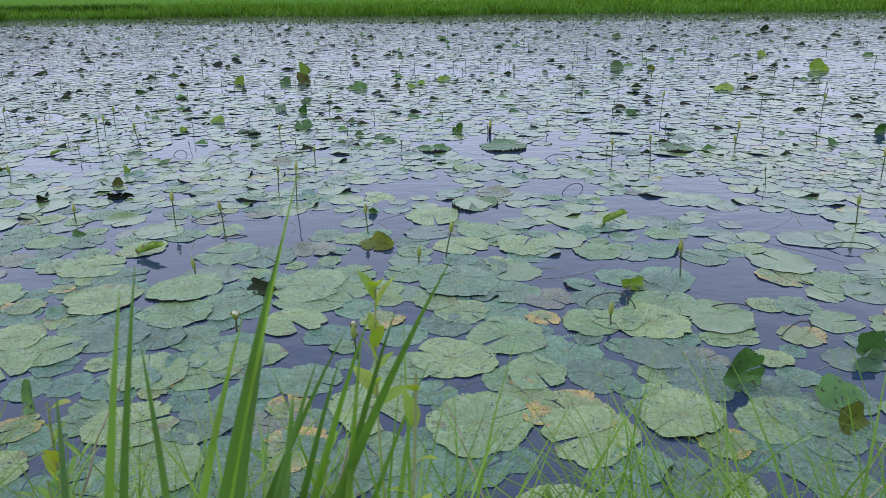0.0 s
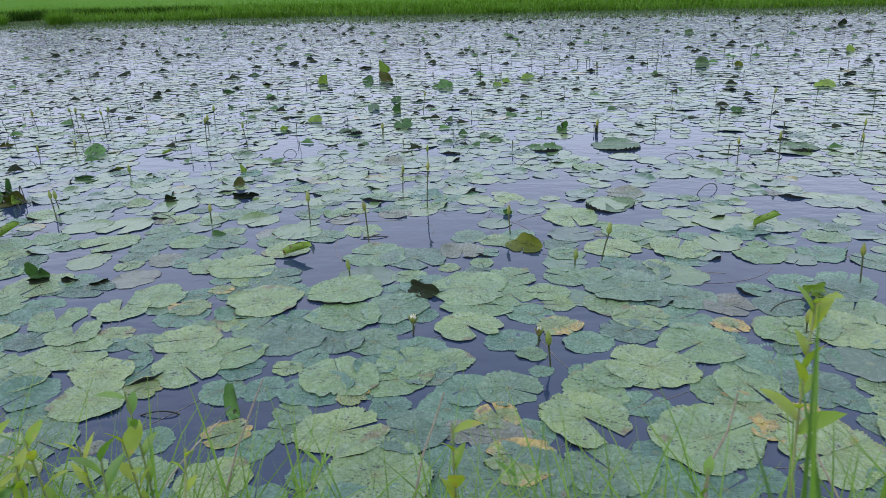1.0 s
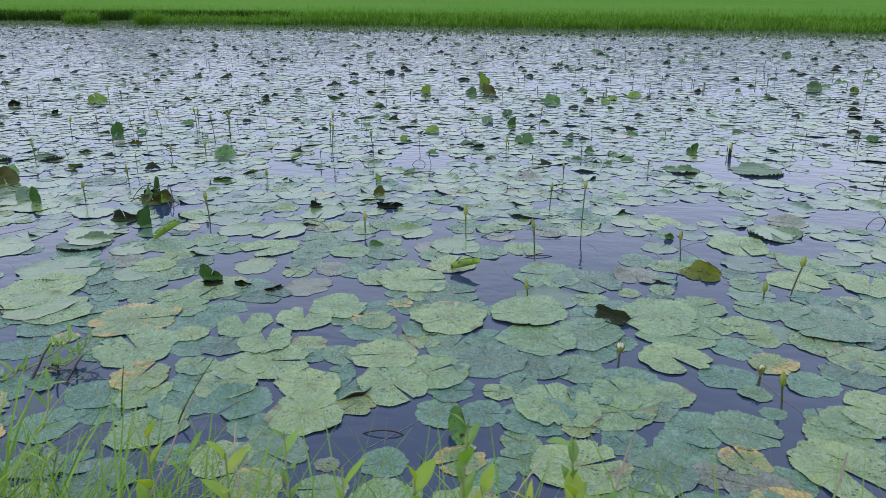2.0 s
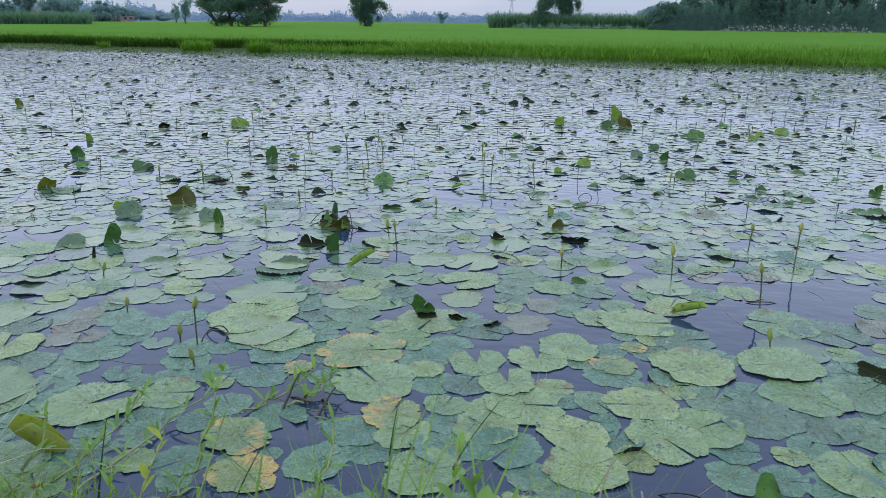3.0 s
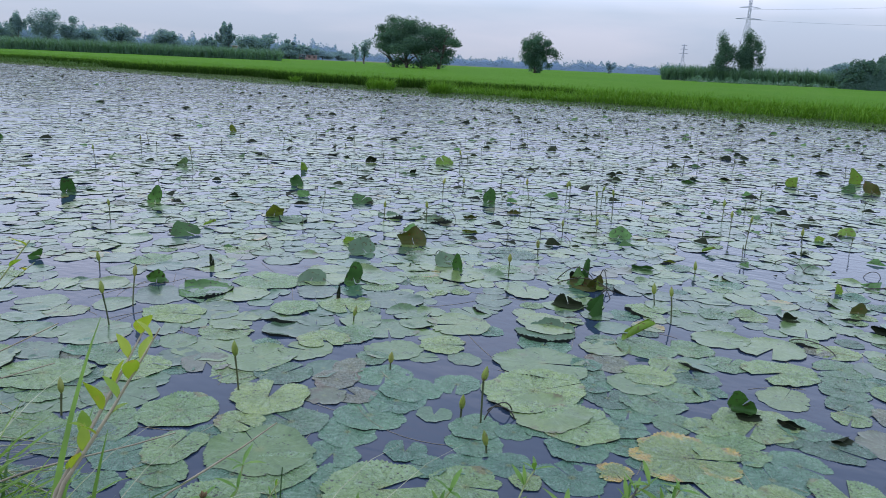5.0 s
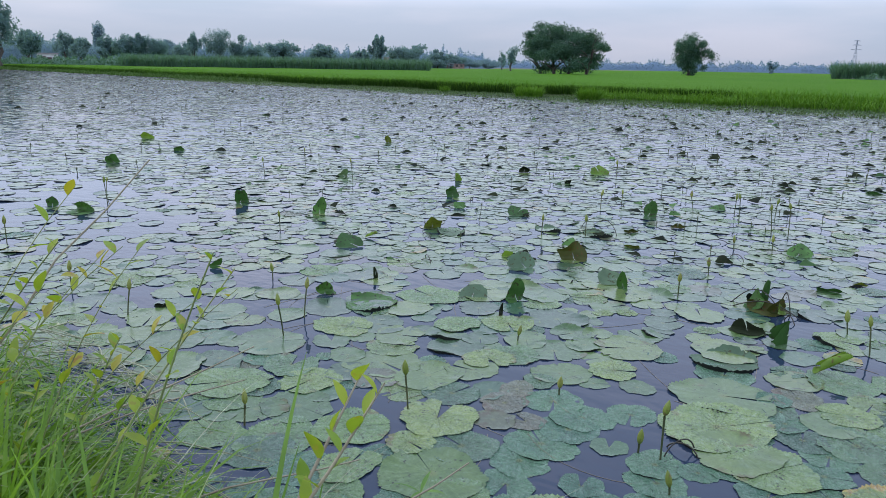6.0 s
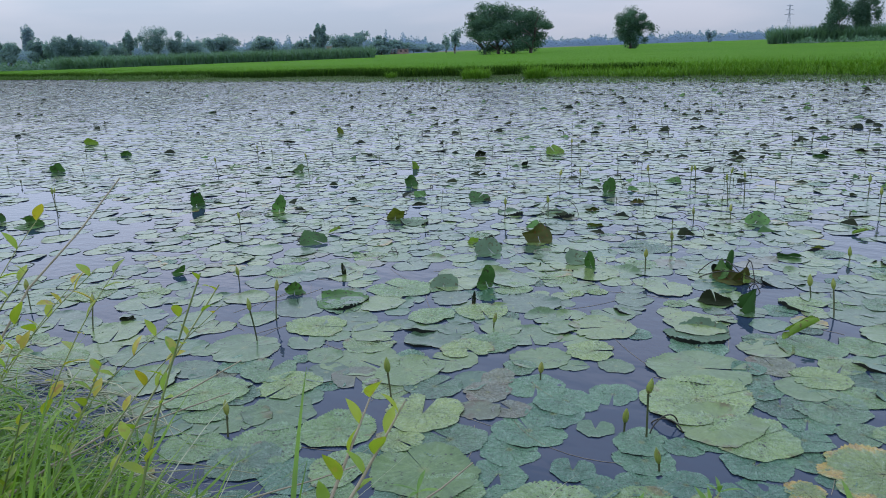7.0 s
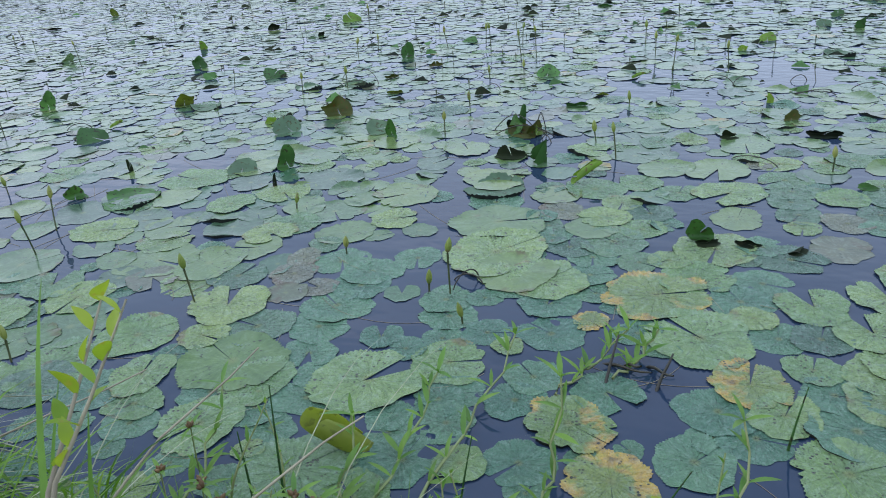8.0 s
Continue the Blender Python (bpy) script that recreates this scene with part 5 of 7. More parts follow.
pad(1.91, 4.53, 0.176, 117, "lime")
pad(1.84, 4.30, 0.130, 108, "yellow")
pad(2.09, 4.22, 0.149, 8)
pad(1.88, 3.74, 0.113, 7)
pad(1.67, 3.59, 0.102, 341, "yellow")
pad(1.46, 3.37, 0.078, 298, "lime")
pad(1.51, 3.22, 0.080, 288, "young")
pad(1.30, 2.90, 0.135, 63)
pad(1.42, 2.93, 0.120, 303)
pad(1.45, 2.78, 0.109, 290)
pad(1.36, 2.62, 0.131, 343)
pad(1.38, 2.53, 0.108, 57, "young")
pad(1.08, 2.75, 0.089, 210, "yellow")
pad(2.34, 4.39, 0.108, 178)
pad(2.45, 4.90, 0.155, 206)
pad(2.22, 4.90, 0.156, 337)
pad(2.20, 4.08, 0.129, 273)
pad(1.79, 3.36, 0.107, 348)
pad(0.92, 2.54, 0.101, 42)
pad(1.19, 2.70, 0.107, 234, "young")
pad(-2.15, 4.63, 0.092, 324)
pad(-2.00, 4.85, 0.096, 293)
pad(-1.76, 2.71, 0.083, 208, "young")
pad(-2.17, 2.68, 0.126, 334)
pad(-2.16, 2.50, 0.099, 149, "yellow")
pad(-1.95, 2.66, 0.041, 312, "bronze")
pad(-0.39, 3.44, 0.060, 132)
pad(-0.35, 3.29, 0.046, 266, "young")
pad(0.52, 3.76, 0.075, 296, "yellow")
pad(-0.18, 4.68, 0.097, 30)
pad(1.10, 4.62, 0.090, 238)
pad(1.29, 3.55, 0.076, 10)
pad(1.77, 3.92, 0.101, 307)
pad(1.62, 2.84, 0.067, 153, "young")
pad(-6.05, 2.54, 0.079, 86)
pad(-5.58, 2.43, 0.122, 172)
pad(-4.93, 4.36, 0.098, 230)
pad(-3.60, 5.32, 0.130, 328)
pad(-3.50, 5.61, 0.112, 66)
pad(-3.39, 6.08, 0.135, 138)
pad(-5.53, 6.05, 0.156, 324)
pad(-5.15, 6.19, 0.172, 213)
pad(-4.30, 6.97, 0.151, 148)
pad(-3.58, 5.93, 0.133, 214)

arched_stalk(0.74, 3.92, 0.98, 3.87, 0.153)
arched_stalk(1.33, 3.90, 1.56, 3.88, 0.048)
arched_stalk(-1.90, 2.87, -1.72, 2.89, 0.033)
arched_stalk(-2.71, 6.90, -2.39, 6.90, 0.047)
arched_stalk(2.25, 4.78, 2.54, 4.69, 0.086)
arched_stalk(-2.70, 6.85, -2.40, 7.02, 0.046)
arched_stalk(-6.51, 7.11, -6.08, 6.99, 0.256)
arched_stalk(-1.48, 4.90, -1.26, 4.97, 0.018)
arched_stalk(-4.12, 3.58, -3.98, 3.57, 0.077)
arched_stalk(1.57, 3.58, 1.75, 3.68, 0.099)
arched_stalk(-4.09, 3.49, -4.02, 3.63, 0.115)
flower(-0.93, 3.60, 0.05, 14)
flower(-0.36, 3.52, 0.04, 8)

bud(-1.86, 5.22, 0.22)
bud(-1.38, 4.83, 0.27)
bud(-2.55, 5.21, 0.14)
bud(-3.70, 5.25, 0.22)
bud(-1.35, 6.00, 0.21)
bud(-1.11, 5.59, 0.33)
bud(-1.28, 7.02, 0.14)
bud(-0.51, 5.02, 0.19)
bud(0.01, 4.57, 0.23)
bud(1.30, 4.30, 0.21)
bud(-0.31, 3.33, 0.16)
bud(1.66, 6.82, 0.28)
bud(1.34, 6.86, 0.22)
bud(2.18, 8.82, 0.39)
bud(0.83, 3.69, 0.12)
bud(-0.14, 4.50, 0.08)
bud(-4.92, 8.13, 0.31)
bud(-5.03, 7.99, 0.30)
bud(-3.60, 7.67, 0.30)
bud(-3.15, 7.60, 0.26)
bud(-5.65, 8.81, 0.23)
bud(0.32, 8.21, 0.13)
bud(2.56, 7.43, 0.14)
bud(2.66, 7.72, 0.21)
bud(-5.12, 3.13, 0.23)
bud(-4.09, 3.46, 0.25)
bud(-4.18, 3.45, 0.11)
bud(-4.70, 3.71, 0.09)
bud(-4.91, 5.58, 0.17)
bud(-3.87, 5.55, 0.14)
bud(-3.81, 8.23, 0.22)
bud(-3.97, 8.80, 0.23)
bud(-1.65, 9.56, 0.24)
bud(-6.81, 8.53, 0.17)
bud(-6.84, 8.10, 0.21)
bud(-6.00, 8.58, 0.24)
bud(-5.48, 8.45, 0.29)
bud(-6.60, 6.54, 0.20)
bud(-6.30, 6.81, 0.20)
bud(-3.80, 6.49, 0.09)
bud(-1.90, 8.17, 0.13)
bud(-3.96, 3.25, 0.07)
bud(-7.95, 2.95, 0.20)
bud(-7.21, 2.94, 0.22)
bud(-6.26, 3.35, 0.25)
bud(-6.41, 3.62, 0.24)
bud(-7.21, 4.01, 0.12)
bud(-5.22, 8.73, 0.24)
bud(-5.10, 7.21, 0.12)
bud(-4.85, 7.42, 0.13)
bud(-5.24, 4.16, 0.06)
bud(-5.53, 2.56, 0.15)
bud(-10.81, 4.63, 0.29)
bud(-9.63, 3.19, 0.23)
bud(-4.95, 6.23, 0.14)
bud(-11.51, 4.97, 0.17)
bud(-11.37, 7.10, 0.24)
bud(-11.85, 8.21, 0.25)
bud(-10.09, 7.52, 0.31)
bud(-7.70, 10.14, 0.28)
bud(-8.42, 5.03, 0.19)
bud(2.63, 5.18, 0.20)
bud(3.37, 6.38, 0.24)
bud(4.13, 9.32, 0.23)
bud(-1.38, 4.30, 0.09)

raised_leaf(-9.87, 5.64, 0.16, 0.17, 39, "fold", "green", 101)
raised_leaf(-10.54, 4.23, 0.32, 0.10, 40, "fold", "green", 102)
raised_leaf(-8.82, 5.86, 0.16, 0.16, 40, "fold", "green", 103)
raised_leaf(-6.71, 4.05, 0.13, 0.08, 39, "fold", "green", 118)
raised_leaf(-7.22, 3.17, 0.09, 0.06, 39, "dark", "dark", 120)
raised_leaf(-11.07, 4.18, 0.12, 0.11, 39, "fold", "green", 121)
raised_leaf(-13.90, 6.26, 0.19, 0.14, 39, "fold", "green", 122)
raised_leaf(-14.62, 7.79, 0.18, 0.10, 39, "fold", "green", 123)
raised_leaf(-16.87, 8.49, 0.25, 0.13, 39, "fold", "light", 124)
raised_leaf(-7.78, 3.93, 0.09, 0.08, 39, "fold", "green", 125)
raised_leaf(-4.33, 5.20, 0.20, 0.10, 41, "dark", "dark", 127)
raised_leaf(-4.12, 5.12, 0.11, 0.13, 30, "taco", "green", 128)
raised_leaf(-3.79, 4.84, 0.19, 0.11, 40, "roll", "light", 129)
raised_leaf(-3.17, 4.24, 0.12, 0.13, 17, "fold", "green", 130)
raised_leaf(-3.13, 4.16, 0.11, 0.05, 17, "dark", "dark", 131)
raised_leaf(-2.96, 4.18, 0.10, 0.06, 18, "dark", "dark", 132)
raised_leaf(-2.77, 4.15, 0.11, 0.04, 18, "dark", "dark", 133)
raised_leaf(-0.42, 4.80, 0.23, 0.075, 0, "cup", "olive", 142)
raised_leaf(-0.94, 4.10, 0.20, 0.08, 1, "dark", "dark", 142)
raised_leaf(1.00, 4.16, 0.14, 0.12, 0, "fold", "light", 144)
raised_leaf(1.27, 3.20, 0.17, 0.17, 0, "fold", "green", 145)
raised_leaf(1.89, 3.44, 0.18, 0.11, 0, "fold", "green", 146)
raised_leaf(1.56, 2.87, 0.16, 0.09, 0, "cup", "olive", 147)
raised_leaf(1.59, 3.05, 0.18, 0.13, 2, "tilt", "green", 148)
raised_leaf(-1.52, 2.93, 0.11, 0.11, 0, "fold", "green", 149)
raised_leaf(-1.77, 4.60, 0.18, 0.07, 1, "roll", "light", 150)
raised_leaf(1.10, 5.21, 0.17, 0.09, 0, "roll", "light", 151)
raised_leaf(5.72, 13.26, 0.31, 0.17, -5, "fold", "light", 152)
raised_leaf(4.19, 8.13, 0.19, 0.12, -2, "fold", "green", 153)
raised_leaf(-13.34, 11.55, 0.13, 0.175, 45, "fold", "olive", 201)
raised_leaf(-13.26, 10.14, 0.22, 0.074, 48, "dark", "dark", 202)
raised_leaf(-10.53, 7.75, 0.14, 0.126, 48, "fold", "pale", 203)
raised_leaf(-9.04, 9.92, 0.16, 0.114, 35, "fold", "dark", 204)
raised_leaf(-8.17, 10.54, 0.25, 0.109, 30, "tilt", "light", 205)
raised_leaf(-8.02, 9.41, 0.08, 0.076, 32, "fold", "dark", 206)
raised_leaf(-8.47, 7.56, 0.16, 0.154, 41, "fold", "green", 207)
raised_leaf(-9.20, 8.57, 0.09, 0.109, 40, "taco", "light", 208)
raised_leaf(-7.97, 7.07, 0.13, 0.078, 40, "tilt", "green", 209)
raised_leaf(-7.30, 7.19, 0.21, 0.094, 36, "tilt", "green", 210)
raised_leaf(-6.29, 8.15, 0.13, 0.190, 27, "cup", "green", 211)
raised_leaf(-5.82, 7.74, 0.13, 0.071, 25, "dark", "brown", 212)
raised_leaf(-7.54, 6.13, 0.16, 0.146, 42, "fold", "olive", 213)
raised_leaf(-7.24, 6.04, 0.24, 0.024, 41, "dish", "pale", 214)
raised_leaf(-7.56, 5.07, 0.22, 0.162, 49, "tilt", "green", 215)
raised_leaf(-7.64, 5.42, 0.10, 0.038, 47, "roll", "light", 216)
raised_leaf(-6.13, 5.51, 0.20, 0.125, 36, "tilt", "pale", 217)
raised_leaf(-6.39, 5.70, 0.09, 0.047, 37, "fold", "light", 218)
raised_leaf(-5.96, 5.99, 0.23, 0.152, 33, "fold", "brown", 219)
raised_leaf(-5.42, 5.58, 0.17, 0.105, 30, "tilt", "pale", 220)
raised_leaf(-5.29, 5.52, 0.08, 0.129, 30, "fold", "green", 221)
raised_leaf(-6.68, 6.79, 0.25, 0.024, 34, "dish", "pale", 222)
raised_leaf(-6.23, 6.93, 0.27, 0.024, 31, "dish", "pale", 223)
raised_leaf(-5.78, 6.68, 0.14, 0.042, 28, "dark", "olive", 224)
raised_leaf(-6.06, 7.23, 0.12, 0.068, 28, "dark", "brown", 225)
raised_leaf(-5.70, 4.80, 0.12, 0.155, 37, "fold", "green", 226)
raised_leaf(-5.93, 4.66, 0.18, 0.100, 40, "tilt", "pale", 227)
raised_leaf(-6.32, 4.09, 0.34, 0.024, 48, "dish", "green", 228)
raised_leaf(-4.26, 4.65, 0.33, 0.024, 23, "dish", "pale", 229)
raised_leaf(-6.70, 4.52, 0.04, 0.086, 47, "stick", "dark", 230)
raised_leaf(-5.56, 4.45, 0.03, 0.079, 38, "stick", "dark", 231)
raised_leaf(-4.62, 7.38, 0.19, 0.130, 17, "tilt", "green", 232)
raised_leaf(-4.17, 6.41, 0.16, 0.060, 16, "dark", "green", 233)
raised_leaf(-4.04, 6.74, 0.09, 0.034, 14, "dark", "olive", 234)
raised_leaf(-3.84, 7.30, 0.11, 0.047, 11, "roll", "light", 235)
raised_leaf(-3.58, 12.27, 0.17, 0.145, 5, "taco", "light", 236)
raised_leaf(-4.46, 12.14, 0.16, 0.095, 10, "dark", "dark", 237)
raised_leaf(-4.83, 11.44, 0.17, 0.066, 12, "dark", "green", 238)
raised_leaf(-2.84, 13.39, 0.18, 0.228, 2, "taco", "light", 239)
raised_leaf(-2.89, 12.34, 0.19, 0.093, 2, "tilt", "green", 240)
raised_leaf(-2.61, 12.45, 0.22, 0.152, 1, "fold", "brown", 241)
raised_leaf(-3.29, 14.15, 0.25, 0.078, 3, "dark", "dark", 242)
raised_leaf(-1.59, 11.62, 0.24, 0.137, -5, "tilt", "green", 243)
raised_leaf(-0.38, 12.43, 0.21, 0.063, -10, "tilt", "pale", 244)
raised_leaf(-2.12, 10.41, 0.14, 0.069, -2, "tilt", "green", 245)
raised_leaf(-1.97, 9.63, 0.10, 0.108, -3, "taco", "green", 246)
raised_leaf(-2.30, 9.78, 0.14, 0.072, -1, "tilt", "pale", 247)
raised_leaf(-2.84, 9.00, 0.15, 0.067, 2, "tilt", "light", 248)
raised_leaf(-3.06, 8.51, 0.08, 0.064, 4, "fold", "light", 249)
raised_leaf(-1.75, 8.62, 0.21, 0.084, -5, "tilt", "green", 250)
raised_leaf(-2.26, 8.32, 0.25, 0.024, -2, "dish", "pale", 251)
raised_leaf(-2.85, 6.63, 0.05, 0.076, 3, "taco", "light", 252)
raised_leaf(-2.72, 6.20, 0.10, 0.058, 2, "fold", "brown", 253)
raised_leaf(-2.55, 5.87, 0.19, 0.101, 1, "dark", "dark", 254)
raised_leaf(-3.09, 5.75, 0.11, 0.079, 7, "dark", "dark", 255)
raised_leaf(-2.41, 4.98, 0.10, 0.039, -1, "dark", "green", 256)
raised_leaf(-0.71, 12.07, 0.12, 0.070, -9, "tilt", "light", 257)
raised_leaf(-0.39, 12.42, 0.19, 0.079, 1, "tilt", "light", 258)
raised_leaf(-0.83, 11.72, 0.12, 0.075, 3, "tilt", "light", 259)
raised_leaf(-0.04, 8.37, 0.11, 0.112, -1, "fold", "green", 260)
raised_leaf(0.30, 8.21, 0.04, 0.138, -4, "stick", "dark", 261)
raised_leaf(-0.79, 8.03, 0.17, 0.024, 5, "dish", "pale", 262)
raised_leaf(2.56, 13.86, 0.25, 0.143, -12, "fold", "pale", 263)
raised_leaf(3.08, 13.61, 0.14, 0.103, -14, "fold", "olive", 264)
raised_leaf(2.28, 10.96, 0.17, 0.053, -13, "dark", "dark", 265)
raised_leaf(1.96, 9.33, 0.12, 0.064, -14, "tilt", "green", 266)
raised_leaf(3.58, 11.19, 0.26, 0.083, -20, "tilt", "light", 267)
raised_leaf(4.31, 12.28, 0.17, 0.058, -21, "dark", "dark", 268)
raised_leaf(5.63, 15.67, 0.15, 0.116, -21, "fold", "light", 269)
raised_leaf(3.65, 20.45, 0.23, 0.141, -11, "fold", "pale", 270)
raised_leaf(7.90, 22.12, 0.22, 0.149, -21, "fold", "dark", 271)
raised_leaf(2.03, 7.45, 0.32, 0.024, -18, "dish", "pale", 272)
raised_leaf(-0.23, 7.49, 0.32, 0.024, 0, "dish", "green", 273)
raised_leaf(0.43, 7.59, 0.47, 0.024, -5, "dish", "pale", 274)
raised_leaf(0.17, 5.64, 0.32, 0.024, -4, "dish", "pale", 275)
raised_leaf(-0.54, 5.46, 0.06, 0.058, 4, "fold", "green", 276)
raised_leaf(-0.78, 9.44, 0.08, 0.040, 4, "dark", "dark", 277)
raised_leaf(0.64, 13.20, 0.12, 0.074, -4, "dark", "dark", 278)
leaf_clump(-4.38, 5.66)


stalk_rng = np.random.default_rng(19)
for i in range(34):
    x, y, a = stalk_rng.uniform(-8.5, 1.5), stalk_rng.uniform(4.8, 10.0), stalk_rng.uniform(-0.8, 0.8)
    ln = stalk_rng.uniform(0.10, 0.34)
    arched_stalk(x, y, x + ln * math.cos(a), y + ln * math.sin(a), stalk_rng.uniform(0.02, 0.13))

# ---- the many further leaves, too many to count
cell = {}
for x, y, r in placed:
    cell.setdefault((int(x // 0.6), int(y // 0.6)), []).append((x, y, r))


def crowded(x, y, r, share):
    i, j = int(x // 0.6), int(y // 0.6)
    for a in (i - 1, i, i + 1):
        for b_ in (j - 1, j, j + 1):
            for px, py, pr in cell.get((a, b_), ()):
                if (px - x) ** 2 + (py - y) ** 2 < (share * (pr + r)) ** 2:
                    return True
    return False


fill = np.random.default_rng(77)
levels = [(56, 3), (26, 1), (11, 1)]
shapes = [[disc(fill, sg, rg, fill.uniform(0.015, 0.09), 0.025 if lv == 0 else 0.0, fill.uniform(0.006, 0.012) if lv == 0 else 0.006, (0.0, 0.0, 0.0, 0.0, 0.0, 0.2)[q] if lv < 1 else (0.0, 0.0, 0.0, 0.0, 0.0, 0.08)[q] if lv < 2 else 0.0, fill.uniform(0.86, 1.0), lv < 1, 0, 0.024 if lv < 2 else 0.018) for q in range(6)] for lv, (sg, rg) in enumerate(levels)]
store = {(lv, kd, aw): [[], [], [], 0, []] for lv in range(3) for kd in PAD for aw in (False, True)}
kinds = ["green"] * 13 + ["lime"] * 6 + ["young"] * 4 + ["yellow"] * 1 + ["bronze"] * 1


# stretches of open water between the leaves
OPEN_A = [(-0.24, 5.18, 0.21), (1.56, 4.3, 0.22), (-2.63, 7.31, 0.26), (-1.52, 3.02, 0.09), (0.2, 7.73, 0.35), (2.35, 5.24, 0.17), (0.65, 3.79, 0.1), (0.24, 3.1, 0.07), (-1.59, 4.37, 0.16), (-1.72, 2.93, 0.11), (-0.31, 3.65, 0.08)]
OPEN_B = [(0.8, 4.44, 0.12), (-0.37, 3.38, 0.08), (-0.91, 5.31, 0.18), (-3.22, 3.0, 0.13), (-2.79, 3.93, 0.11), (-1.61, 4.73, 0.19), (-4.71, 3.2, 0.11), (-3.85, 3.42, 0.1), (-4.32, 3.02, 0.08), (-3.44, 5.16, 0.12), (-6.19, 3.35, 0.14)]
OPEN_C = [(-5.06, 2.87, 0.08), (-4.89, 4.87, 0.12), (-3.12, 4.93, 0.17), (-4.21, 3.2, 0.08), (-3.79, 6.9, 0.23), (-3.42, 2.96, 0.09), (-4.44, 3.64, 0.09), (-3.82, 3.34, 0.05), (-2.68, 7.57, 0.29), (-4.14, 5.54, 0.17), (-3.28, 6.79, 0.19)]
OPEN_D = [(-7.52, 3.25, 0.22), (-6.96, 3.4, 0.21), (-7.24, 4.02, 0.23), (-8.79, 3.64, 0.28), (-6.48, 4.03, 0.21), (-5.62, 3.76, 0.17), (0.85, 6.16, 0.26), (1.36, 5.58, 0.24), (0.3, 5.45, 0.22), (0.8, 4.44, 0.18)]
OPEN_E = [(1.87, 6.15, 0.27), (-0.29, 6.16, 0.25), (-1.24, 4.96, 0.2), (-6.17, 3.49, 0.2), (-5.46, 3.4, 0.17), (-6.65, 4.19, 0.23), (-6.3, 4.83, 0.24), (-5.86, 3.26, 0.16), (-6.67, 3.63, 0.2), (-4.99, 3.24, 0.13)]
OPEN_F = [(-0.42, 4.62, 0.16), (-0.42, 4.45, 0.10), (-3.19, 3.09, 0.15), (-3.14, 2.86, 0.1), (-3.28, 2.83, 0.08), (-3.51, 3.1, 0.08), (-4.28, 3.28, 0.08), (-4.48, 3.91, 0.1), (-2.69, 3.89, 0.1), (-3.74, 2.97, 0.06), (-5.18, 3.15, 0.05), (-2.83, 2.7, 0.07), (-3.41, 2.55, 0.04), (-1.66, 4.64, 0.13), (-0.3, 4.67, 0.1), (-0.38, 3.4, 0.09), (-0.3, 2.74, 0.05), (-1.61, 3.53, 0.06), (-1.79, 3.02, 0.09), (-1.86, 2.84, 0.08), (1.09, 4.45, 0.13), (0.8, 4.57, 0.12), (-3.25, 2.99, 0.12), (-2.86, 2.62, 0.06), (-2.27, 4.16, 0.1), (-1.28, 5.18, 0.16), (-1.67, 4.49, 0.1), (-1.24, 4.75, 0.08), (1.54, 4.14, 0.16), (1.33, 3.45, 0.08)]
OPEN = OPEN_A + OPEN_B + OPEN_C + OPEN_D + OPEN_E + OPEN_F


def fill_pads(x0, x1, y0, y1, step, size, share):
    for yy in np.arange(y0, y1, step):
        for xx in np.arange(x0, x1, step):
            x, y = xx + fill.uniform(-0.5, 0.5) * step, yy + fill.uniform(-0.5, 0.5) * step
            if y > far_shore(x) - 0.3 or y < near_shore(x) + 0.25:
                continue
            if math.degrees(math.atan2(-(x + 2.8), y - 0.5)) > 77 or math.degrees(math.atan2(x - 0.5, y - 0.2)) > 50:
                continue
            if y < 9.5 and any((x - ox) ** 2 + (y - oy) ** 2 < (orr + 0.05) ** 2 for ox, oy, orr in OPEN):
                continue
            patch = 0.5 + 0.5 * value_noise(x, y, 0.55, 3.0) + 0.35 * value_noise(x, y, 1.7, 9.0)
            if fill.random() > (0.0 + 1.25 * patch if y < 7 else 0.05 + 1.35 * patch):
                continue
            r = size * fill.uniform(0.6, 1.35)
            sparse = y < 4.7 and -6.6 < x < 1.8
            if sparse and fill.random() > 0.9 or crowded(x, y, r, 0.64 if sparse else share):
                continue
            cell.setdefault((int(x // 0.6), int(y // 0.6)), []).append((x, y, r))
            far_ = math.hypot(x + 1.5, y - 0.6)
            lv = 0 if far_ < 6.8 else 1 if far_ < 13 else 2
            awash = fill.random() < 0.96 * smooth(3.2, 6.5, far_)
            kd = "young" if sparse and fill.random() < 0.4 else kinds[int(fill.integers(len(kinds)))]
            v_, f_, uv_ = shapes[lv][int(fill.integers(6))]
            a, tx, ty = fill.uniform(0, 6.283), fill.normal(0, 0.004), fill.normal(0, 0.004)
            if lv and not awash and fill.random() < 0.04:
                tx, ty = fill.normal(0, 0.12), fill.normal(0, 0.12)
            dip = 0.0
            if lv and fill.random() < 0.85 * smooth(6.0, 9.0, far_):
                tx, ty, dip = fill.normal(0, 0.010), fill.normal(0, 0.010), 0.016 if lv > 1 else 0.008
            c_, s_ = math.cos(a), math.sin(a)
            X, Y = (v_[:, 0] * c_ - v_[:, 1] * s_) * r, (v_[:, 0] * s_ + v_[:, 1] * c_) * r
            Z = v_[:, 2] * r + dip * r * np.sin(3.0 * v_[:, 0] + 9.0 * a) * np.cos(2.6 * v_[:, 1] + 5.0 * a) + tx * X + ty * Y + (0.0006 + 0.002 * fill.random()) + abs(tx) * r * 0.4
            bag = store[(lv, kd, awash)]
            bag[0].append(np.stack([x + X, y + Y, Z], axis=1))
            bag[1].append(f_ + bag[3])
            bag[2].append(uv_)
            bag[3] += len(v_)
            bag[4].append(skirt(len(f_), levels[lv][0]))


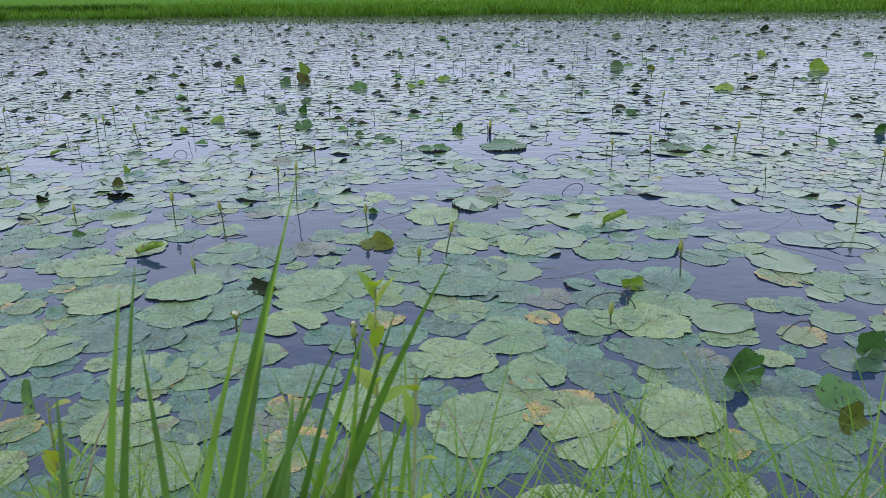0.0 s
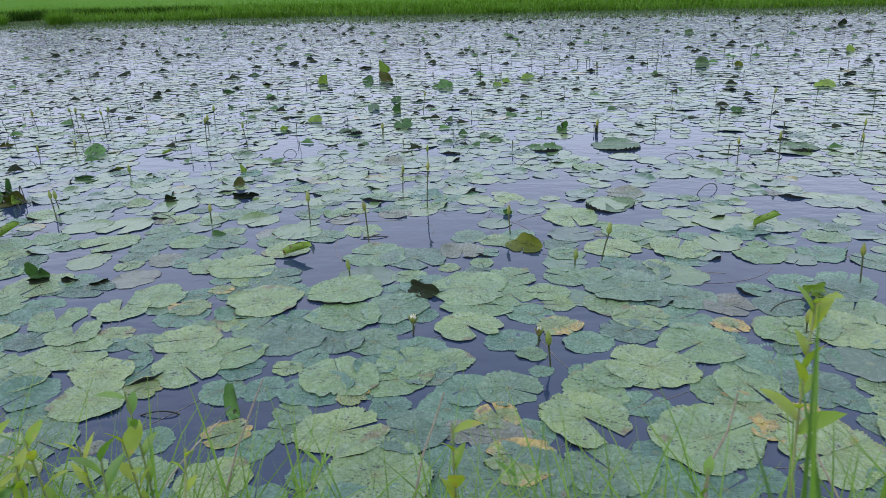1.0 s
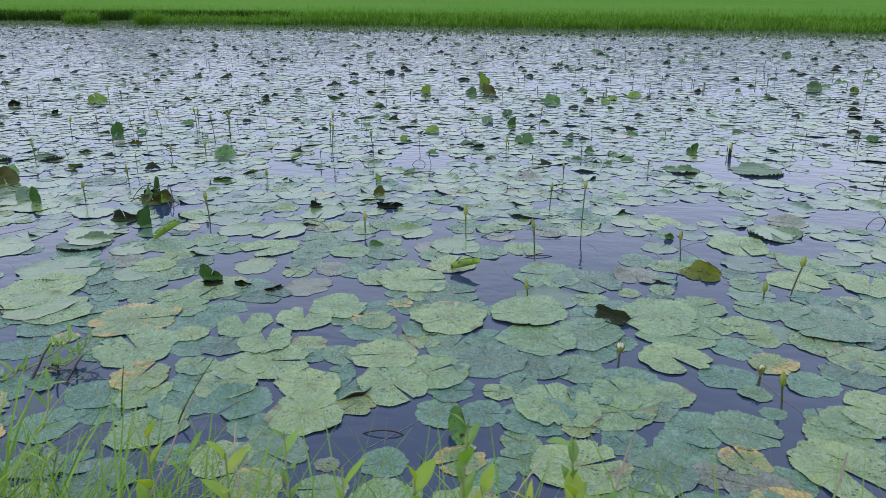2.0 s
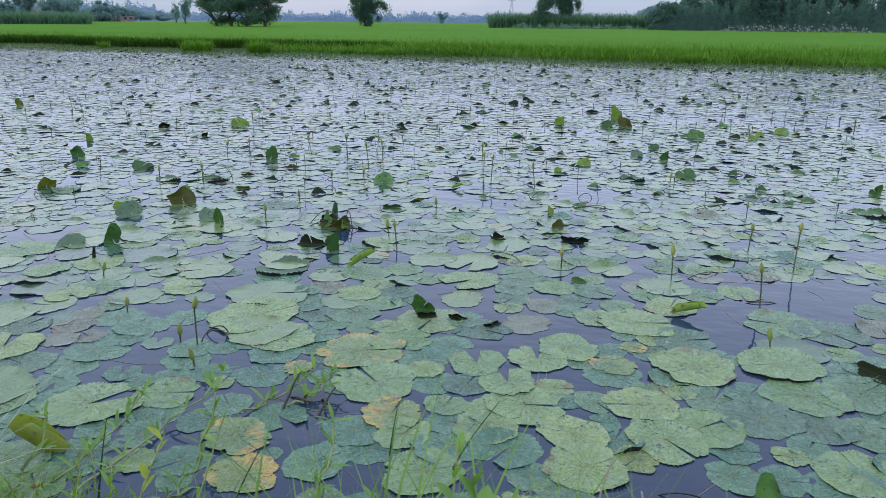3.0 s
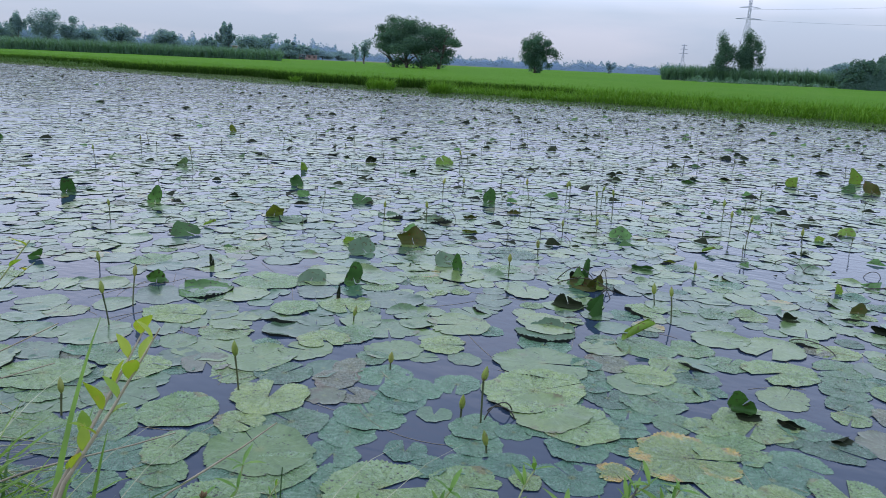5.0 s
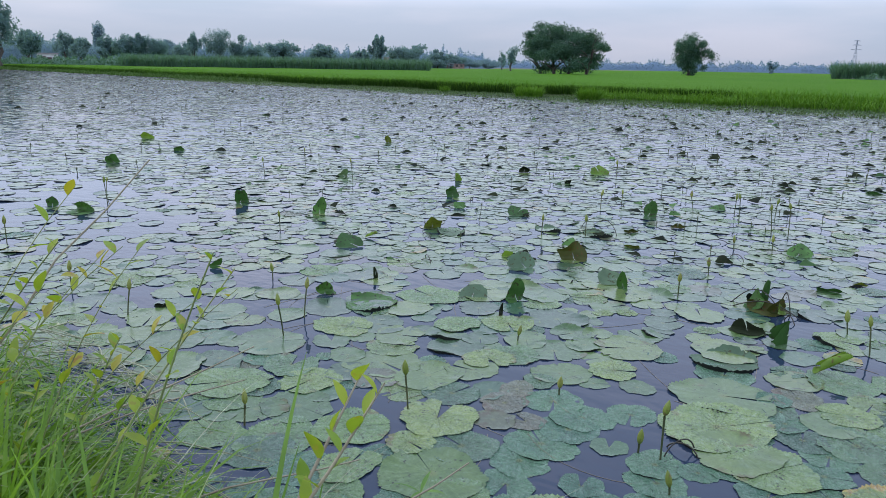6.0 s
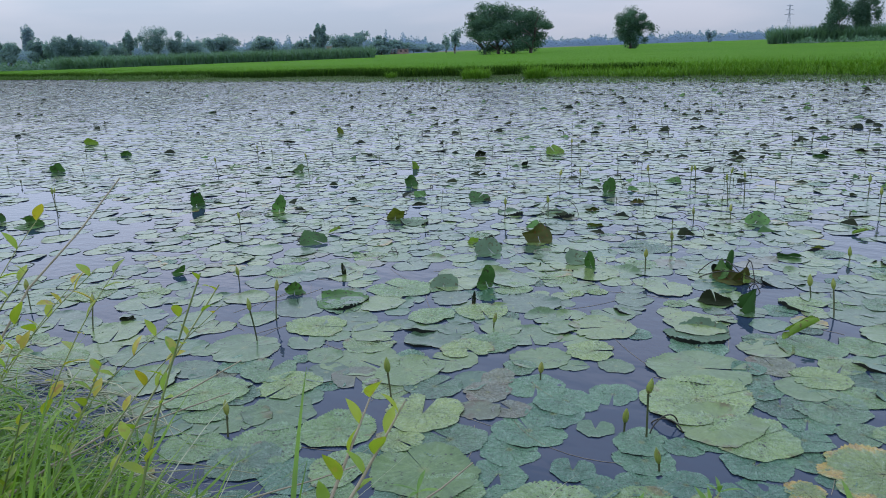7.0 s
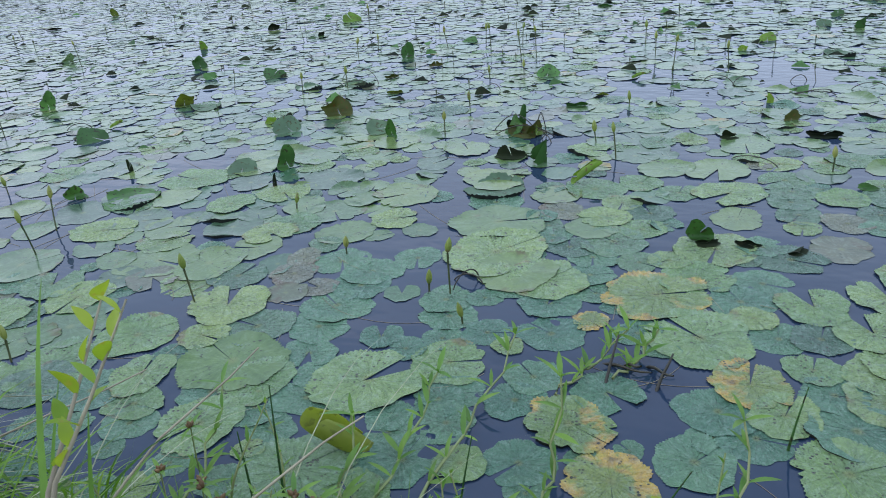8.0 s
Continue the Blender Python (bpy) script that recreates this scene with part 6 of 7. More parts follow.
fill_pads(-9, 5, 1.9, 7.0, 0.115, 0.105, 0.62)
fill_pads(-16, 10, 5.5, 13.0, 0.14, 0.11, 0.55)
fill_pads(-115, -60, 6.0, 42, 0.30, 0.19, 0.60)
fill_pads(-70, 26, 3.0, 38.5, 0.20, 0.12, 0.54)
for (lv, kd, aw), (v_, f_, uv_, n_, dark_) in store.items():
    if v_:
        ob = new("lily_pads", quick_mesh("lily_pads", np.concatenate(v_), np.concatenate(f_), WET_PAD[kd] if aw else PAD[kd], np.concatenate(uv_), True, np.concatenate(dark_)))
        tagged(ob, "crowded floating water-lily leaves covering the pond", "lily pads", kind="stuff")

# small folded leaves and bare stalks scattered farther out
scrap, dark_scrap, rods = [], [], []
for i in range(6600):
    y = 4.6 + 29.5 * fill.random() ** 0.75
    x = -1.5 - (y - 0.3) * math.tan(radians(fill.uniform(-36, 79)))
    if x < -112 or y > far_shore(x) - 0.2:
        continue
    far_ = math.hypot(x + 1.5, y)
    if far_ < 7.0:
        continue
    if fill.random() < 0.86:
        w = (0.03 + 0.15 * fill.random() ** 3) * (0.9 if far_ < 9 else 1.05 if far_ < 15 else 1.25)
        a, h = fill.uniform(-0.9, 0.9), w * fill.uniform(0.08, 0.36)
        upright = fill.random() < 0.010
        if upright:
            w, h = fill.uniform(0.07, 0.16), fill.uniform(0.03, 0.07)
        c_, s_ = math.cos(a), math.sin(a)
        v_, jag = [], (fill.uniform(0.7, 2.2), fill.uniform(-0.6, 0.6))
        for q in range(5):
            u = q / 4 * 2 - 1
            arch = max(0.0, 1 - abs(u) ** jag[0]) * (1.0 + jag[1] * u)
            for lift, out_ in ((0.0, 0.06), (0.6, 0.3), (1.0, fill.uniform(0.3, 0.8))):
                px, py = u * w * 0.5, w * out_ * arch + 0.1 * w * u * u
                v_.append((x + px * c_ - py * s_, y + px * s_ + py * c_, 0.006 + h * lift * (0.15 + 0.85 * arch)))
        f_ = [(q * 3 + t, q * 3 + t + 1, q * 3 + t + 4, q * 3 + t + 3) for q in range(4) for t in range(2)]
        (dark_scrap if fill.random() < 0.8 and not upright else scrap).append((v_, f_))
    else:
        h = fill.uniform(0.03, 0.17) * fill.uniform(0.4, 1.0)
        a = fill.uniform(0, 6.28)
        lean = fill.uniform(0, 0.3) * h
        tip = (x + lean * math.cos(a), y + lean * math.sin(a), h)
        thick = 0.003 if far_ < 12 else 0.0045
        rods.append(tube([(x, y, -0.02), tip, (tip[0], tip[1], h + 0.02), (tip[0], tip[1], h + 0.05)], [thick, thick, thick * 2.6, thick * 0.4], 4))
tagged(new("folded_leaves", quick_mesh("folded_leaves", *joined(scrap), RAISED)), "small dark green lily leaves folded out of the water", "lily leaves", kind="stuff")
tagged(new("withered_leaves", quick_mesh("withered_leaves", *joined(dark_scrap), DARK_LEAF)), "small blackish withered lily leaves on the water", "lily leaves", kind="stuff")
tagged(new("bud_stalks", quick_mesh("bud_stalks", *joined(rods), STEM)), "thin bud stalks standing over the far lily pads", "lily stalks", kind="stuff")

# pale stems lying in the water between the leaves
threads = []
for i in range(150):
    x, y = fill.uniform(-7, 2.5), fill.uniform(2.1, 5.5)
    a, ln, cv = fill.uniform(0, 6.28), fill.uniform(0.15, 0.6), fill.uniform(-1.2, 1.2)
    pts = []
    for s in range(9):
        pts.append((x, y, 0.0012))
        x, y, a = x + math.cos(a) * ln / 8, y + math.sin(a) * ln / 8, a + cv / 8
    threads.append(tube(pts, [0.0011] * 9, 4))
tagged(new("lying_stems", quick_mesh("lying_stems", *joined(threads), DRY)), "thin pale stems lying at the water surface", "stems", kind="stuff")

# ---------------------------------------------------------------- near bank
bank = np.random.default_rng(31)


def bank_grass(name, n, x0, x1, back, front, lo, hi, width, material, label, lean=0.6, toward=None, curl=0.9):
    x = bank.uniform(x0, x1, n)
    y = np.array([near_shore(a) for a in x]) + bank.uniform(back, front, n)
    keep = np.array([0.35 + value_noise(a, b_, 2.2, 5.0) for a, b_ in zip(x, y)]) > bank.uniform(-0.3, 0.55, n)
    x, y = x[keep], y[keep]
    z = np.array([ground_height(a, b_) for a, b_ in zip(x, y)])
    v_, f_ = blades(bank, np.stack([x, y, np.maximum(z, -0.05)], axis=1), bank.uniform(lo, hi, len(x)), width * bank.uniform(0.6, 1.3, len(x)), bank.uniform(0.05, lean, len(x)), curl, 6, toward, 1.6)
    return tagged(new(name, quick_mesh(name, v_, f_, material)), label, "grass", kind="stuff")


bank_grass("bank_turf", 9000, -9, 3.5, -1.9, 0.02, 0.08, 0.26, 0.007, GRASS, "short green grass on the near bank")
bank_grass("bank_grass", 3000, -6.9, -4.2, -0.95, 0.10, 0.35, 0.78, 0.021, GRASS, "long bright green grass hanging over the bank edge", 1.0, 0.7, 1.5)
# darker blades put the shade between the bright ones into colour
bank_grass("bank_grass", 2600, -6.9, -4.2, -0.95, 0.15, 0.30, 0.70, 0.016, GRASS_DEEP, "deep green grass with painted shade between the bright blades", 1.1, None, 1.6)
bank_grass("edge_grass", 2600, -4.3, -3.3, -0.35, 0.15, 0.20, 0.50, 0.006, GRASS, "fine grass at the water's edge", 0.9)
bank_grass("edge_grass", 6000, -2.6, 1.6, -0.45, 0.15, 0.35, 0.88, 0.009, GRASS, "fine grass at the water's edge", 0.6)
bank_grass("edge_grass", 900, -3.3, -2.6, -0.30, 0.18, 0.22, 0.50, 0.006, GRASS, "fine grass at the water's edge", 0.9)
bank_grass("bank_straw", 350, -6.6, -3.5, -0.7, 0.25, 0.45, 0.95, 0.006, GRASS_DRY, "long pale straw stalks leaning over the bank edge", 1.2, 0.8)

def grass_tuft(x, y, n, lo, hi, spread, width, seed, lean=0.35):
    r = np.random.default_rng(seed)
    roots_ = np.stack([r.normal(0, spread, n), r.normal(0, spread * 0.6, n), np.zeros(n)], axis=1)
    v_, f_ = blades(r, roots_, r.uniform(lo, hi, n), width * r.uniform(0.7, 1.3, n), r.uniform(0.02, lean, n), 0.45, 8)
    v_, f_ = np.asarray(v_), np.asarray(f_)
    root = new("grass_tuft", None)
    root.location = (x, y, ground_height(x, y) - 0.01)
    nv, nf = len(v_) // n, len(f_) // n
    for i in range(n):
        part("blade", quick_mesh("blade", v_[i * nv:(i + 1) * nv], f_[:nf], GRASS), root)
    return tagged(root, "tall fresh green grass tuft on the near bank", "grass tuft", "grass tufts on the near bank")


def leaf_blade(length, width, fold=0.25):
    """An oblong pointed leaf, creased along its midrib, drooping to its tip. Root at the origin, along x."""
    v_, f_ = [], []
    for i in range(8):
        q = i / 7
        wv = width * 0.5 * math.sin(math.pi * min(0.04 + q * 0.96, 1.0)) ** 0.85 + 0.0004
        for side in (-1, 0, 1):
            v_.append((length * q, side * wv, -0.30 * length * q * q + fold * wv * abs(side)))
    for i in range(7):
        for side in range(2):
            a0 = i * 3 + side
            f_.append((a0, a0 + 1, a0 + 4, a0 + 3))
    return v_, f_


LEAF_BROAD = {m_.name: quick_mesh("leaf", *leaf_blade(1.0, 0.46), m_) for m_ in (WEED, WEED_YELLOW, WEED_GOLD)}
LEAF_NARROW = {m_.name: quick_mesh("leaf", *leaf_blade(1.0, 0.20), m_) for m_ in (WEED, WEED_YELLOW)}


def weed(x, y, h, lean, turn, seed, leaf=0.055, count=14, material=WEED, narrow=False, start=0.35, label="", z=None, spare=0.0):
    """An upright weed: a tapering stem with alternate leaves."""
    r = np.random.default_rng(seed)
    root = new("weed", None)
    root.location = (x, y, ground_height(x, y) - 0.01 if z is None else z)
    a = radians(turn)
    n = 10
    pts = []
    for i in range(n + 1):
        q = i / n
        out_ = lean * h * q ** 1.4
        pts.append(Vector((out_ * math.cos(a) + 0.012 * math.sin(5 * q + seed), out_ * math.sin(a), h * q * math.sqrt(max(0.05, 1 - 0.5 * min(lean, 1.2) ** 2)))))
    stem = part("stem", quick_mesh("stem", *tube(pts, [0.0045 - 0.0028 * i / n for i in range(n + 1)], 6), WEED_STEM), root, "pale green stem")
    data = (LEAF_NARROW if narrow else LEAF_BROAD)[material.name]
    for i in range(count):
        q = start + (1 - start) * (i + 0.5) / count
        if r.random() < spare:
            continue
        j = min(int(q * n), n - 1)
        p = pts[j].lerp(pts[j + 1], q * n - j)
        ob = part("leaf", data, stem)
        s = leaf * r.uniform(0.65, 1.2) * (1.1 - 0.35 * q)
        ob.matrix_basis = pose(*p, 0, 0, 137.5 * i + r.uniform(-25, 25)) @ pose(0, 0, 0, r.uniform(-20, 20), -r.uniform(38, 82), 0) @ Matrix.Scale(s, 4)
    return tagged(root, label or "leafy yellow-green weed on the near bank", "weed", "weeds on the near bank")


# tall grass close to the walk's start
for x, y, n, lo, hi, sp, wd, ln in ((-0.13, 1.16, 7, 0.55, 0.95, 0.04, 0.013, 0.2), (0.03, 1.18, 9, 0.5, 0.95, 0.05, 0.014, 0.25), (0.15, 1.20, 9, 0.5, 0.95, 0.05, 0.014, 0.28),
                                    (0.23, 1.22, 10, 0.50, 0.90, 0.06, 0.013, 0.32), (0.34, 1.28, 12, 0.50, 0.85, 0.06, 0.013, 0.35), (0.50, 1.32, 10, 0.50, 0.90, 0.07, 0.013, 0.30), (-0.30, 1.20, 10, 0.50, 0.85, 0.07, 0.013, 0.30)):
    grass_tuft(x, y, n, lo, hi, sp, wd * 1.15, int(100 + 100 * x), ln)
for i in range(26):
    x = 1.5 - 0.19 * i + bank.uniform(-0.08, 0.08)
    grass_tuft(x, near_shore(x) - bank.uniform(0.05, 0.35), int(bank.integers(5, 12)), 0.30, bank.uniform(0.5, 0.8), 0.06, 0.007, 300 + i, 0.5)
grass_tuft(-3.78, 1.33, 5, 0.75, 1.10, 0.05, 0.013, 400, 0.16)
grass_tuft(-3.98, 1.42, 7, 0.55, 0.95, 0.07, 0.011, 401, 0.3)
grass_tuft(-3.55, 1.45, 4, 0.5, 0.85, 0.05, 0.010, 402, 0.3)

for i in range(9):
    grass_tuft(-4.12 - 0.13 * i, 1.28 + 0.06 * (i % 3), 26, 0.45, 0.82, 0.08, 0.017, 410 + i, 0.6)

# leafy weeds on the bank
weed(0.05, 1.64, 0.99, 0.05, 100, 1, 0.085, 11, WEED_YELLOW, False, 0.74)
for i, (x, y, h) in enumerate(((-1.72, 1.52, 0.80), (-1.59, 1.55, 0.84), (-1.47, 1.56, 0.78), (-1.35, 1.59, 0.79), (-1.11, 1.68, 0.91), (-1.13, 1.64, 0.81), (-1.22, 1.61, 0.78), (-1.32, 1.46, 0.90))):
    weed(x, y, h, 0.06, 70 + 40 * i, 640 + i, (0.075, 0.06, 0.085)[i % 3], 13, WEED if i % 3 == 1 else WEED_YELLOW, i % 4 == 2, 0.55)
for x, n, hi in ((-2.02, 6, 0.80), (-1.90, 9, 0.78), (-1.78, 6, 0.84), (-1.63, 3, 0.88), (-1.30, 5, 0.82), (-1.08, 6, 0.86)):
    grass_tuft(x, 1.46, n, 0.6, hi, 0.05, 0.014, int(700 - 50 * x), 0.22)
weed(0.15, 1.19, 0.98, 0.04, 100, 2, 0.050, 8, WEED_YELLOW, False, 0.62)
weed(-0.15, 1.70, 0.72, 0.10, 40, 3, 0.06, 12, WEED)
weed(-1.20, 1.50, 0.74, 0.12, 150, 4, 0.075, 12, WEED_YELLOW, False, 0.55)
weed(-1.28, 1.46, 0.68, 0.10, 90, 5, 0.07, 12, WEED_YELLOW, False, 0.5)
weed(-1.08, 1.84, 0.62, 0.12, 60, 6, 0.06, 13, WEED)
weed(-1.00, 1.72, 0.58, 0.15, 30, 7, 0.06, 12, WEED)
weed(-1.66, 1.88, 0.66, 0.12, 100, 8, 0.06, 13, WEED_YELLOW)
weed(-2.02, 1.80, 0.60, 0.12, 60, 9, 0.055, 12, WEED_YELLOW)
weed(-2.30, 1.52, 0.78, 0.12, 60, 10, 0.055, 12, WEED)
weed(-3.72, 1.62, 0.62, 0.2, 20, 13, 0.055, 12, WEED)
for i in range(22):
    x = 1.4 - 0.26 * i + bank.uniform(-0.1, 0.1)
    weed(x, near_shore(x) + bank.uniform(-0.12, 0.12), bank.uniform(0.35, 0.66), bank.uniform(0.1, 0.5), bank.uniform(0, 360), 120 + i, bank.uniform(0.045, 0.065), 13, WEED if i % 3 else WEED_YELLOW, bool(i % 2), 0.3)
for i in range(18):
    x = -0.1 - 0.145 * i + bank.uniform(-0.06, 0.06)
    weed(x, bank.uniform(1.34, 1.62), bank.uniform(0.56, 0.80), bank.uniform(0.05, 0.3), bank.uniform(0, 360), 500 + i, bank.uniform(0.055, 0.085), 14, WEED_YELLOW if i % 3 == 0 else WEED, i % 4 == 1, 0.42)
for i in range(9):
    x = -4.0 + 0.10 * i + bank.uniform(-0.04, 0.04)
    weed(x, 2.02 + bank.uniform(-0.06, 0.12), bank.uniform(0.16, 0.30), bank.uniform(0.1, 0.5), bank.uniform(0, 360), 540 + i, bank.uniform(0.06, 0.085), 13, WEED, True, 0.15, "small narrow-leaved weed at the water's edge", -0.02)
for i in range(6):
    weed(-4.60 - 0.2 * i, 1.40 + 0.4 * bank.random(), bank.uniform(0.6, 1.12), bank.uniform(0.25, 0.75), bank.uniform(10, 110), 20 + i, 0.06, 24, WEED_YELLOW, False, 0.4, "lanky weed with yellowing oval leaves", None, 0.45)


for i in range(20):
    x = -4.25 + 0.085 * i + bank.uniform(-0.05, 0.05)
    weed(x, 2.0 + bank.uniform(-0.1, 0.28), bank.uniform(0.14, 0.34), bank.uniform(0.1, 0.6), bank.uniform(0, 360), 160 + i, bank.uniform(0.045, 0.07), 11, WEED, True, 0.2, "small narrow-leaved weed at the water's edge", -0.02)


def dry_stalk(x0, y0, z0, x1, y1, z1, seed):
    """A bleached bare stalk leaning over the water."""
    r = np.random.default_rng(seed)
    a_, b_ = Vector((x0, y0, z0)), Vector((x1, y1, z1))
    pts = [a_.lerp(b_, i / 8) + Vector((r.normal(0, 0.006), r.normal(0, 0.006), 0.05 * math.sin(math.pi * i / 8))) for i in range(9)]
    ob = new("dry_stalk", quick_mesh("dry_stalk", *tube(pts, [0.005 - 0.0004 * i for i in range(9)], 6), DRY))
    return tagged(ob, "bleached dry stalk leaning from the bank over the water", "dry stalk", "dry stalks on the bank")


for i, q in enumerate(((0.75, 1.55, 0.1, 1.35, 2.30, 0.35), (-1.15, 1.60, 0.1, -1.00, 1.95, 0.72), (-0.75, 1.65, 0.1, -0.60, 1.95, 0.70), (-1.75, 1.65, 0.1, -1.95, 2.05, 0.55), (-2.15, 1.6, 0.1, -2.0, 1.98, 0.66), (-0.2, 1.6, 0.1, 0.0, 1.9, 0.75), (-1.45, 1.6, 0.1, -1.2, 2.1, 0.5), (0.35, 1.6, 0.1, 0.15, 1.95, 0.65), (-4.2, 1.6, 0.1, -3.7, 2.0, 0.55), (-4.4, 1.6, 0.1, -4.0, 2.1, 0.6))):
    dry_stalk(*q, i)


def creeper(x0, y0, x1, y1, rise, seed):
    """A stem lying over the water, with narrow leaves in pairs, its tip turned up."""
    r = np.random.default_rng(seed)
    root = new("creeping_weed", None)
    root.location = (x0, y0, 0)
    d = Vector((x1 - x0, y1 - y0, 0))
    n = 10
    pts = [d * (i / n) + Vector((0.012 * math.sin(i * 1.7 + seed), 0.012 * math.cos(i * 1.3 + seed), 0.012 + rise * (i / n) ** 3 + 0.01 * math.sin(i * 2.1))) for i in range(n + 1)]
    stem = part("stem", quick_mesh("stem", *tube(pts, [0.0055 - 0.0025 * i / n for i in range(n + 1)], 6), WEED_STEM), root, "pale green jointed stem")
    for i in range(2, n + 1):
        for s in range(2 if i < n else 4):
            ob = part("leaf", LEAF_NARROW[WEED.name], stem)
            ob.matrix_basis = pose(*pts[i], 0, 0, 90 * s + 90 * (i % 2) + r.uniform(-35, 35)) @ pose(0, 0, 0, r.uniform(-20, 20), -r.uniform(20, 70), 0) @ Matrix.Scale(r.uniform(0.05, 0.095), 4)
    return tagged(root, "creeping weed with narrow leaves reaching over the water", "weed", "creeping weeds at the water's edge")


creeper(-3.77, 2.25, -3.70, 3.10, 0.06, 1)
creeper(-3.88, 2.20, -3.88, 2.80, 0.08, 2)
creeper(-3.52, 2.90, -3.35, 3.24, 0.06, 3)
creeper(-3.35, 3.03, -3.25, 3.24, 0.07, 4)
creeper(-3.43, 2.30, -3.45, 2.66, 0.22, 5)
creeper(-2.95, 2.25, -2.96, 2.62, 0.20, 6)
creeper(-3.95, 2.10, -3.98, 2.42, 0.16, 7)
creeper(-2.45, 2.05, -2.30, 2.40, 0.16, 8)
creeper(-1.95, 2.05, -2.05, 2.45, 0.14, 9)
creeper(-1.20, 2.05, -1.05, 2.42, 0.12, 10)
creeper(-0.35, 2.05, -0.45, 2.40, 0.12, 11)
creeper(-4.35, 2.0, -4.45, 2.45, 0.15, 12)


def dead_stick(x0, y0, x1, y1, h):
    pts = [(x0 + (x1 - x0) * i / 6, y0 + (y1 - y0) * i / 6 + 0.01 * math.sin(i), -0.01 + h * (i / 6) ** 0.8) for i in range(7)]
    ob = new("dead_stalk", quick_mesh("dead_stalk", *tube(pts, [0.006, 0.006, 0.0055, 0.005, 0.0045, 0.004, 0.003], 6), DEAD_STALK))
    return tagged(ob, "blackened bare plant stalk rising out of the water", "dead stalk", "dead stalks in the water")


for x0, y0, x1, y1, h in ((-3.42, 3.12, -3.24, 3.05, 0.05), (-3.34, 3.12, -3.27, 3.02, 0.09), (-3.27, 3.14, -3.17, 3.02, 0.07), (-3.38, 3.00, -3.36, 3.14, 0.12), (-3.22, 3.0, -3.18, 3.10, 0.10)):
    dead_stick(x0, y0, x1, y1, h)


def rush(x, y, h, dx, dy, seed):
    """A single dark green rush, leaning."""
    pts = [(dx * (i / 6) ** 1.3, dy * (i / 6) ** 1.3, -0.03 + h * i / 6) for i in range(7)]
    ob = new("rush", quick_mesh("rush", *tube(pts, [0.0045 - 0.0005 * i for i in range(7)], 6), RAISED))
    ob.location = (x, y, 0)
    return tagged(ob, "thin dark green rush standing at the water's edge", "rush", "rushes at the water's edge")


rush(-4.10, 2.20, 0.40, -0.02, 0.06, 1)
rush(-4.22, 2.22, 0.24, -0.02, 0.02, 2)
rush(-2.84, 2.82, 0.24, 0.03, 0.02, 3)
rush(-2.60, 2.80, 0.30, 0.16, 0.06, 4)
rush(-3.62, 2.22, 0.36, 0.05, 0.04, 5)
rush(-3.20, 2.30, 0.30, 0.12, 0.05, 6)
rush(-1.60, 2.35, 0.30, 0.05, 0.05, 7)


def sapling():
    """Two bleached stems from one root, with upright yellow-green leaves on their upper halves."""
    r = np.random.default_rng(52)
    root = new("sapling", None)
    root.location = (-3.86, 1.20, ground_height(-3.86, 1.20) - 0.01)
    for line, n, size in ((((0, 0, 0), (0.02, 0.10, 0.34), (0.0, 0.26, 0.66), (-0.005, 0.36, 0.77), (-0.007, 0.448, 0.875)), 6, 0.066), (((0.005, 0, 0), (0.01, 0.09, 0.33), (0.02, 0.26, 0.68), (0.07, 0.31, 0.79), (0.126, 0.355, 0.915)), 8, 0.044)):
        pts = [Vector(p) for p in line]
        stem = part("stem", quick_mesh("stem", *tube(pts, [0.006, 0.005, 0.0035, 0.0025, 0.0012], 7), DRY), root, "bleached grey stem")
        for i in range(n):
            q = 2.1 + 1.9 * (i + 0.4) / n
            j = min(int(q), 3)
            ob = part("leaf", LEAF_BROAD[WEED_YELLOW.name], stem)
            ob.matrix_basis = pose(*pts[j].lerp(pts[j + 1], q - j), 0, 0, 137.5 * i + r.uniform(-25, 25)) @ pose(0, 0, 0, r.uniform(-20, 20), -r.uniform(40, 85), 0) @ Matrix.Scale(size * r.uniform(0.6, 1.15) * (1.25 - 0.15 * (q - 2)), 4)
    return tagged(root, "two-stemmed sapling with yellow-green leaves on the bank", "sapling", "weeds on the near bank")


sapling()


def long_blade(points, width, material=None):
    """One broad grass blade along a bent line, creased along its middle."""
    pts = [Vector(p) for p in points]
    n, v_ = 12, []
    for i in range(n + 1):
        q = i / n
        p = pts[0] * (1 - q) ** 2 + pts[1] * 2 * q * (1 - q) + pts[2] * q * q
        wv = width * 0.5 * (1.0 - q ** 3) + 0.0005
        for side in (-1, 0, 1):
            v_.append((p.x + side * wv * 0.8, p.y + side * wv * 0.6 - 0.25 * wv * (1 - abs(side)), p.z))
    ob = new("tall_grass", quick_mesh("tall_grass", v_, [(i * 3 + s, i * 3 + s + 1, i * 3 + s + 4, i * 3 + s + 3) for i in range(n) for s in range(2)], material or GRASS))
    return tagged(ob, "single broad green grass blade on the near bank", "grass", "broad grass blades")


long_blade(((-0.193, 0.820, 0.12), (-0.173, 1.074, 0.977), (-0.159, 1.192, 1.244)), 0.0149)
long_blade(((-0.202, 0.886, 0.12), (-0.175, 1.097, 0.945), (-0.151, 1.218, 1.263)), 0.0135, GRASS_DEEP)
long_blade(((-0.201, 0.892, 0.12), (-0.096, 1.100, 0.931), (0.009, 1.239, 1.290)), 0.0189, GRASS_DEEP)
long_blade(((-0.200, 1.020, 0.12), (-0.120, 1.157, 0.847), (0.016, 1.303, 1.348)), 0.0121)
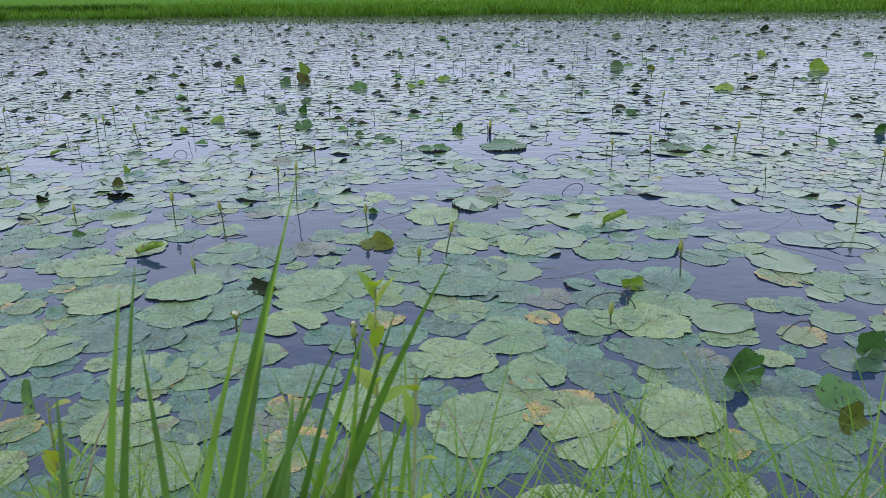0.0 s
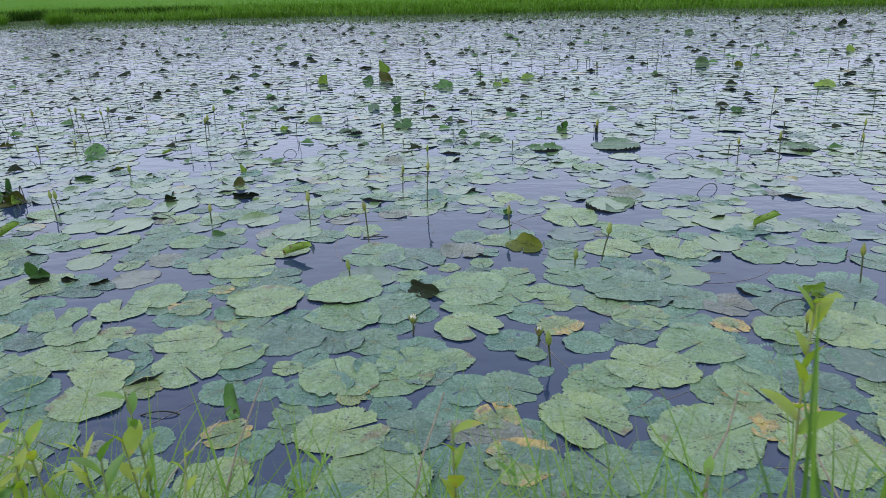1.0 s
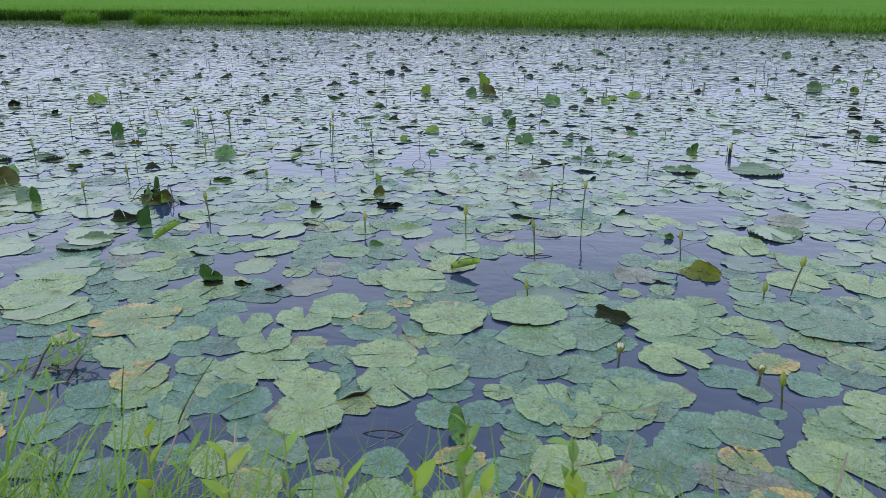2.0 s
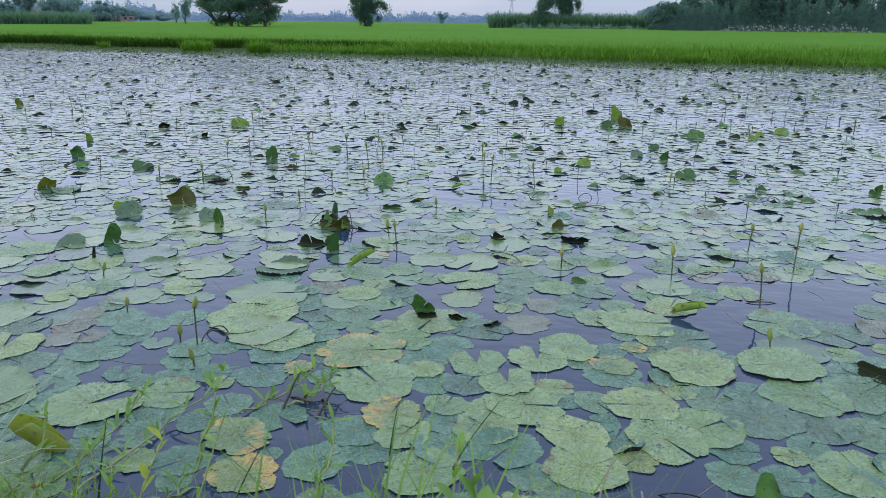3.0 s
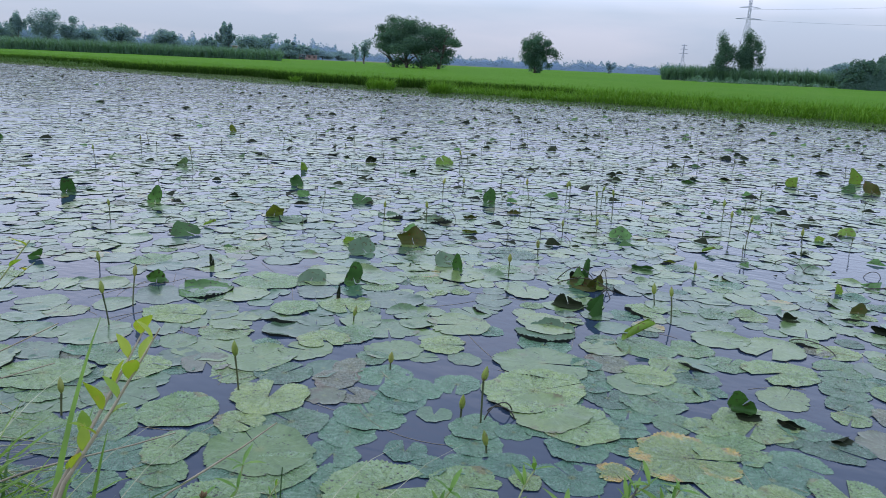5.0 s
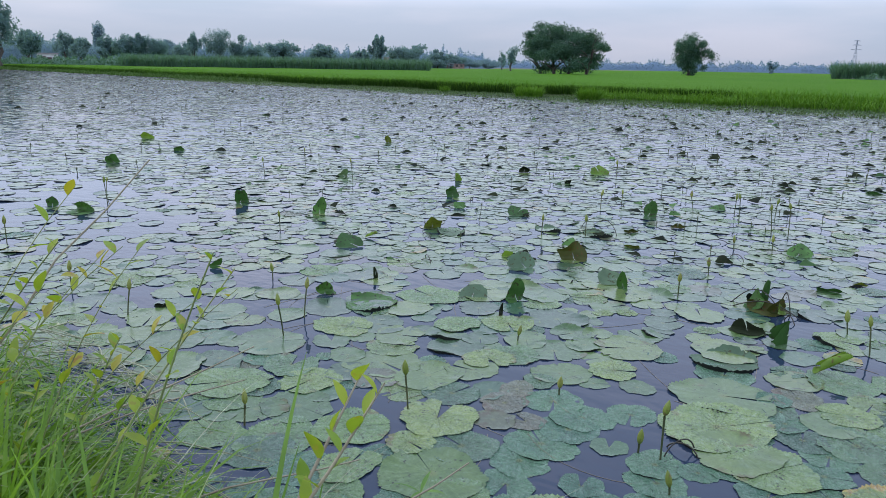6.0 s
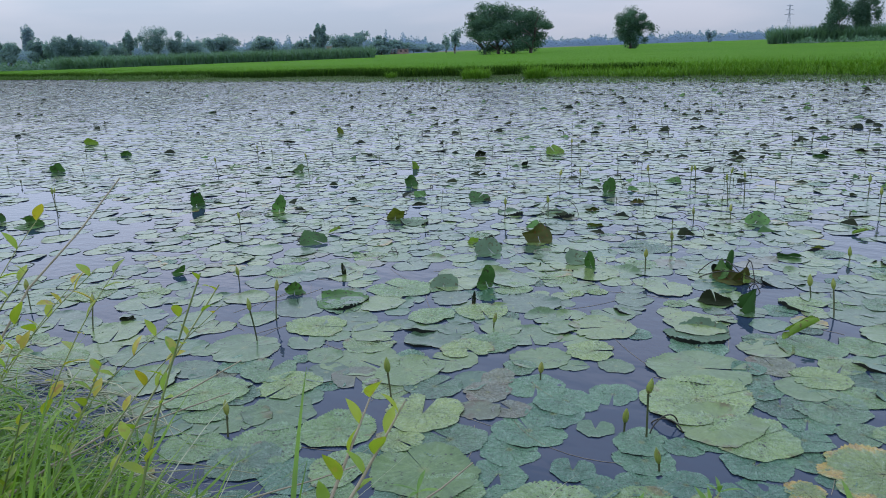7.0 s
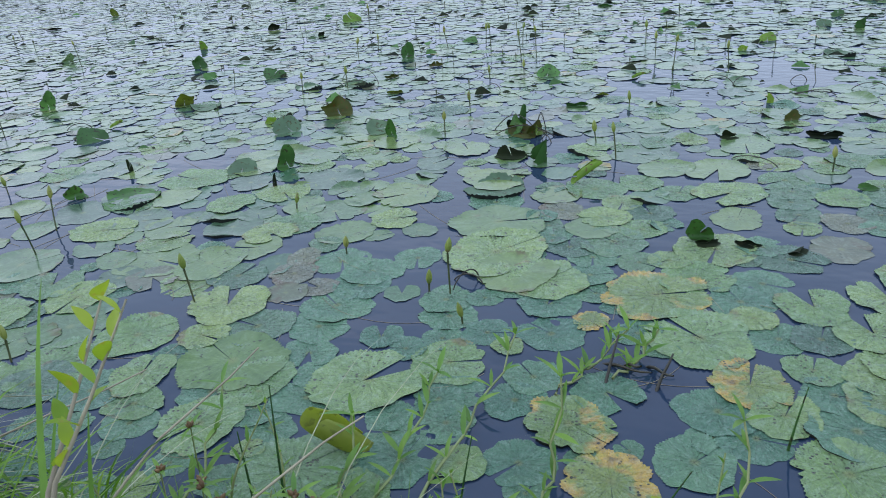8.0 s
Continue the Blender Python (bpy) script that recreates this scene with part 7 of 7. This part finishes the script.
long_blade(((-0.306, 0.752, 0.12), (-0.064, 1.117, 0.957), (0.068, 1.253, 1.169)), 0.0162, GRASS_DEEP)
long_blade(((-0.183, 0.681, 0.12), (-0.025, 1.108, 0.981), (0.038, 1.226, 1.143)), 0.0162, GRASS_DEEP)
long_blade(((-0.151, 0.898, 0.12), (-0.007, 1.148, 0.924), (0.095, 1.268, 1.184)), 0.0175)
long_blade(((-0.224, 0.950, 0.12), (-0.016, 1.141, 0.905), (0.192, 1.268, 1.255)), 0.0270, GRASS_DEEP)
long_blade(((-0.111, 0.961, 0.12), (0.019, 1.177, 0.897), (0.122, 1.292, 1.177)), 0.0189, GRASS_DEEP)
long_blade(((0.026, 0.890, 0.12), (0.065, 1.146, 0.941), (0.087, 1.247, 1.162)), 0.0135)
long_blade(((-0.006, 0.550, 0.12), (-0.179, 1.057, 1.038), (-0.221, 1.143, 1.146)), 0.0121, GRASS_DEEP)
long_blade(((-0.030, 0.916, 0.12), (-0.112, 1.132, 0.952), (-0.158, 1.215, 1.169)), 0.0121, GRASS_DEEP)
long_blade(((0.041, 0.778, 0.12), (0.117, 1.176, 0.940), (0.145, 1.275, 1.079)), 0.0135)
long_blade(((-0.007, 0.619, 0.12), (0.004, 1.128, 0.981), (0.007, 1.228, 1.098)), 0.0189, GRASS_DEEP)
long_blade(((-0.153, 0.928, 0.12), (0.047, 1.216, 0.889), (0.159, 1.326, 1.090)), 0.0135, GRASS_DEEP)
long_blade(((-0.214, 0.808, 0.12), (-0.111, 1.113, 0.953), (-0.047, 1.242, 1.192)), 0.0162)
long_blade(((-0.139, 0.809, 0.12), (-0.063, 1.124, 0.956), (-0.023, 1.239, 1.165)), 0.0203, GRASS_DEEP)
long_blade(((-0.144, 0.821, 0.12), (-0.012, 1.166, 0.930), (0.052, 1.280, 1.114)), 0.0162, GRASS_DEEP)
long_blade(((-3.80, 1.28, 0.12), (-3.88, 1.42, 0.78), (-4.155, 1.769, 0.93)), 0.013)
long_blade(((-3.76, 1.30, 0.12), (-3.80, 1.42, 0.66), (-3.87, 1.56, 0.86)), 0.012)
long_blade(((-3.95, 1.30, 0.12), (-4.00, 1.50, 0.60), (-4.10, 1.70, 0.78)), 0.010)


def sedge(x, y, h, turn, seed):
    """A small sedge: a stalk, narrow leaves under a tuft of brown seed heads."""
    r = np.random.default_rng(seed)
    root = new("sedge", None)
    root.matrix_basis = pose(x, y, -0.02, 0, 0, turn)
    top = Vector((0.05 * h, 0, h))
    stem = part("stem", quick_mesh("stem", *tube([(0, 0, 0), (0.01 * h, 0, h * 0.5), top], [0.003, 0.0025, 0.002], 5), WEED_STEM), root)
    for i in range(5):
        ob = part("leaf", LEAF_NARROW[WEED.name], stem)
        ob.matrix_basis = pose(*top, 0, 0, 72 * i + r.uniform(-20, 20)) @ pose(0, 0, 0, 0, -r.uniform(5, 40), 0) @ Matrix.Scale(r.uniform(0.04, 0.075), 4)
    for i in range(6):
        ob = part("seed_head", SEED_HEAD, stem, "brown seed head")
        ob.matrix_basis = pose(*top, r.uniform(-50, 50), r.uniform(-50, 50), 60 * i) @ Matrix.Scale(r.uniform(0.016, 0.026), 4)
    return tagged(root, "small sedge with brown seed heads at the water's edge", "sedge", "sedges at the water's edge")


SEED_HEAD = quick_mesh("seed_head", *bud_head(1.0, 0.5), SEED)
for i, (x, y, h) in enumerate(((-4.40, 2.23, 0.22), (-4.23, 2.05, 0.20), (-4.33, 2.03, 0.24), (-4.16, 2.04, 0.18), (-3.97, 2.10, 0.20), (-3.93, 2.13, 0.17), (-4.28, 2.12, 0.16), (-3.70, 2.08, 0.20))):
    sedge(x, y, h, 47 * i, 70 + i)

# a mat of pale fallen straw along the water's edge
mat_rng = np.random.default_rng(64)
fallen = []
for i in range(110):
    x = mat_rng.uniform(-7.2, -4.55)
    y = near_shore(x) + mat_rng.uniform(0.0, 0.55) + 0.25 * smooth(4.8, 6.5, -x)
    ln, a, z = mat_rng.uniform(0.3, 0.9), mat_rng.normal(0.35, 0.5), 0.004 + 0.06 * mat_rng.random() ** 2
    c_, s_, up = math.cos(a) * ln, math.sin(a) * ln * 0.6, mat_rng.normal(0, 0.06)
    fallen.append(tube([(x - c_ / 2, y - s_ / 2, z), (x, y, z + 0.03 + abs(up) * 0.3), (x + c_ / 2, y + s_ / 2, max(0.003, z + up * 0.5))], [0.0034, 0.0036, 0.002], 4))
tagged(new("fallen_straw", quick_mesh("fallen_straw", *joined(fallen), GRASS_DRY)), "mat of pale fallen straw at the water's edge", "straw", kind="stuff")
bank_grass("edge_grass", 900, -6.8, -4.5, 0.0, 0.5, 0.12, 0.34, 0.010, GRASS, "fine grass at the water's edge", 1.1)
bank_grass("edge_grass", 1500, -4.6, -3.5, 0.1, 0.42, 0.08, 0.24, 0.006, WEED, "fine grass at the water's edge", 1.0)


def lanky_weed(tip, seed):
    """A thin bent stem that leans out over the water, a few yellowing leaves along its outer half."""
    r = np.random.default_rng(seed)
    top = Vector(tip)
    foot = Vector((top.x - r.uniform(0.15, 0.55), max(1.0, top.y - r.uniform(0.25, 0.5)), 0))
    root = new("weed", None)
    root.location = (foot.x, foot.y, ground_height(foot.x, foot.y) - 0.01)
    reach = top - root.location
    bend = Vector((reach.x * 0.25, reach.y * 0.25, reach.z * 0.62))
    pts = [bend * (2 * q * (1 - q)) + reach * (q * q) for q in (i / 10 for i in range(11))]
    stem = part("stem", quick_mesh("stem", *tube(pts, [0.0032 - 0.0022 * i / 10 for i in range(11)], 5), WEED_STEM), root, "thin pale stem")
    n = int(r.integers(6, 11))
    for i in range(n):
        q = 10 * (0.55 + 0.45 * (i + 0.9) / n) - 0.2
        j = min(int(q), 9)
        ob = part("leaf", LEAF_BROAD[(WEED_GOLD if r.random() < 0.55 else WEED_YELLOW).name], stem)
        ob.matrix_basis = pose(*pts[j].lerp(pts[j + 1], q - j), 0, 0, 137.5 * i + r.uniform(-40, 40)) @ pose(0, 0, 0, r.uniform(-30, 30), -r.uniform(20, 80), 0) @ Matrix.Scale(r.uniform(0.034, 0.066), 4)
    return tagged(root, "lanky weed with a few yellowing leaves leaning over water", "weed", "weeds on the near bank")


for i, tip in enumerate([(-4.86, 1.47, 1.22), (-4.93, 1.51, 1.04), (-4.91, 1.75, 1.01), (-4.96, 1.82, 1.0), (-4.82, 1.56, 0.98), (-4.93, 1.5, 0.92), (-4.87, 1.83, 1.02), (-4.86, 2.0, 0.85), (-4.61, 1.93, 0.93), (-4.94, 1.47, 1.12), (-4.93, 1.7, 1.18)]):
    lanky_weed(tip, 240 + i)
dry_stalk(0.47, 1.50, 0.15, 1.21, 1.93, 0.55, 20)
dry_stalk(-5.25, 1.10, 0.12, -4.85, 1.84, 1.24, 21)
dry_stalk(-5.45, 1.30, 0.12, -4.70, 2.05, 0.72, 22)
dry_stalk(-5.60, 1.40, 0.12, -5.05, 2.25, 0.45, 23)
dry_stalk(-5.10, 1.45, 0.12, -4.45, 2.20, 0.40, 24)
